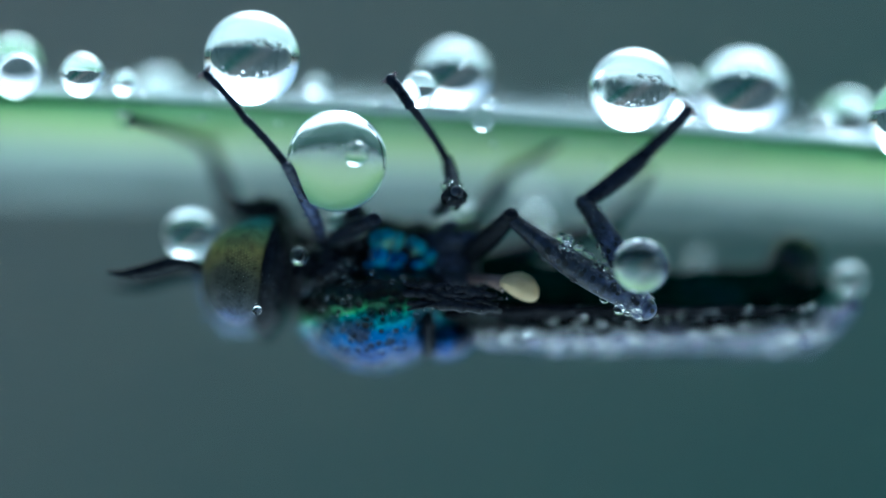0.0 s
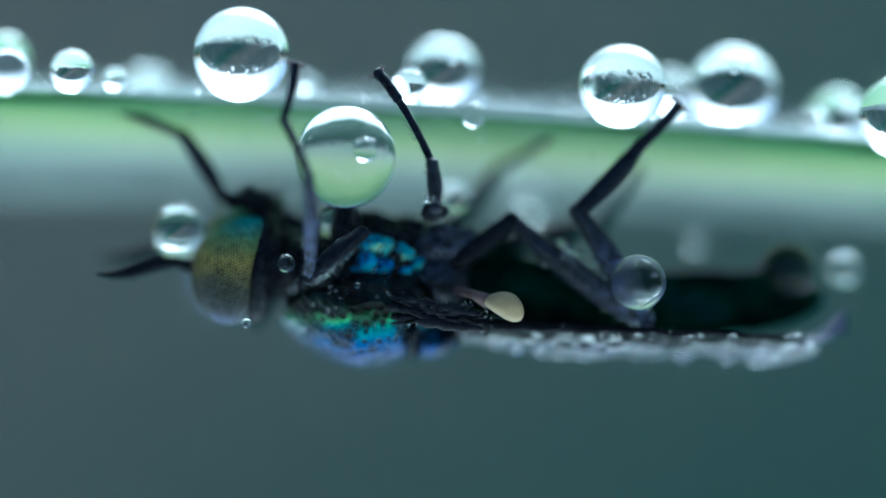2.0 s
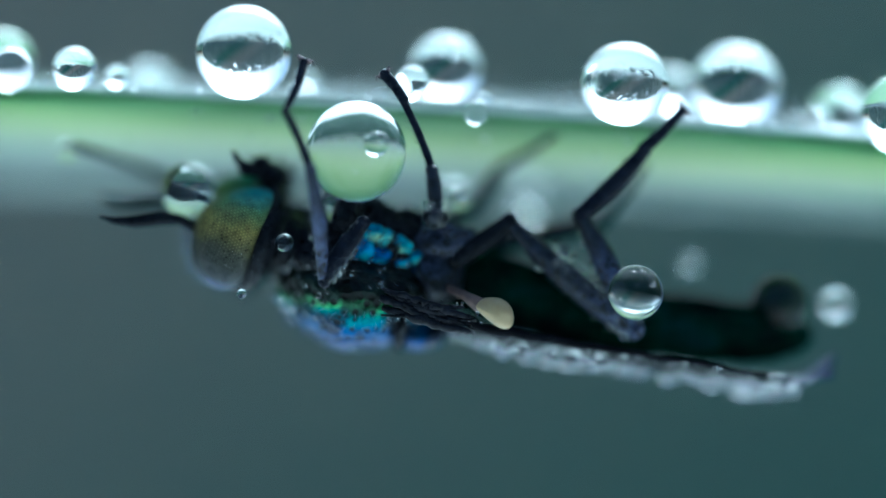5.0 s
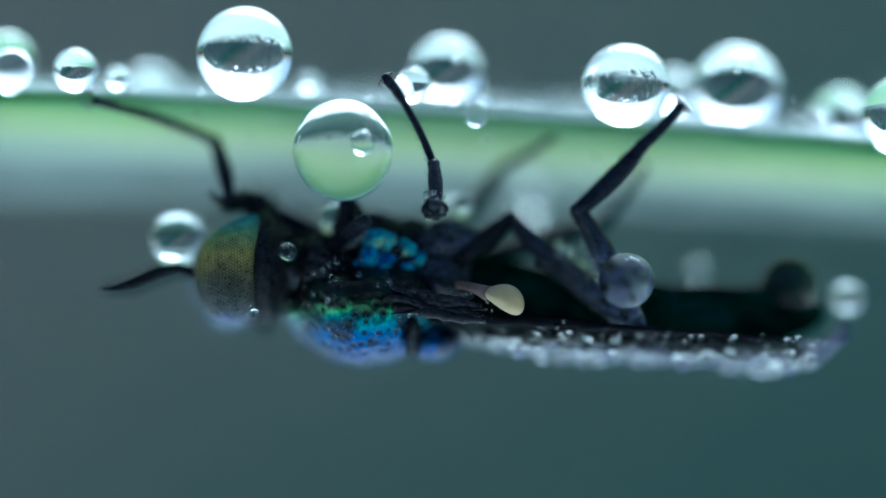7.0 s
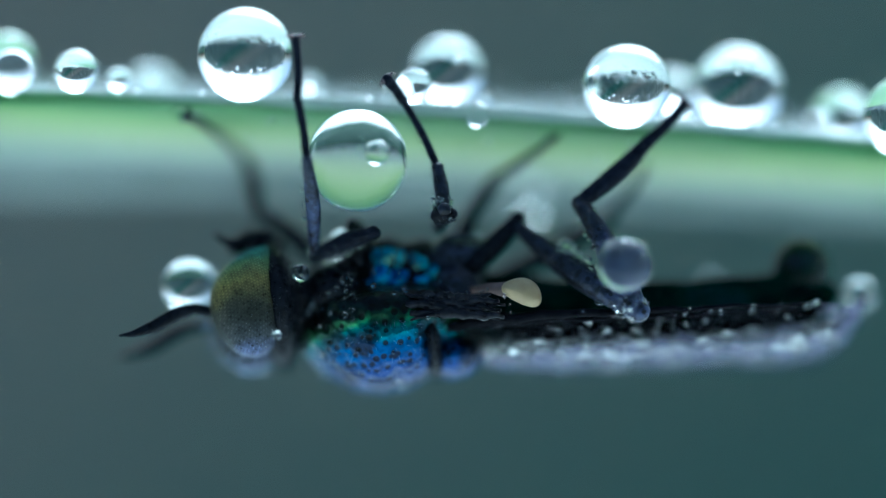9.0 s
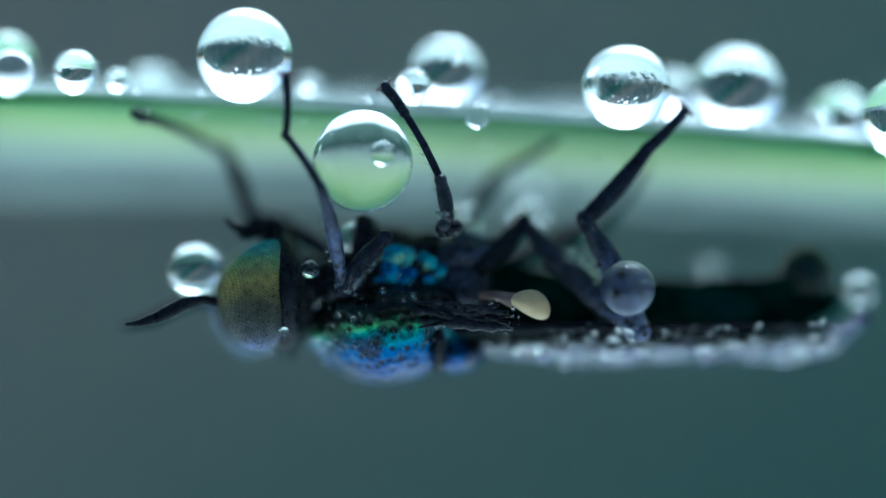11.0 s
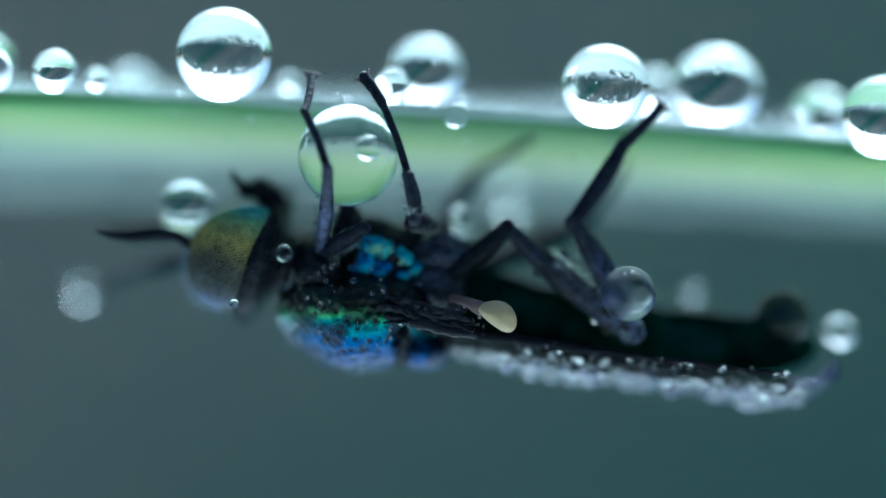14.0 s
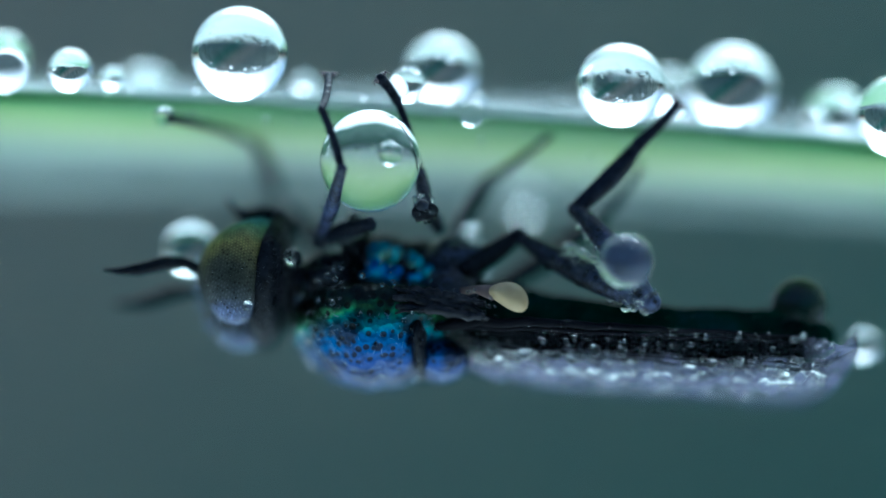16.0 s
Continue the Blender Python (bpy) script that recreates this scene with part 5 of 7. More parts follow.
    walk(middle_foot, [
        (0, limb((0.432, -1.286, 2.135), (0.231, -1.232, 2.467))),
        (0.5, limb((0.531, -1.546, 2.217), (0.341, -1.519, 2.559))),
        (1, limb((0.584, -1.151, 2.271), (0.414, -1.145, 2.625))),
        (1.5, limb((0.457, -0.797, 2.108), (0.263, -0.746, 2.445))),
        (1.7333, limb((0.414, -0.754, 2.262), (0.204, -0.651, 2.577))),
        (2, limb((0.372, -0.670, 2.396), (0.150, -0.516, 2.680))),
        (2.5, limb((0.352, -0.723, 2.438), (0.152, -0.576, 2.742))),
        (3, limb((0.218, -0.471, 2.337), (-0.017, -0.310, 2.606))),
        (3.5, limb((0.106, -0.380, 2.329), (-0.109, -0.602, 2.570))),
        (4, limb((0.181, -0.720, 2.321), (-0.078, -0.569, 2.573))),
        (6.5, limb((0.293, -0.744, 2.306), (0.050, -0.630, 2.592))),
        (7, limb((0.351, -0.704, 2.303), (0.173, -0.971, 2.528))),
        (7.5, limb((0.409, -1.295, 2.272), (0.205, -1.256, 2.605))),
        (8, limb((0.385, -1.384, 2.279), (0.194, -1.346, 2.619))),
        (8.5, limb((0.424, -1.212, 2.326), (0.230, -1.195, 2.667))),
        (9, limb((0.450, -1.216, 2.352), (0.283, -1.500, 2.565))),
        (9.6333, limb((0.370, -1.192, 2.335), (0.178, -1.412, 2.597))),
        (9.8, limb((0.350, -1.185, 2.330), (0.154, -1.388, 2.602))),
        (9.9333, limb((0.330, -1.178, 2.326), (0.130, -1.363, 2.607))),
        (10.1, limb((0.310, -1.171, 2.321), (0.106, -1.338, 2.611))),
        (10.2667, limb((0.290, -1.164, 2.316), (0.083, -1.311, 2.615))),
        (11.5, limb((0.133, -1.102, 2.273), (-0.077, -1.086, 2.604))),
        (12, limb((-0.109, -1.099, 2.266), (-0.344, -1.022, 2.570))),
        (12.5, limb((0.030, -0.868, 2.237), (-0.188, -0.831, 2.561))),
        (13, limb((-0.044, -0.814, 2.175), (-0.282, -0.707, 2.468))),
        (13.5, limb((0.104, -0.659, 2.353), (-0.145, -0.512, 2.617))),
        (14, limb((0.033, -1.087, 2.334), (-0.212, -1.023, 2.633))),
        (14.5, limb((0.090, -0.981, 2.367), (-0.139, -0.969, 2.684))),
        (15, limb((0.180, -1.204, 2.347), (-0.040, -1.176, 2.670))),
        (15.5, limb((0.135, -1.052, 2.369), (-0.061, -1.316, 2.583))),
        (16, limb((0.267, -1.388, 2.249), (0.088, -1.681, 2.437))),
    ])
    walk(hind_coxa, [
        (0, limb((1.096, -0.520, 0.319), (1.584, -1.044, 0.674))),
        (0.5, limb((1.096, -0.520, 0.319), (1.687, -0.635, 0.736))),
        (1, limb((1.096, -0.520, 0.319), (1.690, -0.429, 0.757))),
        (1.5, limb((1.096, -0.520, 0.319), (1.708, -0.347, 0.767))),
        (2, limb((1.096, -0.520, 0.319), (1.765, -0.393, 0.788))),
        (2.5, limb((1.096, -0.520, 0.319), (1.702, -0.545, 0.809))),
        (3, limb((1.096, -0.520, 0.319), (1.726, -0.402, 0.836))),
        (3.5, limb((1.096, -0.520, 0.319), (1.726, -0.472, 0.851))),
        (4, limb((1.096, -0.520, 0.319), (1.723, -0.418, 0.846))),
        (6.5, limb((1.096, -0.520, 0.319), (1.677, -0.373, 0.822))),
        (7, limb((1.096, -0.520, 0.319), (1.715, -0.236, 0.793))),
        (7.5, limb((1.096, -0.520, 0.319), (1.714, -0.240, 0.799))),
        (8, limb((1.096, -0.520, 0.319), (1.652, -0.579, 0.804))),
        (8.5, limb((1.096, -0.520, 0.319), (1.722, -0.267, 0.804))),
        (9, limb((1.096, -0.520, 0.319), (1.671, -0.476, 0.799))),
        (11.5, limb((1.096, -0.520, 0.319), (1.689, -0.256, 0.839))),
        (12, limb((1.096, -0.520, 0.319), (1.715, -0.336, 0.840))),
        (12.5, limb((1.096, -0.520, 0.319), (1.642, -0.331, 0.843))),
        (13, limb((1.096, -0.520, 0.319), (1.691, -0.264, 0.839))),
        (13.5, limb((1.096, -0.520, 0.319), (1.718, -0.314, 0.824))),
        (14, limb((1.096, -0.520, 0.319), (1.690, -0.505, 0.892))),
        (14.5, limb((1.096, -0.520, 0.319), (1.668, -0.273, 0.867))),
        (15, limb((1.096, -0.520, 0.319), (1.659, -0.266, 0.874))),
        (15.5, limb((1.096, -0.520, 0.319), (1.624, -0.249, 0.900))),
        (16, limb((1.096, -0.520, 0.319), (1.707, -0.339, 0.792))),
    ])
    walk(hind_femur, [
        (0, limb((1.584, -1.044, 0.674), (3.169, -1.317, -0.612))),
        (0.5, limb((1.687, -0.635, 0.736), (3.221, -1.061, -0.577))),
        (1, limb((1.690, -0.429, 0.757), (3.089, -1.048, -0.631))),
        (1.5, limb((1.708, -0.347, 0.767), (3.126, -0.569, -0.719))),
        (2, limb((1.765, -0.393, 0.788), (3.383, -0.604, -0.471))),
        (2.5, limb((1.702, -0.545, 0.809), (3.217, -0.810, -0.566))),
        (3, limb((1.726, -0.402, 0.836), (3.374, -0.686, -0.370))),
        (3.5, limb((1.726, -0.472, 0.851), (3.518, -0.714, -0.131))),
        (4, limb((1.723, -0.418, 0.846), (3.444, -0.749, -0.233))),
        (6.5, limb((1.677, -0.373, 0.822), (3.334, -0.445, -0.410))),
        (7, limb((1.715, -0.236, 0.793), (3.268, -0.634, -0.514))),
        (7.5, limb((1.714, -0.240, 0.799), (3.127, -0.813, -0.602))),
        (8, limb((1.652, -0.579, 0.804), (3.059, -1.063, -0.628))),
        (8.5, limb((1.722, -0.267, 0.804), (3.060, -0.871, -0.656))),
        (9, limb((1.671, -0.476, 0.799), (3.064, -1.047, -0.616))),
        (11.5, limb((1.689, -0.256, 0.839), (2.991, -0.874, -0.644))),
        (12, limb((1.715, -0.336, 0.840), (3.197, -0.885, -0.491))),
        (12.5, limb((1.642, -0.331, 0.843), (2.959, -0.863, -0.661))),
        (13, limb((1.691, -0.264, 0.839), (3.075, -0.840, -0.584))),
        (13.5, limb((1.718, -0.314, 0.824), (3.282, -0.659, -0.471))),
        (14, limb((1.690, -0.505, 0.892), (3.359, -0.542, -0.310))),
        (14.5, limb((1.668, -0.273, 0.867), (3.387, -0.520, -0.258))),
        (15, limb((1.659, -0.266, 0.874), (3.205, -0.683, -0.439))),
        (15.5, limb((1.624, -0.249, 0.900), (3.231, -0.626, -0.350))),
        (16, limb((1.707, -0.339, 0.792), (3.398, -0.880, -0.265))),
    ])
    walk(hind_tibia, [
        (0, limb((3.169, -1.317, -0.612), (2.535, -0.993, 0.794))),
        (0.5, limb((3.221, -1.061, -0.577), (2.540, -0.724, 0.807))),
        (1, limb((3.089, -1.048, -0.631), (2.486, -0.660, 0.778))),
        (1.5, limb((3.126, -0.569, -0.719), (2.462, -0.357, 0.700))),
        (2, limb((3.383, -0.604, -0.471), (2.595, -0.388, 0.878))),
        (2.5, limb((3.217, -0.810, -0.566), (2.566, -0.606, 0.857))),
        (3, limb((3.374, -0.686, -0.370), (2.587, -0.422, 0.972))),
        (3.5, limb((3.518, -0.714, -0.131), (2.606, -0.476, 1.131))),
        (4, limb((3.444, -0.749, -0.233), (2.606, -0.404, 1.055))),
        (6.5, limb((3.334, -0.445, -0.410), (2.572, -0.362, 0.973))),
        (7, limb((3.268, -0.634, -0.514), (2.560, -0.633, 0.903))),
        (7.5, limb((3.127, -0.813, -0.602), (2.517, -0.832, 0.862))),
        (8, limb((3.059, -1.063, -0.628), (2.480, -0.944, 0.839))),
        (8.5, limb((3.060, -0.871, -0.656), (2.492, -0.842, 0.825))),
        (9, limb((3.064, -1.047, -0.616), (2.503, -0.955, 0.861))),
        (11.5, limb((2.991, -0.874, -0.644), (2.372, -0.826, 0.812))),
        (12, limb((3.197, -0.885, -0.491), (2.335, -0.845, 0.834))),
        (12.5, limb((2.959, -0.863, -0.661), (2.343, -0.747, 0.793))),
        (13, limb((3.075, -0.840, -0.584), (2.350, -0.716, 0.817))),
        (13.5, limb((3.282, -0.659, -0.471), (2.515, -0.290, 0.855))),
        (14, limb((3.359, -0.542, -0.310), (2.506, -0.503, 1.013))),
        (14.5, limb((3.387, -0.520, -0.258), (2.461, -0.664, 1.018))),
        (15, limb((3.205, -0.683, -0.439), (2.446, -0.807, 0.947))),
        (15.5, limb((3.231, -0.626, -0.350), (2.409, -0.646, 1.006))),
        (16, limb((3.398, -0.880, -0.265), (2.470, -0.732, 1.008))),
    ])
    walk(hind_tarsus, [
        (0, limb((2.535, -0.993, 0.794), (3.461, -0.914, 1.446))),
        (0.5, limb((2.540, -0.724, 0.807), (3.474, -0.848, 1.443))),
        (1, limb((2.486, -0.660, 0.778), (3.476, -0.624, 1.341))),
        (1.5, limb((2.462, -0.357, 0.700), (3.354, -0.252, 1.401))),
        (2, limb((2.595, -0.388, 0.878), (3.394, -0.275, 1.677))),
        (2.5, limb((2.566, -0.606, 0.857), (3.373, -0.537, 1.655))),
        (3, limb((2.587, -0.422, 0.972), (3.288, -0.309, 1.858))),
        (3.5, limb((2.606, -0.476, 1.131), (3.185, -0.359, 2.099))),
        (4, limb((2.606, -0.404, 1.055), (3.240, -0.207, 1.975))),
        (6.5, limb((2.572, -0.362, 0.973), (3.330, -0.307, 1.819))),
        (7, limb((2.560, -0.633, 0.903), (3.363, -0.635, 1.711))),
        (7.5, limb((2.517, -0.832, 0.862), (3.399, -0.836, 1.585))),
        (8, limb((2.480, -0.944, 0.839), (3.386, -0.930, 1.528))),
        (8.5, limb((2.492, -0.842, 0.825), (3.387, -0.870, 1.532))),
        (9, limb((2.503, -0.955, 0.861), (3.426, -0.952, 1.530))),
        (11.5, limb((2.372, -0.826, 0.812), (3.083, -0.869, 1.702))),
        (12, limb((2.335, -0.845, 0.834), (2.906, -0.897, 1.818))),
        (12.5, limb((2.343, -0.747, 0.793), (3.007, -0.809, 1.717))),
        (13, limb((2.350, -0.716, 0.817), (2.989, -0.724, 1.762))),
        (13.5, limb((2.515, -0.290, 0.855), (3.105, -0.011, 1.783))),
        (14, limb((2.506, -0.503, 1.013), (3.058, -0.477, 2.003))),
        (14.5, limb((2.461, -0.664, 1.018), (3.106, -0.699, 1.959))),
        (15, limb((2.446, -0.807, 0.947), (3.185, -0.893, 1.814))),
        (15.5, limb((2.409, -0.646, 1.006), (3.150, -0.780, 1.863))),
        (16, limb((2.470, -0.732, 1.008), (3.263, -0.833, 1.821))),
    ])
    walk(hind_foot, [
        (0, limb((3.461, -0.914, 1.446), (3.890, -1.251, 1.826))),
        (0.5, limb((3.474, -0.848, 1.443), (3.989, -0.928, 1.860))),
        (1, limb((3.476, -0.624, 1.341), (4.010, -0.601, 1.741))),
        (1.5, limb((3.354, -0.252, 1.401), (3.848, -0.185, 1.843))),
        (2, limb((3.394, -0.275, 1.677), (3.864, -0.285, 2.148))),
        (2.5, limb((3.373, -0.537, 1.655), (3.843, -0.668, 2.109))),
        (3, limb((3.288, -0.309, 1.858), (3.722, -0.324, 2.362))),
        (3.5, limb((3.185, -0.359, 2.099), (3.588, -0.301, 2.625))),
        (4, limb((3.240, -0.207, 1.975), (3.644, -0.099, 2.492))),
        (6.5, limb((3.330, -0.307, 1.819), (3.777, -0.275, 2.315))),
        (7, limb((3.363, -0.635, 1.711), (3.830, -0.637, 2.190))),
        (7.5, limb((3.399, -0.836, 1.585), (3.898, -0.849, 2.032))),
        (8, limb((3.386, -0.930, 1.528), (3.895, -0.948, 1.959))),
        (8.5, limb((3.387, -0.870, 1.532), (3.900, -0.901, 1.962))),
        (9, limb((3.426, -0.952, 1.530), (3.939, -0.983, 1.957))),
        (11.5, limb((3.083, -0.869, 1.702), (3.561, -0.899, 2.168))),
        (12, limb((2.906, -0.897, 1.818), (3.343, -0.932, 2.321))),
        (12.5, limb((3.007, -0.809, 1.717), (3.476, -0.857, 2.192))),
        (13, limb((2.989, -0.724, 1.762), (3.423, -0.735, 2.269))),
        (13.5, limb((3.105, -0.011, 1.783), (3.531, 0.139, 2.272))),
        (14, limb((3.058, -0.477, 2.003), (3.486, -0.464, 2.512))),
        (14.5, limb((3.106, -0.699, 1.959), (3.561, -0.708, 2.448))),
        (15, limb((3.185, -0.893, 1.814), (3.657, -0.921, 2.285))),
        (15.5, limb((3.150, -0.780, 1.863), (3.612, -0.854, 2.342))),
        (16, limb((3.263, -0.833, 1.821), (3.729, -0.895, 2.296))),
    ])
    walk(far_front_femur, [
        (0, limb((-0.536, 0.400, 0.496), (-1.766, 1.068, 1.158))),
        (0.5, limb((-0.536, 0.400, 0.496), (-1.547, 0.230, 1.329))),
        (1, limb((-0.536, 0.400, 0.496), (-1.513, 0.650, 1.439))),
        (1.2667, limb((-0.536, 0.400, 0.496), (-1.713, 0.906, 1.059))),
        (1.3333, limb((-0.536, 0.400, 0.496), (-1.747, 0.938, 0.948))),
        (1.4, limb((-0.536, 0.400, 0.496), (-1.771, 0.966, 0.833))),
        (1.5, limb((-0.536, 0.400, 0.496), (-1.792, 1.009, 0.596))),
        (1.6, limb((-0.536, 0.400, 0.496), (-1.833, 0.887, 0.695))),
        (1.7333, limb((-0.536, 0.400, 0.496), (-1.851, 0.400, 0.880))),
        (2, limb((-0.536, 0.400, 0.496), (-1.852, 0.294, 1.087))),
        (2.2667, limb((-0.536, 0.400, 0.496), (-1.819, 0.286, 1.192))),
        (2.5, limb((-0.536, 0.400, 0.496), (-1.765, 0.327, 1.273))),
        (2.6, limb((-0.536, 0.400, 0.496), (-1.780, 0.957, 0.815))),
        (2.7333, limb((-0.536, 0.400, 0.496), (-1.793, 1.015, 0.463))),
        (2.9667, limb((-0.536, 0.400, 0.496), (-1.325, 1.011, -0.486))),
        (3, limb((-0.536, 0.400, 0.496), (-1.578, 1.011, -0.212))),
        (3.0333, limb((-0.536, 0.400, 0.496), (-1.739, 1.011, 0.124))),
        (3.5, limb((-0.536, 0.400, 0.496), (-1.523, 0.990, -0.303))),
        (3.7333, limb((-0.536, 0.400, 0.496), (-1.836, 0.772, 0.136))),
        (4, limb((-0.536, 0.400, 0.496), (-1.941, 0.519, 0.729))),
        (5.2667, limb((-0.536, 0.400, 0.496), (-1.823, 0.948, 0.459))),
        (5.8667, limb((-0.536, 0.400, 0.496), (-1.709, 1.154, 0.372))),
        (6.5, limb((-0.536, 0.400, 0.496), (-1.556, 1.336, 0.288))),
        (6.6, limb((-0.536, 0.400, 0.496), (-1.718, 1.150, 0.497))),
        (6.6667, limb((-0.536, 0.400, 0.496), (-1.775, 1.042, 0.602))),
        (6.7333, limb((-0.536, 0.400, 0.496), (-1.817, 0.925, 0.706))),
        (7, limb((-0.536, 0.400, 0.496), (-1.794, -0.247, 1.076))),
        (7.2667, limb((-0.536, 0.400, 0.496), (-1.707, -0.011, 1.232))),
        (7.5, limb((-0.536, 0.400, 0.496), (-1.583, 0.293, 1.418))),
        (7.7333, limb((-0.536, 0.400, 0.496), (-1.648, 0.280, 1.338))),
        (8, limb((-0.536, 0.400, 0.496), (-1.687, 0.764, 1.324))),
        (8.5, limb((-0.536, 0.400, 0.496), (-1.598, 0.653, 1.391))),
        (9, limb((-0.536, 0.400, 0.496), (-1.483, 0.423, 1.555))),
        (11.5, limb((-0.536, 0.400, 0.496), (-1.850, 0.691, 0.943))),
        (11.7333, limb((-0.536, 0.400, 0.496), (-1.917, 0.628, 0.521))),
        (11.9667, limb((-0.536, 0.400, 0.496), (-1.754, 0.741, -0.102))),
        (12, limb((-0.536, 0.400, 0.496), (-1.833, 0.741, 0.096))),
        (12.0333, limb((-0.536, 0.400, 0.496), (-1.880, 0.741, 0.304))),
        (12.2667, limb((-0.536, 0.400, 0.496), (-1.889, 0.624, 0.778))),
        (12.5, limb((-0.536, 0.400, 0.496), (-1.611, 0.452, 1.391))),
        (12.6, limb((-0.536, 0.400, 0.496), (-1.872, 0.457, 0.910))),
        (12.7333, limb((-0.536, 0.400, 0.496), (-1.929, 0.452, 0.366))),
        (12.8667, limb((-0.536, 0.400, 0.496), (-1.730, 1.038, -0.186))),
        (13, limb((-0.536, 0.400, 0.496), (-1.355, 1.618, -0.650))),
        (13.5, limb((-0.536, 0.400, 0.496), (-1.366, 1.531, -1.006))),
        (13.7333, limb((-0.536, 0.400, 0.496), (-1.718, 1.256, -0.337))),
        (14, limb((-0.536, 0.400, 0.496), (-1.837, 0.893, 0.343))),
        (14.2667, limb((-0.536, 0.400, 0.496), (-1.850, 0.683, 0.885))),
        (14.5, limb((-0.536, 0.400, 0.496), (-1.629, 0.086, 1.321))),
        (14.7333, limb((-0.536, 0.400, 0.496), (-1.518, 0.655, 1.479))),
        (15, limb((-0.536, 0.400, 0.496), (-1.368, 1.573, 1.662))),
        (15.5, limb((-0.536, 0.400, 0.496), (-1.478, 1.532, 1.646))),
        (16, limb((-0.536, 0.400, 0.496), (-1.449, 1.067, 1.839))),
    ])
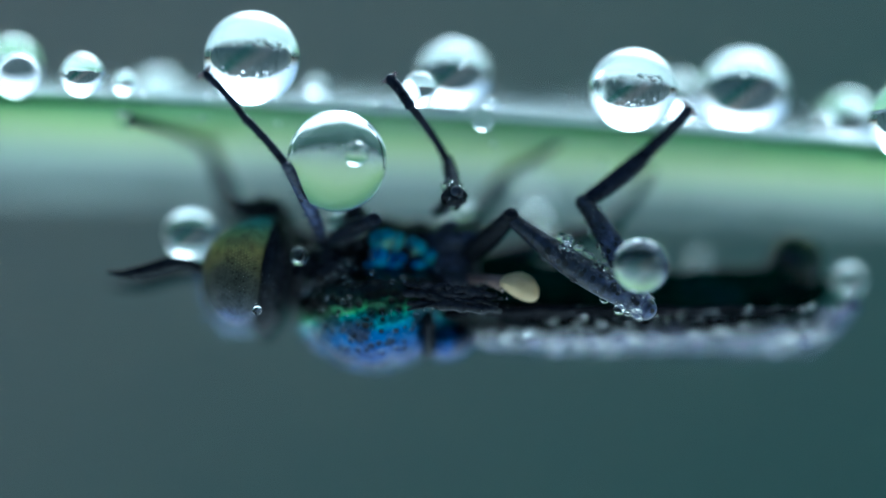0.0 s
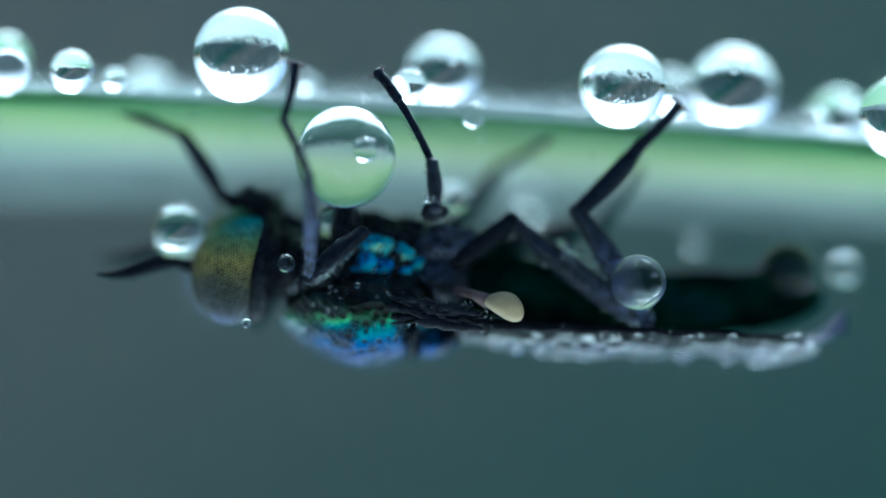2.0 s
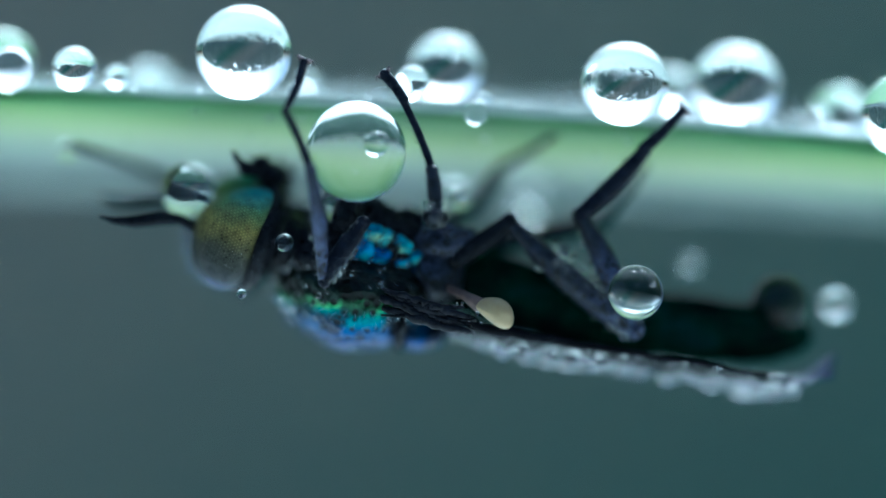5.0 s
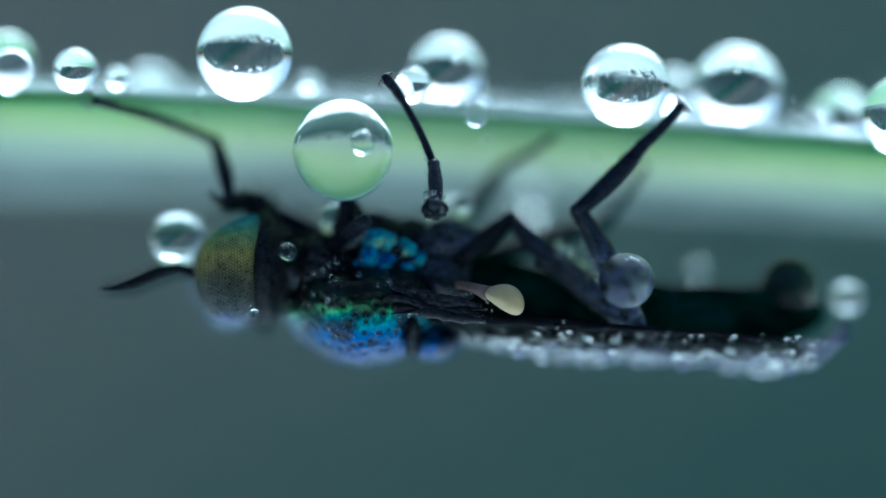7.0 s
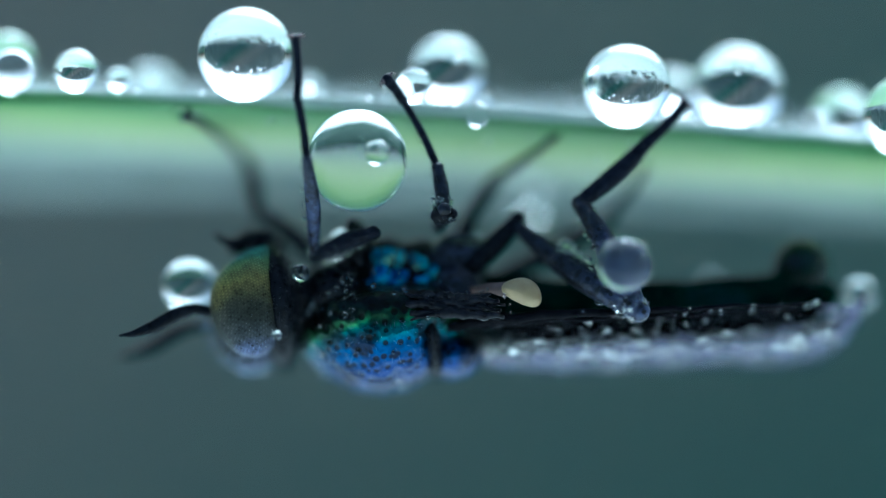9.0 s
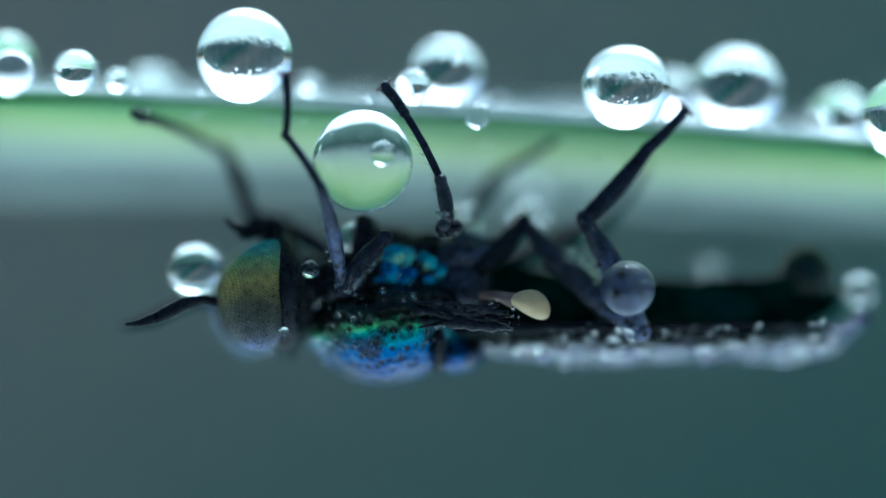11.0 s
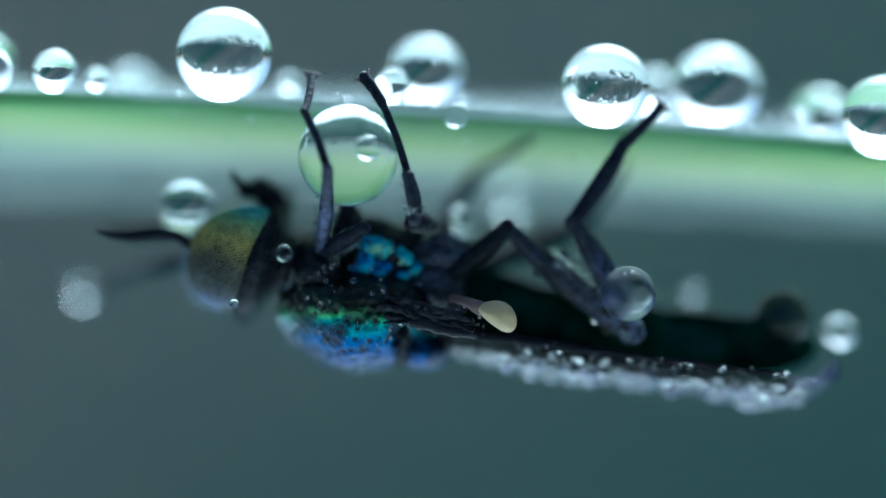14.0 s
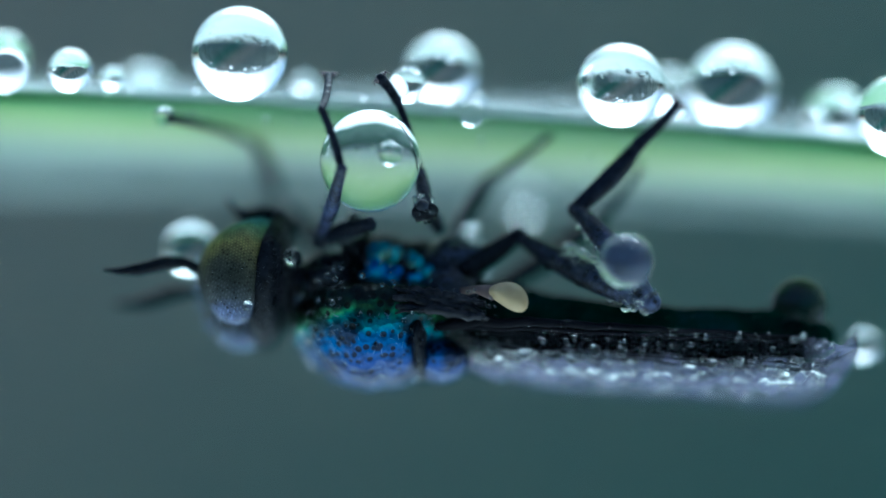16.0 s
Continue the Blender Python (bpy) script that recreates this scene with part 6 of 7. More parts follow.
    walk(far_front_tibia, [
        (0, limb((-1.766, 1.068, 1.158), (-1.995, 1.130, 2.025))),
        (0.5, limb((-1.547, 0.230, 1.329), (-1.508, 0.966, 1.841))),
        (1, limb((-1.513, 0.650, 1.439), (-1.382, 1.400, 1.910))),
        (1.2667, limb((-1.713, 0.906, 1.059), (-1.771, 1.788, 1.206))),
        (1.3333, limb((-1.747, 0.938, 0.948), (-1.851, 1.826, 1.006))),
        (1.4, limb((-1.771, 0.966, 0.833), (-1.922, 1.849, 0.802))),
        (1.5, limb((-1.792, 1.009, 0.596), (-2.028, 1.848, 0.389))),
        (1.6, limb((-1.833, 0.887, 0.695), (-2.218, 1.691, 0.785))),
        (1.7333, limb((-1.851, 0.400, 0.880), (-2.330, 1.057, 1.253))),
        (2, limb((-1.852, 0.294, 1.087), (-2.319, 0.413, 1.840))),
        (2.2667, limb((-1.819, 0.286, 1.192), (-2.069, 0.846, 1.842))),
        (2.5, limb((-1.765, 0.327, 1.273), (-1.720, 1.152, 1.617))),
        (2.6, limb((-1.780, 0.957, 0.815), (-2.093, 1.784, 0.959))),
        (2.7333, limb((-1.793, 1.015, 0.463), (-2.397, 1.671, 0.373))),
        (2.9667, limb((-1.325, 1.011, -0.486), (-1.929, 0.974, -1.147))),
        (3, limb((-1.578, 1.011, -0.212), (-2.348, 0.974, -0.668))),
        (3.0333, limb((-1.739, 1.011, 0.124), (-2.609, 0.974, -0.087))),
        (3.5, limb((-1.523, 0.990, -0.303), (-2.160, 0.928, -0.929))),
        (3.7333, limb((-1.836, 0.772, 0.136), (-2.722, 0.817, 0.007))),
        (4, limb((-1.941, 0.519, 0.729), (-2.721, 0.651, 1.150))),
        (5.2667, limb((-1.823, 0.948, 0.459), (-2.339, 1.670, 0.328))),
        (5.8667, limb((-1.709, 1.154, 0.372), (-1.881, 1.939, -0.024))),
        (6.5, limb((-1.556, 1.336, 0.288), (-1.345, 1.998, -0.278))),
        (6.6, limb((-1.718, 1.150, 0.497), (-1.595, 2.000, 0.242))),
        (6.6667, limb((-1.775, 1.042, 0.602), (-1.706, 1.932, 0.523))),
        (6.7333, limb((-1.817, 0.925, 0.706), (-1.804, 1.815, 0.806))),
        (7, limb((-1.794, -0.247, 1.076), (-1.987, 0.279, 1.772))),
        (7.2667, limb((-1.707, -0.011, 1.232), (-1.430, 0.159, 2.064))),
        (7.5, limb((-1.583, 0.293, 1.418), (-0.960, 0.030, 2.006))),
        (7.7333, limb((-1.648, 0.280, 1.338), (-1.398, 0.410, 2.188))),
        (8, limb((-1.687, 0.764, 1.324), (-1.924, 1.226, 2.056))),
        (8.5, limb((-1.598, 0.653, 1.391), (-2.274, 0.904, 1.928))),
        (9, limb((-1.483, 0.423, 1.555), (-1.547, 0.870, 2.330))),
        (11.5, limb((-1.850, 0.691, 0.943), (-2.249, 0.950, 1.705))),
        (11.7333, limb((-1.917, 0.628, 0.521), (-2.769, 0.901, 0.569))),
        (11.9667, limb((-1.754, 0.741, -0.102), (-2.187, 0.786, -0.886))),
        (12, limb((-1.833, 0.741, 0.096), (-2.383, 0.786, -0.611))),
        (12.0333, limb((-1.880, 0.741, 0.304), (-2.533, 0.786, -0.308))),
        (12.2667, limb((-1.889, 0.624, 0.778), (-2.656, 0.216, 0.562))),
        (12.5, limb((-1.611, 0.452, 1.391), (-2.125, -0.158, 1.798))),
        (12.6, limb((-1.872, 0.457, 0.910), (-2.485, -0.196, 0.909))),
        (12.7333, limb((-1.929, 0.452, 0.366), (-2.506, -0.098, -0.043))),
        (12.8667, limb((-1.730, 1.038, -0.186), (-2.144, 0.712, -0.915))),
        (13, limb((-1.355, 1.618, -0.650), (-1.512, 1.589, -1.541))),
        (13.5, limb((-1.366, 1.531, -1.006), (-1.646, 1.564, -1.866))),
        (13.7333, limb((-1.718, 1.256, -0.337), (-2.344, 1.272, -0.984))),
        (14, limb((-1.837, 0.893, 0.343), (-2.678, 0.887, 0.035))),
        (14.2667, limb((-1.850, 0.683, 0.885), (-2.600, 1.076, 1.178))),
        (14.5, limb((-1.629, 0.086, 1.321), (-1.792, 0.621, 2.020))),
        (14.7333, limb((-1.518, 0.655, 1.479), (-1.719, 0.437, 2.325))),
        (15, limb((-1.368, 1.573, 1.662), (-1.458, 0.762, 2.036))),
        (15.5, limb((-1.478, 1.532, 1.646), (-1.621, 0.732, 2.028))),
        (16, limb((-1.449, 1.067, 1.839), (-1.612, 0.275, 2.231))),
    ])
    walk(far_front_tarsus, [
        (0, limb((-1.995, 1.130, 2.025), (-3.015, -0.182, 2.291))),
        (0.5, limb((-1.508, 0.966, 1.841), (-2.522, -0.158, 2.564))),
        (1, limb((-1.382, 1.400, 1.910), (-2.303, 0.215, 2.663))),
        (1.2667, limb((-1.771, 1.788, 1.206), (-2.459, 0.334, 1.690))),
        (1.3333, limb((-1.851, 1.826, 1.006), (-2.473, 0.320, 1.417))),
        (1.4, limb((-1.922, 1.849, 0.802), (-2.473, 0.298, 1.137))),
        (1.5, limb((-2.028, 1.848, 0.389), (-2.433, 0.228, 0.570))),
        (1.6, limb((-2.218, 1.691, 0.785), (-3.111, 0.313, 1.139))),
        (1.7333, limb((-2.330, 1.057, 1.253), (-3.603, 0.080, 1.737))),
        (2, limb((-2.319, 0.413, 1.840), (-3.894, 0.517, 2.410))),
        (2.2667, limb((-2.069, 0.846, 1.842), (-3.570, 0.747, 2.577))),
        (2.5, limb((-1.720, 1.152, 1.617), (-3.110, 0.853, 2.499))),
        (2.6, limb((-2.093, 1.784, 0.959), (-3.733, 1.720, 1.318))),
        (2.7333, limb((-2.397, 1.671, 0.373), (-4.054, 1.848, 0.156))),
        (2.9667, limb((-1.929, 0.974, -1.147), (-2.563, 1.531, -2.600))),
        (3, limb((-2.348, 0.974, -0.668), (-3.380, 1.531, -1.872))),
        (3.0333, limb((-2.609, 0.974, -0.087), (-3.948, 1.531, -0.937))),
        (3.5, limb((-2.160, 0.928, -0.929), (-2.887, 1.527, -2.321))),
        (3.7333, limb((-2.722, 0.817, 0.007), (-4.247, 1.119, -0.630))),
        (4, limb((-2.721, 0.651, 1.150), (-4.345, 0.518, 1.561))),
        (5.2667, limb((-2.339, 1.670, 0.328), (-3.592, 0.680, 0.851))),
        (5.8667, limb((-1.881, 1.939, -0.024), (-2.789, 0.624, 0.493))),
        (6.5, limb((-1.345, 1.998, -0.278), (-1.835, 0.462, 0.193))),
        (6.6, limb((-1.595, 2.000, 0.242), (-2.392, 0.611, 0.749))),
        (6.6667, limb((-1.706, 1.932, 0.523), (-2.644, 0.638, 1.041))),
        (6.7333, limb((-1.804, 1.815, 0.806), (-2.874, 0.630, 1.329))),
        (7, limb((-1.987, 0.279, 1.772), (-3.453, -0.361, 2.257))),
        (7.2667, limb((-1.430, 0.159, 2.064), (-2.821, -0.636, 2.558))),
        (7.5, limb((-0.960, 0.030, 2.006), (-2.261, -0.910, 2.503))),
        (7.7333, limb((-1.398, 0.410, 2.188), (-2.545, -0.707, 2.696))),
        (8, limb((-1.924, 1.226, 2.056), (-2.898, -0.047, 2.567))),
        (8.5, limb((-2.274, 0.904, 1.928), (-2.634, -0.723, 2.141))),
        (9, limb((-1.547, 0.870, 2.330), (-2.241, -0.636, 2.600))),
        (11.5, limb((-2.249, 0.950, 1.705), (-3.537, 0.052, 2.308))),
        (11.7333, limb((-2.769, 0.901, 0.569), (-4.159, 0.284, -0.144))),
        (11.9667, limb((-2.187, 0.786, -0.886), (-2.532, 0.846, -2.529))),
        (12, limb((-2.383, 0.786, -0.611), (-2.981, 0.846, -2.179))),
        (12.0333, limb((-2.533, 0.786, -0.308), (-3.369, 0.846, -1.764))),
        (12.2667, limb((-2.656, 0.216, 0.562), (-3.760, -0.684, -0.329))),
        (12.5, limb((-2.125, -0.158, 1.798), (-3.094, -1.497, 2.101))),
        (12.6, limb((-2.485, -0.196, 0.909), (-3.631, -1.191, 0.187))),
        (12.7333, limb((-2.506, -0.098, -0.043), (-3.340, -0.325, -1.483))),
        (12.8667, limb((-2.144, 0.712, -0.915), (-2.315, 1.350, -2.469))),
        (13, limb((-1.512, 1.589, -1.541), (-0.938, 2.818, -2.543))),
        (13.5, limb((-1.646, 1.564, -1.866), (-0.932, 2.798, -2.765))),
        (13.7333, limb((-2.344, 1.272, -0.984), (-2.467, 2.770, -1.737))),
        (14, limb((-2.678, 0.887, 0.035), (-3.596, 2.237, -0.363))),
        (14.2667, limb((-2.600, 1.076, 1.178), (-4.261, 1.176, 0.945))),
        (14.5, limb((-1.792, 0.621, 2.020), (-2.932, -0.606, 2.127))),
        (14.7333, limb((-1.719, 0.437, 2.325), (-2.866, -0.779, 2.493))),
        (15, limb((-1.458, 0.762, 2.036), (-2.617, -0.441, 2.265))),
        (15.5, limb((-1.621, 0.732, 2.028), (-2.683, -0.569, 2.173))),
        (16, limb((-1.612, 0.275, 2.231), (-2.600, -1.089, 2.149))),
    ])
    walk(foot_dewdrop, [
        (0, at_mm(-4.063, 1.098, 1.671)),
        (0.5, at_mm(-3.648, 1.370, 1.779)),
        (1, at_mm(-3.464, 1.346, 1.737)),
        (1.2667, at_mm(-3.424, 1.304, 1.039)),
        (1.3333, at_mm(-3.396, 1.280, 0.838)),
        (1.4, at_mm(-3.361, 1.261, 0.631)),
        (1.5, at_mm(-3.269, 1.242, 0.167)),
        (1.6, at_mm(-4.020, 1.245, 0.711)),
        (1.7333, at_mm(-4.565, 0.937, 1.223)),
        (2, at_mm(-4.895, 1.306, 1.927)),
        (2.2667, at_mm(-4.588, 1.433, 2.004)),
        (2.5, at_mm(-4.132, 1.508, 1.852)),
        (2.6, at_mm(-4.807, 2.460, 0.902)),
        (2.7333, at_mm(-5.102, 2.746, -0.089)),
        (2.9667, at_mm(-3.680, 3.041, -2.604)),
        (3, at_mm(-4.481, 2.877, -1.836)),
        (3.0333, at_mm(-5.017, 2.691, -0.869)),
        (3.5, at_mm(-4.182, 2.936, -2.107)),
        (3.7333, at_mm(-5.361, 2.226, -0.201)),
        (4, at_mm(-5.193, 1.142, 1.857)),
        (5.2667, at_mm(-4.524, 1.596, 0.959)),
        (5.8667, at_mm(-3.725, 1.637, 0.420)),
        (6.5, at_mm(-2.751, 1.526, -0.051)),
        (6.6, at_mm(-3.306, 1.658, 0.503)),
        (6.6667, at_mm(-3.562, 1.683, 0.779)),
        (6.7333, at_mm(-3.797, 1.680, 1.048)),
        (7, at_mm(-4.416, 0.754, 1.869)),
        (7.2667, at_mm(-3.814, 0.599, 2.001)),
        (7.5, at_mm(-3.270, 0.435, 1.866)),
        (7.7333, at_mm(-3.561, 0.622, 1.961)),
        (8, at_mm(-3.920, 1.205, 1.646)),
        (8.5, at_mm(-3.630, 0.944, 1.286)),
        (9, at_mm(-3.260, 0.935, 1.708)),
        (11.5, at_mm(-4.270, 0.946, 1.697)),
        (11.7333, at_mm(-4.819, 1.165, -0.672)),
        (11.9667, at_mm(-3.255, 1.847, -2.978)),
        (12, at_mm(-3.704, 1.821, -2.606)),
        (12.0333, at_mm(-4.089, 1.800, -2.168)),
        (12.2667, at_mm(-4.296, 0.090, -0.803)),
        (12.5, at_mm(-3.517, -0.820, 1.571)),
        (12.6, at_mm(-4.106, -0.483, -0.326)),
        (12.7333, at_mm(-3.970, 0.560, -1.902)),
        (12.8667, at_mm(-3.166, 2.468, -2.745)),
        (13, at_mm(-1.925, 4.127, -2.681)),
        (13.5, at_mm(-1.670, 4.756, -2.080)),
        (13.7333, at_mm(-3.234, 4.322, -1.473)),
        (14, at_mm(-4.359, 3.499, -0.547)),
        (14.2667, at_mm(-4.980, 2.396, 0.503)),
        (14.5, at_mm(-3.590, 0.726, 1.623)),
        (14.7333, at_mm(-3.568, 0.582, 1.957)),
        (15, at_mm(-3.378, 0.880, 1.639)),
        (15.5, at_mm(-3.396, 0.796, 1.636)),
        (16, at_mm(-3.414, 0.807, 1.648)),
    ])
    walk(far_middle_femur, [
        (0, limb((0.778, 0.500, 0.481), (1.349, 0.772, 0.980))),
        (0.5, limb((0.778, 0.500, 0.481), (1.287, 0.391, 1.095))),
        (1, limb((0.778, 0.500, 0.481), (1.298, 0.861, 0.979))),
        (1.5, limb((0.778, 0.500, 0.481), (1.255, 1.136, 0.604))),
        (2, limb((0.778, 0.500, 0.481), (1.297, 1.033, 0.789))),
        (2.5, limb((0.778, 0.500, 0.481), (1.326, 0.922, 0.894))),
        (3, limb((0.778, 0.500, 0.481), (1.297, 1.023, 0.805))),
        (3.5, limb((0.778, 0.500, 0.481), (1.258, 0.976, 0.918))),
        (4, limb((0.778, 0.500, 0.481), (1.327, 1.047, 0.698))),
        (6.5, limb((0.778, 0.500, 0.481), (1.258, 0.961, 0.934))),
        (7, limb((0.778, 0.500, 0.481), (1.272, 0.882, 0.989))),
        (7.5, limb((0.778, 0.500, 0.481), (1.241, 0.572, 1.136))),
        (8, limb((0.778, 0.500, 0.481), (1.232, 0.468, 1.146))),
        (8.5, limb((0.778, 0.500, 0.481), (1.164, 0.358, 1.173))),
        (9, limb((0.778, 0.500, 0.481), (1.168, 0.335, 1.166))),
        (11.5, limb((0.778, 0.500, 0.481), (1.075, 0.958, 1.073))),
        (12, limb((0.778, 0.500, 0.481), (0.958, 0.989, 1.095))),
        (12.5, limb((0.778, 0.500, 0.481), (1.108, 1.008, 1.012))),
        (13, limb((0.778, 0.500, 0.481), (1.094, 1.121, 0.884))),
        (13.5, limb((0.778, 0.500, 0.481), (1.055, 1.252, 0.559))),
        (14, limb((0.778, 0.500, 0.481), (0.995, 0.956, 1.108))),
        (14.5, limb((0.778, 0.500, 0.481), (0.972, 0.469, 1.262))),
        (15, limb((0.778, 0.500, 0.481), (1.052, 0.400, 1.232))),
        (15.5, limb((0.778, 0.500, 0.481), (1.025, 0.387, 1.239))),
        (16, limb((0.778, 0.500, 0.481), (1.001, 0.289, 1.226))),
    ])
    walk(far_middle_tibia, [
        (0, limb((1.349, 0.772, 0.980), (1.712, 0.768, 1.406))),
        (0.5, limb((1.287, 0.391, 1.095), (1.670, 0.337, 1.500))),
        (1, limb((1.298, 0.861, 0.979), (1.700, 0.901, 1.367))),
        (1.5, limb((1.255, 1.136, 0.604), (1.590, 1.271, 1.033))),
        (2, limb((1.297, 1.033, 0.789), (1.628, 1.163, 1.222))),
        (2.5, limb((1.326, 0.922, 0.894), (1.686, 1.002, 1.316))),
        (3, limb((1.297, 1.023, 0.805), (1.598, 1.151, 1.259))),
        (3.5, limb((1.258, 0.976, 0.918), (1.530, 1.097, 1.392))),
        (4, limb((1.327, 1.047, 0.698), (1.583, 1.217, 1.166))),
        (6.5, limb((1.258, 0.961, 0.934), (1.566, 1.053, 1.392))),
        (7, limb((1.272, 0.882, 0.989), (1.601, 0.940, 1.439))),
        (7.5, limb((1.241, 0.572, 1.136), (1.608, 0.550, 1.558))),
        (8, limb((1.232, 0.468, 1.146), (1.611, 0.423, 1.555))),
        (8.5, limb((1.164, 0.358, 1.173), (1.538, 0.271, 1.581))),
        (9, limb((1.168, 0.335, 1.166), (1.536, 0.232, 1.576))),
        (11.5, limb((1.075, 0.958, 1.073), (1.440, 1.000, 1.496))),
        (12, limb((0.958, 0.989, 1.095), (1.297, 1.028, 1.539))),
        (12.5, limb((1.108, 1.008, 1.012), (1.467, 1.042, 1.440))),
        (13, limb((1.094, 1.121, 0.884), (1.410, 1.190, 1.341))),
        (13.5, limb((1.055, 1.252, 0.559), (1.342, 1.456, 0.994))),
        (14, limb((0.995, 0.956, 1.108), (1.309, 1.031, 1.566))),
        (14.5, limb((0.972, 0.469, 1.262), (1.298, 0.456, 1.718))),
        (15, limb((1.052, 0.400, 1.232), (1.394, 0.373, 1.674))),
        (15.5, limb((1.025, 0.387, 1.239), (1.355, 0.345, 1.690))),
        (16, limb((1.001, 0.289, 1.226), (1.304, 0.169, 1.681))),
    ])
    walk(far_middle_tarsus, [
        (0, limb((1.712, 0.768, 1.406), (2.442, 0.089, 1.735))),
        (0.5, limb((1.670, 0.337, 1.500), (2.461, -0.285, 1.800))),
        (1, limb((1.700, 0.901, 1.367), (2.476, 0.262, 1.669))),
        (1.5, limb((1.590, 1.271, 1.033), (2.342, 0.703, 1.497))),
        (2, limb((1.628, 1.163, 1.222), (2.358, 0.598, 1.722))),
        (2.5, limb((1.686, 1.002, 1.316), (2.394, 0.374, 1.771))),
        (3, limb((1.598, 1.151, 1.259), (2.275, 0.576, 1.819))),
        (3.5, limb((1.530, 1.097, 1.392), (2.172, 0.529, 1.998))),
        (4, limb((1.583, 1.217, 1.166), (2.234, 0.705, 1.812))),
        (6.5, limb((1.566, 1.053, 1.392), (2.280, 0.464, 1.889))),
        (7, limb((1.601, 0.940, 1.439), (2.332, 0.325, 1.875))),
        (7.5, limb((1.608, 0.550, 1.558), (2.367, -0.097, 1.887))),
        (8, limb((1.611, 0.423, 1.555), (2.364, -0.246, 1.852))),
        (8.5, limb((1.538, 0.271, 1.581), (2.341, -0.337, 1.878))),
        (9, limb((1.536, 0.232, 1.576), (2.371, -0.309, 1.912))),
        (11.5, limb((1.440, 1.000, 1.496), (2.137, 0.329, 1.905))),
        (12, limb((1.297, 1.028, 1.539), (1.961, 0.350, 1.989))),
        (12.5, limb((1.467, 1.042, 1.440), (2.110, 0.332, 1.872))),
        (13, limb((1.410, 1.190, 1.341), (2.054, 0.520, 1.831))),
        (13.5, limb((1.342, 1.456, 0.994), (2.050, 0.991, 1.615))),
        (14, limb((1.309, 1.031, 1.566), (2.005, 0.423, 2.064))),
        (14.5, limb((1.298, 0.456, 1.718), (2.038, -0.162, 2.132))),
        (15, limb((1.394, 0.373, 1.674), (2.140, -0.263, 2.051))),
        (15.5, limb((1.355, 0.345, 1.690), (2.101, -0.282, 2.081))),
        (16, limb((1.304, 0.169, 1.681), (2.143, -0.262, 2.142))),
    ])
    walk(far_hind_tibia, [
        (0, limb((1.347, 0.500, 0.318), (2.937, 0.778, 0.634))),
        (0.5, limb((1.347, 0.500, 0.318), (2.904, 0.763, 0.778))),
        (1, limb((1.347, 0.500, 0.318), (2.883, 1.061, 0.495))),
        (1.5, limb((1.347, 0.500, 0.318), (2.849, 1.166, 0.255))),
        (2, limb((1.347, 0.500, 0.318), (2.892, 1.029, 0.508))),
        (2.5, limb((1.347, 0.500, 0.318), (2.924, 0.901, 0.553))),
        (3, limb((1.347, 0.500, 0.318), (2.898, 0.941, 0.644))),
        (3.5, limb((1.347, 0.500, 0.318), (2.854, 0.836, 0.884))),
        (4, limb((1.347, 0.500, 0.318), (2.907, 0.872, 0.683))),
        (6.5, limb((1.347, 0.500, 0.318), (2.864, 0.962, 0.756))),
        (7, limb((1.347, 0.500, 0.318), (2.876, 0.920, 0.754))),
        (7.5, limb((1.347, 0.500, 0.318), (2.864, 0.854, 0.845))),
        (8, limb((1.347, 0.500, 0.318), (2.872, 0.837, 0.833))),
        (8.5, limb((1.347, 0.500, 0.318), (2.813, 0.906, 0.943))),
        (9, limb((1.347, 0.500, 0.318), (2.833, 0.778, 0.965))),
        (11.5, limb((1.347, 0.500, 0.318), (2.759, 1.206, 0.780))),
        (12, limb((1.347, 0.500, 0.318), (2.671, 1.258, 0.932))),
        (12.5, limb((1.347, 0.500, 0.318), (2.805, 1.135, 0.737))),
        (13, limb((1.347, 0.500, 0.318), (2.776, 1.208, 0.721))),
        (13.5, limb((1.347, 0.500, 0.318), (2.715, 1.412, 0.375))),
        (14, limb((1.347, 0.500, 0.318), (2.663, 1.227, 0.984))),
        (14.5, limb((1.347, 0.500, 0.318), (2.635, 1.049, 1.180))),
        (15, limb((1.347, 0.500, 0.318), (2.717, 0.978, 1.093))),
        (15.5, limb((1.347, 0.500, 0.318), (2.690, 0.949, 1.155))),
        (16, limb((1.347, 0.500, 0.318), (2.648, 0.752, 1.292))),
    ])
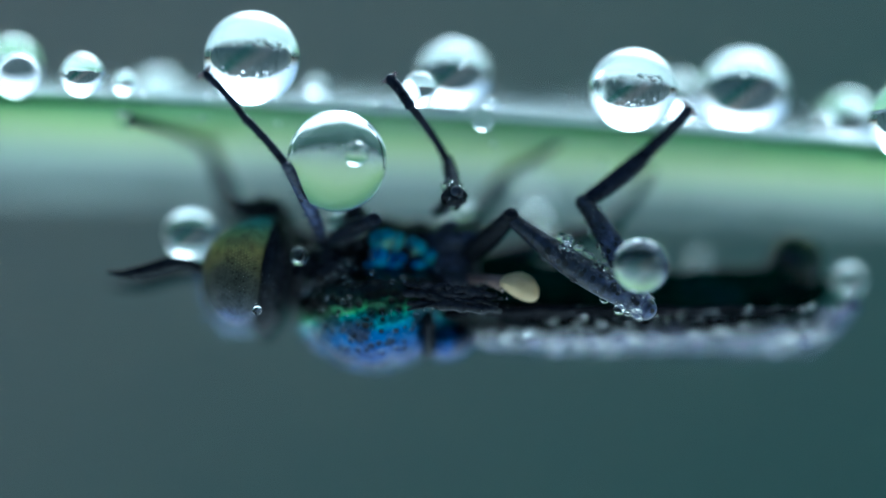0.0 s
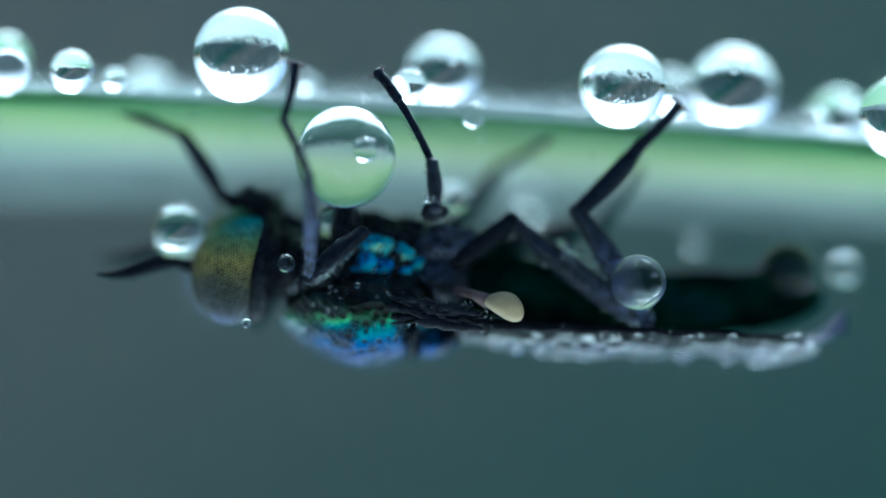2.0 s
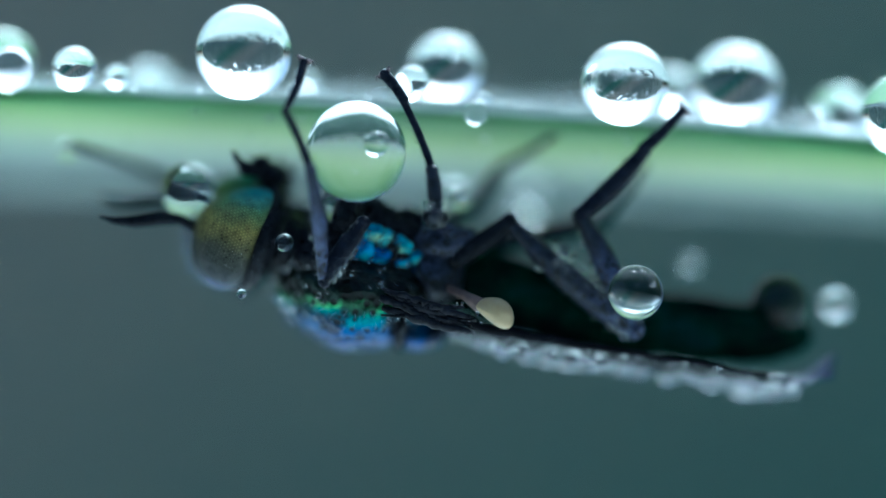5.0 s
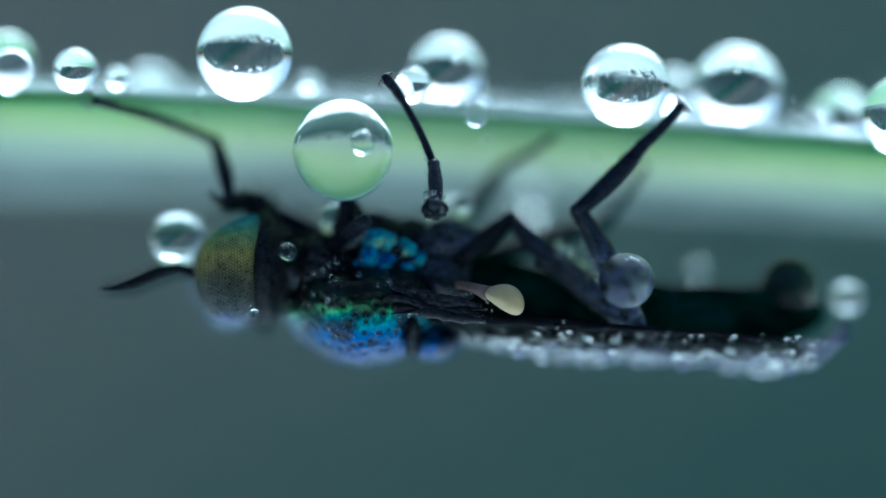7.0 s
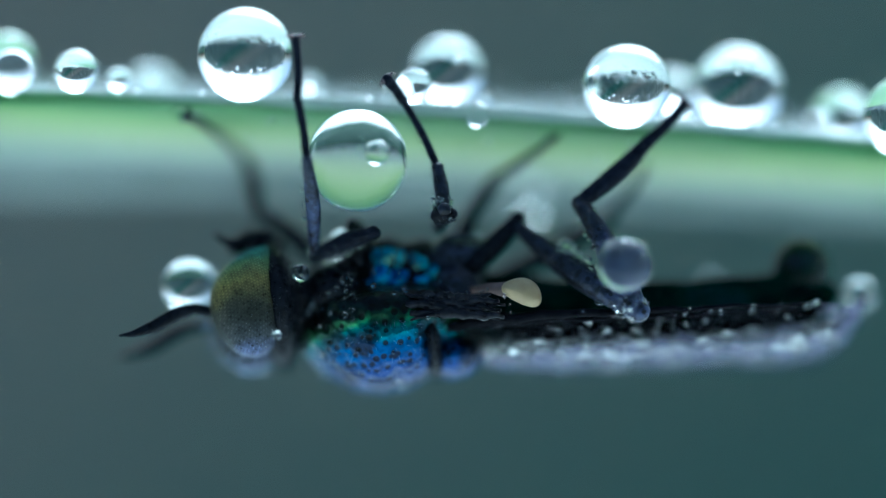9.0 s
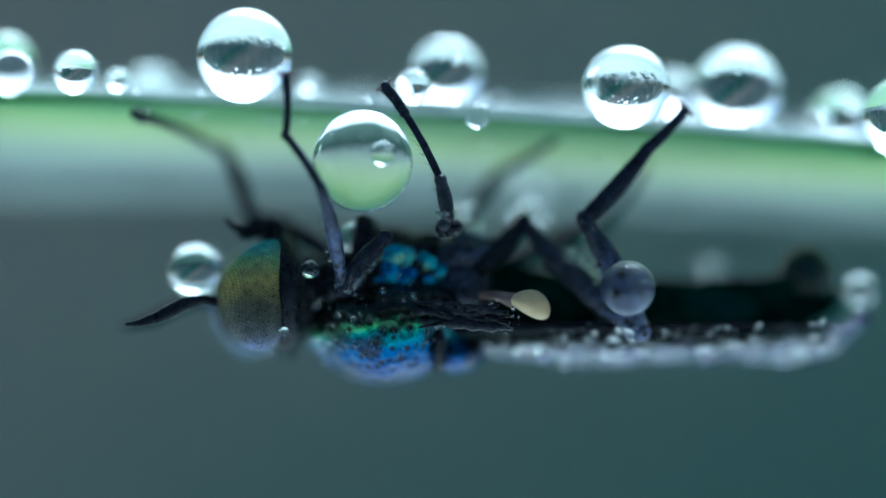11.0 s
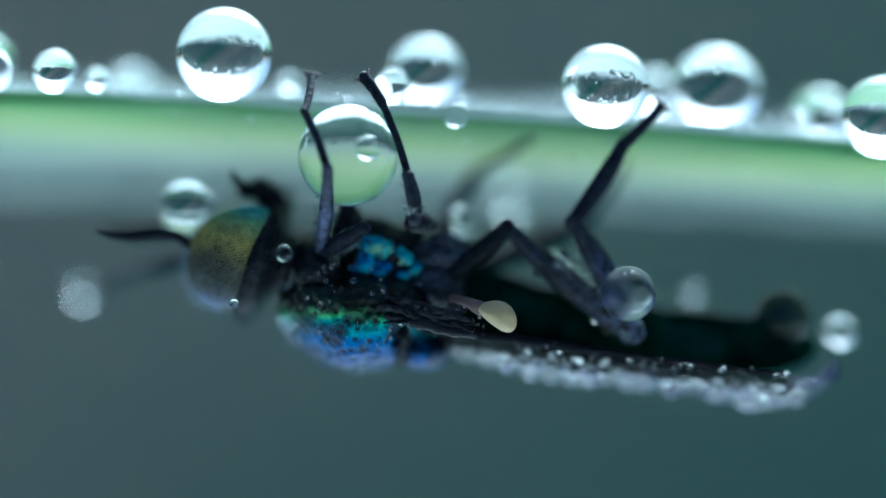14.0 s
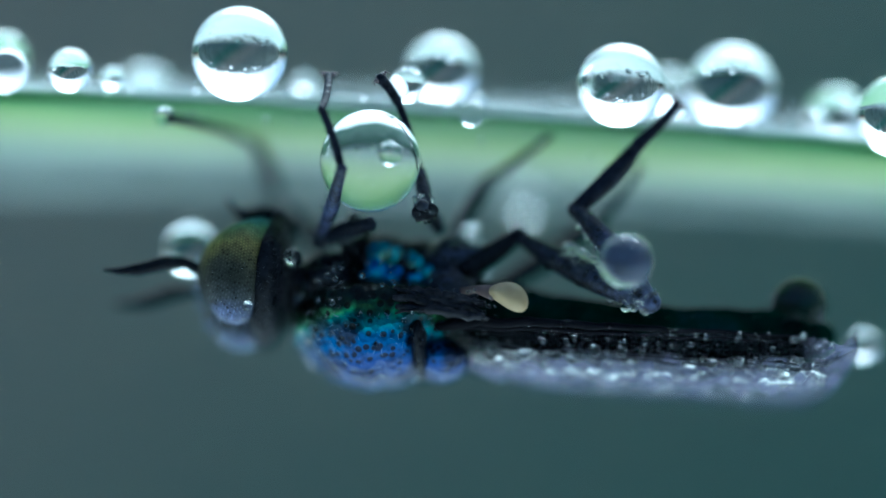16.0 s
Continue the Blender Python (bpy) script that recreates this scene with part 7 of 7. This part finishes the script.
    walk(far_hind_tarsus, [
        (0, limb((2.937, 0.778, 0.634), (3.507, 0.614, 1.277))),
        (0.5, limb((2.904, 0.763, 0.778), (3.506, 0.578, 1.385))),
        (1, limb((2.883, 1.061, 0.495), (3.496, 0.935, 1.106))),
        (1.5, limb((2.849, 1.166, 0.255), (3.391, 1.171, 0.942))),
        (2, limb((2.892, 1.029, 0.508), (3.425, 1.044, 1.202))),
        (2.5, limb((2.924, 0.901, 0.553), (3.480, 0.847, 1.227))),
        (3, limb((2.898, 0.941, 0.644), (3.384, 0.957, 1.371))),
        (3.5, limb((2.854, 0.836, 0.884), (3.298, 0.859, 1.638))),
        (4, limb((2.907, 0.872, 0.683), (3.351, 0.965, 1.431))),
        (6.5, limb((2.864, 0.962, 0.756), (3.361, 0.929, 1.475))),
        (7, limb((2.876, 0.920, 0.754), (3.401, 0.840, 1.450))),
        (7.5, limb((2.864, 0.854, 0.845), (3.434, 0.674, 1.483))),
        (8, limb((2.872, 0.837, 0.833), (3.454, 0.623, 1.451))),
        (8.5, limb((2.813, 0.906, 0.943), (3.402, 0.679, 1.549))),
        (9, limb((2.833, 0.778, 0.965), (3.431, 0.541, 1.557))),
        (11.5, limb((2.759, 1.206, 0.780), (3.271, 1.053, 1.473))),
        (12, limb((2.671, 1.258, 0.932), (3.129, 1.089, 1.659))),
        (12.5, limb((2.805, 1.135, 0.737), (3.292, 0.969, 1.444))),
        (13, limb((2.776, 1.208, 0.721), (3.216, 1.090, 1.468))),
        (13.5, limb((2.715, 1.412, 0.375), (3.149, 1.516, 1.127))),
        (14, limb((2.663, 1.227, 0.984), (3.121, 1.132, 1.724))),
        (14.5, limb((2.635, 1.049, 1.180), (3.139, 0.864, 1.872))),
        (15, limb((2.717, 0.978, 1.093), (3.244, 0.779, 1.762))),
        (15.5, limb((2.690, 0.949, 1.155), (3.206, 0.743, 1.831))),
        (16, limb((2.648, 0.752, 1.292), (3.192, 0.502, 1.931))),
    ])
    walk(tail_dewdrop, [
        (0, at_mm(5.030, 1.750, -0.340)),
        (0.5, at_mm(5.134, 1.750, -0.380)),
        (1, at_mm(5.168, 1.750, 0.133)),
        (1.5, at_mm(5.175, 1.750, 0.106)),
        (2, at_mm(5.091, 1.750, -0.244)),
        (2.5, at_mm(5.018, 1.750, -0.168)),
        (3, at_mm(4.991, 1.750, -0.560)),
        (3.5, at_mm(4.908, 1.750, -1.013)),
        (4, at_mm(4.901, 1.750, -0.755)),
        (6.5, at_mm(5.066, 1.750, -0.717)),
        (7, at_mm(5.087, 1.750, -0.623)),
        (7.5, at_mm(5.158, 1.750, -0.538)),
        (8, at_mm(5.152, 1.750, -0.448)),
        (8.5, at_mm(5.270, 1.750, -0.530)),
        (9, at_mm(5.240, 1.750, -0.570)),
        (11.5, at_mm(5.259, 1.750, -0.510)),
        (12, at_mm(5.280, 1.750, -0.899)),
        (12.5, at_mm(5.144, 1.750, -0.519)),
        (13, at_mm(5.147, 1.750, -0.733)),
        (13.5, at_mm(5.275, 1.750, -0.440)),
        (14, at_mm(5.250, 1.750, -1.049)),
        (14.5, at_mm(5.325, 1.750, -1.125)),
        (15, at_mm(5.280, 1.750, -0.933)),
        (15.5, at_mm(5.280, 1.750, -1.072)),
        (16, at_mm(5.361, 1.750, -1.227)),
    ])
    walk(neck_dewdrop, [
        (0, at_mm(-1.876, 0.427, -0.038)),
        (0.5, at_mm(-1.877, 0.427, -0.239)),
        (1, at_mm(-1.802, 0.310, -0.342)),
        (1.5, at_mm(-1.848, 0.277, -0.087)),
        (2, at_mm(-1.907, 0.261, -0.168)),
        (2.5, at_mm(-1.796, 0.203, -0.270)),
        (3, at_mm(-1.881, 0.212, -0.053)),
        (3.5, at_mm(-1.900, 0.211, 0.033)),
        (4, at_mm(-1.965, 0.202, 0.081)),
        (6.5, at_mm(-1.942, 0.273, 0.003)),
        (7, at_mm(-1.930, 0.287, -0.034)),
        (7.5, at_mm(-1.833, 0.307, -0.182)),
        (8, at_mm(-1.759, 0.279, -0.239)),
        (8.5, at_mm(-1.774, 0.348, -0.260)),
        (9, at_mm(-1.784, 0.348, -0.289)),
        (11.5, at_mm(-1.593, 0.257, -0.175)),
        (12, at_mm(-1.532, 0.265, -0.012)),
        (12.5, at_mm(-1.504, 0.190, -0.111)),
        (13, at_mm(-1.611, 0.228, 0.112)),
        (13.5, at_mm(-1.783, 0.275, -0.032)),
        (14, at_mm(-1.716, 0.294, -0.045)),
        (14.5, at_mm(-1.686, 0.337, -0.138)),
        (15, at_mm(-1.709, 0.318, -0.173)),
        (15.5, at_mm(-1.712, 0.333, -0.123)),
        (16, at_mm(-1.804, 0.489, -0.103)),
    ])
    walk(abdomen_dewdrop, [
        (0, at_mm(3.186, 2.960, -0.120)),
        (0.5, at_mm(3.269, 2.782, -0.241)),
        (1, at_mm(3.298, 2.707, 0.191)),
        (1.5, at_mm(3.314, 2.558, 0.347)),
        (2, at_mm(3.242, 2.600, 0.070)),
        (2.5, at_mm(3.181, 2.878, 0.069)),
        (3, at_mm(3.180, 2.746, -0.125)),
        (3.5, at_mm(3.134, 2.755, -0.446)),
        (4, at_mm(3.122, 2.669, -0.194)),
        (6.5, at_mm(3.235, 2.544, -0.288)),
        (7, at_mm(3.242, 2.574, -0.266)),
        (7.5, at_mm(3.297, 2.695, -0.322)),
        (8, at_mm(3.296, 2.826, -0.285)),
        (8.5, at_mm(3.400, 2.639, -0.381)),
        (9, at_mm(3.371, 2.680, -0.437)),
        (11.5, at_mm(3.427, 2.872, -0.220)),
        (12, at_mm(3.474, 2.867, -0.473)),
        (12.5, at_mm(3.343, 3.112, -0.198)),
        (13, at_mm(3.353, 2.919, -0.280)),
        (13.5, at_mm(3.452, 2.427, 0.032)),
        (14, at_mm(3.434, 2.585, -0.567)),
        (14.5, at_mm(3.485, 2.559, -0.733)),
        (15, at_mm(3.432, 2.645, -0.611)),
        (15.5, at_mm(3.438, 2.607, -0.713)),
        (16, at_mm(3.500, 2.290, -0.914)),
    ])
    walk(belly_dewdrop, [
        (0, at_mm(0.072, 2.447, 0.361)),
        (0.5, at_mm(0.122, 2.402, 0.129)),
        (1, at_mm(0.145, 2.244, 0.367)),
        (1.5, at_mm(0.186, 2.065, 0.749)),
        (2, at_mm(0.138, 2.070, 0.593)),
        (2.5, at_mm(0.096, 2.173, 0.488)),
        (3, at_mm(0.141, 2.089, 0.597)),
        (3.5, at_mm(0.158, 2.103, 0.506)),
        (4, at_mm(0.134, 2.001, 0.706)),
        (6.5, at_mm(0.165, 2.111, 0.470)),
        (7, at_mm(0.148, 2.166, 0.399)),
        (7.5, at_mm(0.170, 2.283, 0.165)),
        (8, at_mm(0.170, 2.324, 0.123)),
        (8.5, at_mm(0.251, 2.311, 0.022)),
        (9, at_mm(0.222, 2.335, -0.047)),
        (11.5, at_mm(0.343, 2.262, 0.336)),
        (12, at_mm(0.439, 2.276, 0.319)),
        (12.5, at_mm(0.315, 2.302, 0.403)),
        (13, at_mm(0.341, 2.240, 0.529)),
        (13.5, at_mm(0.387, 1.915, 0.764)),
        (14, at_mm(0.391, 2.160, 0.297)),
        (14.5, at_mm(0.405, 2.242, 0.040)),
        (15, at_mm(0.333, 2.271, 0.053)),
        (15.5, at_mm(0.350, 2.272, 0.023)),
        (16, at_mm(0.389, 2.282, -0.202)),
    ])
    walk(antenna_dewdrop, [
        (0, at_mm(-3.265, 1.463, 0.214)),
        (0.5, at_mm(-3.264, 1.528, -0.128)),
        (1, at_mm(-3.193, 1.309, -0.203)),
        (1.5, at_mm(-3.201, 1.226, 0.313)),
        (2, at_mm(-3.266, 1.189, 0.236)),
        (2.5, at_mm(-3.194, 1.057, 0.081)),
        (3, at_mm(-3.175, 1.090, 0.577)),
        (3.5, at_mm(-3.217, 1.145, 0.654)),
        (4, at_mm(-3.120, 0.890, 0.841)),
        (6.5, at_mm(-3.322, 1.283, 0.300)),
        (7, at_mm(-3.331, 1.277, 0.118)),
        (7.5, at_mm(-3.246, 1.233, -0.222)),
        (8, at_mm(-3.187, 1.153, -0.343)),
        (8.5, at_mm(-3.173, 1.280, -0.398)),
        (9, at_mm(-3.190, 1.276, -0.459)),
        (11.5, at_mm(-3.025, 1.128, -0.063)),
        (12, at_mm(-2.935, 1.108, 0.210)),
        (12.5, at_mm(-2.938, 0.947, 0.097)),
        (13, at_mm(-2.992, 1.068, 0.494)),
        (13.5, at_mm(-2.887, 1.081, 0.855)),
        (14, at_mm(-2.968, 1.300, 0.536)),
        (14.5, at_mm(-3.024, 1.442, 0.178)),
        (15, at_mm(-3.081, 1.395, 0.061)),
        (15.5, at_mm(-3.078, 1.429, 0.114)),
        (16, at_mm(-3.119, 1.721, -0.014)),
    ])
    walk(eye_dewdrop, [
        (0, at_mm(-2.390, 0.173, -0.711)),
        (0.5, at_mm(-2.368, 0.107, -0.942)),
        (1, at_mm(-2.208, 0.064, -1.104)),
        (1.5, at_mm(-2.330, 0.312, -0.822)),
        (2, at_mm(-2.395, 0.303, -0.913)),
        (2.5, at_mm(-2.255, 0.171, -1.014)),
        (3, at_mm(-2.473, 0.294, -0.691)),
        (3.5, at_mm(-2.519, 0.288, -0.587)),
        (4, at_mm(-2.514, 0.314, -0.553)),
        (6.5, at_mm(-2.413, 0.183, -0.714)),
        (7, at_mm(-2.341, 0.109, -0.802)),
        (7.5, at_mm(-2.143, -0.034, -0.953)),
        (8, at_mm(-2.033, -0.132, -1.030)),
        (8.5, at_mm(-2.052, -0.089, -1.033)),
        (9, at_mm(-2.063, -0.109, -1.061)),
        (11.5, at_mm(-1.946, 0.002, -0.958)),
        (12, at_mm(-1.922, 0.044, -0.767)),
        (12.5, at_mm(-1.868, -0.029, -0.876)),
        (13, at_mm(-2.084, 0.146, -0.605)),
        (13.5, at_mm(-2.500, 0.505, -0.619)),
        (14, at_mm(-2.337, 0.208, -0.674)),
        (14.5, at_mm(-2.249, -0.046, -0.787)),
        (15, at_mm(-2.233, -0.120, -0.843)),
        (15.5, at_mm(-2.252, -0.140, -0.785)),
        (16, at_mm(-2.355, -0.105, -0.708)),
    ])
    walk(knee_dewdrop, [
        (0, at_mm(2.365, -0.315, -0.148)),
        (0.5, at_mm(2.337, -0.236, -0.087)),
        (1, at_mm(2.291, -0.233, -0.246)),
        (1.5, at_mm(2.350, 0.250, -0.390)),
        (2, at_mm(2.471, 0.250, -0.404)),
        (2.5, at_mm(2.467, 0.246, -0.494)),
        (3, at_mm(2.519, 0.250, -0.565)),
        (3.5, at_mm(2.575, 0.229, -0.581)),
        (4, at_mm(2.469, 0.195, -0.611)),
        (6.5, at_mm(2.349, 0.250, -0.439)),
        (7, at_mm(2.277, 0.087, -0.392)),
        (7.5, at_mm(2.281, -0.073, -0.273)),
        (8, at_mm(2.281, -0.235, -0.262)),
        (8.5, at_mm(2.232, -0.215, -0.192)),
        (9, at_mm(2.236, -0.358, -0.178)),
        (11.5, at_mm(2.340, 0.082, -0.507)),
        (12, at_mm(2.535, 0.069, -0.524)),
        (12.5, at_mm(2.428, 0.250, -0.592)),
        (13, at_mm(2.372, 0.189, -0.528)),
        (13.5, at_mm(2.519, 0.188, -0.706)),
        (14, at_mm(2.558, 0.204, -0.544)),
        (14.5, at_mm(2.527, 0.158, -0.344)),
        (15, at_mm(2.425, 0.037, -0.357)),
        (15.5, at_mm(2.420, 0.070, -0.329)),
        (16, at_mm(2.324, -0.417, -0.147)),
    ])
    walk(belly_water_drop, [
        (0, at_mm(-1.405, 0.330, 1.149)),
        (0.5, at_mm(-1.337, 0.330, 1.154)),
        (1, at_mm(-1.180, 0.330, 1.108)),
        (1.5, at_mm(-1.096, 0.330, 1.211)),
        (2, at_mm(-1.164, 0.330, 1.155)),
        (2.5, at_mm(-1.076, 0.330, 1.155)),
        (3, at_mm(-1.136, 0.330, 1.190)),
        (3.5, at_mm(-1.066, 0.330, 1.223)),
        (4, at_mm(-1.060, 0.330, 1.214)),
        (6.5, at_mm(-1.160, 0.330, 1.176)),
        (7, at_mm(-1.243, 0.330, 1.229)),
        (7.5, at_mm(-1.137, 0.330, 1.158)),
        (8, at_mm(-1.106, 0.330, 1.141)),
        (8.5, at_mm(-1.085, 0.330, 1.099)),
        (9, at_mm(-1.078, 0.330, 1.113)),
        (11.5, at_mm(-0.990, 0.330, 1.120)),
        (12, at_mm(-1.005, 0.330, 1.160)),
        (12.5, at_mm(-0.955, 0.330, 1.149)),
        (13, at_mm(-0.960, 0.330, 1.191)),
        (13.5, at_mm(-0.932, 0.330, 1.224)),
        (14, at_mm(-0.922, 0.330, 1.176)),
        (14.5, at_mm(-0.882, 0.330, 1.095)),
        (15, at_mm(-0.847, 0.330, 1.102)),
        (15.5, at_mm(-0.860, 0.330, 1.102)),
        (16, at_mm(-0.841, 0.330, 1.095)),
    ])


motions()
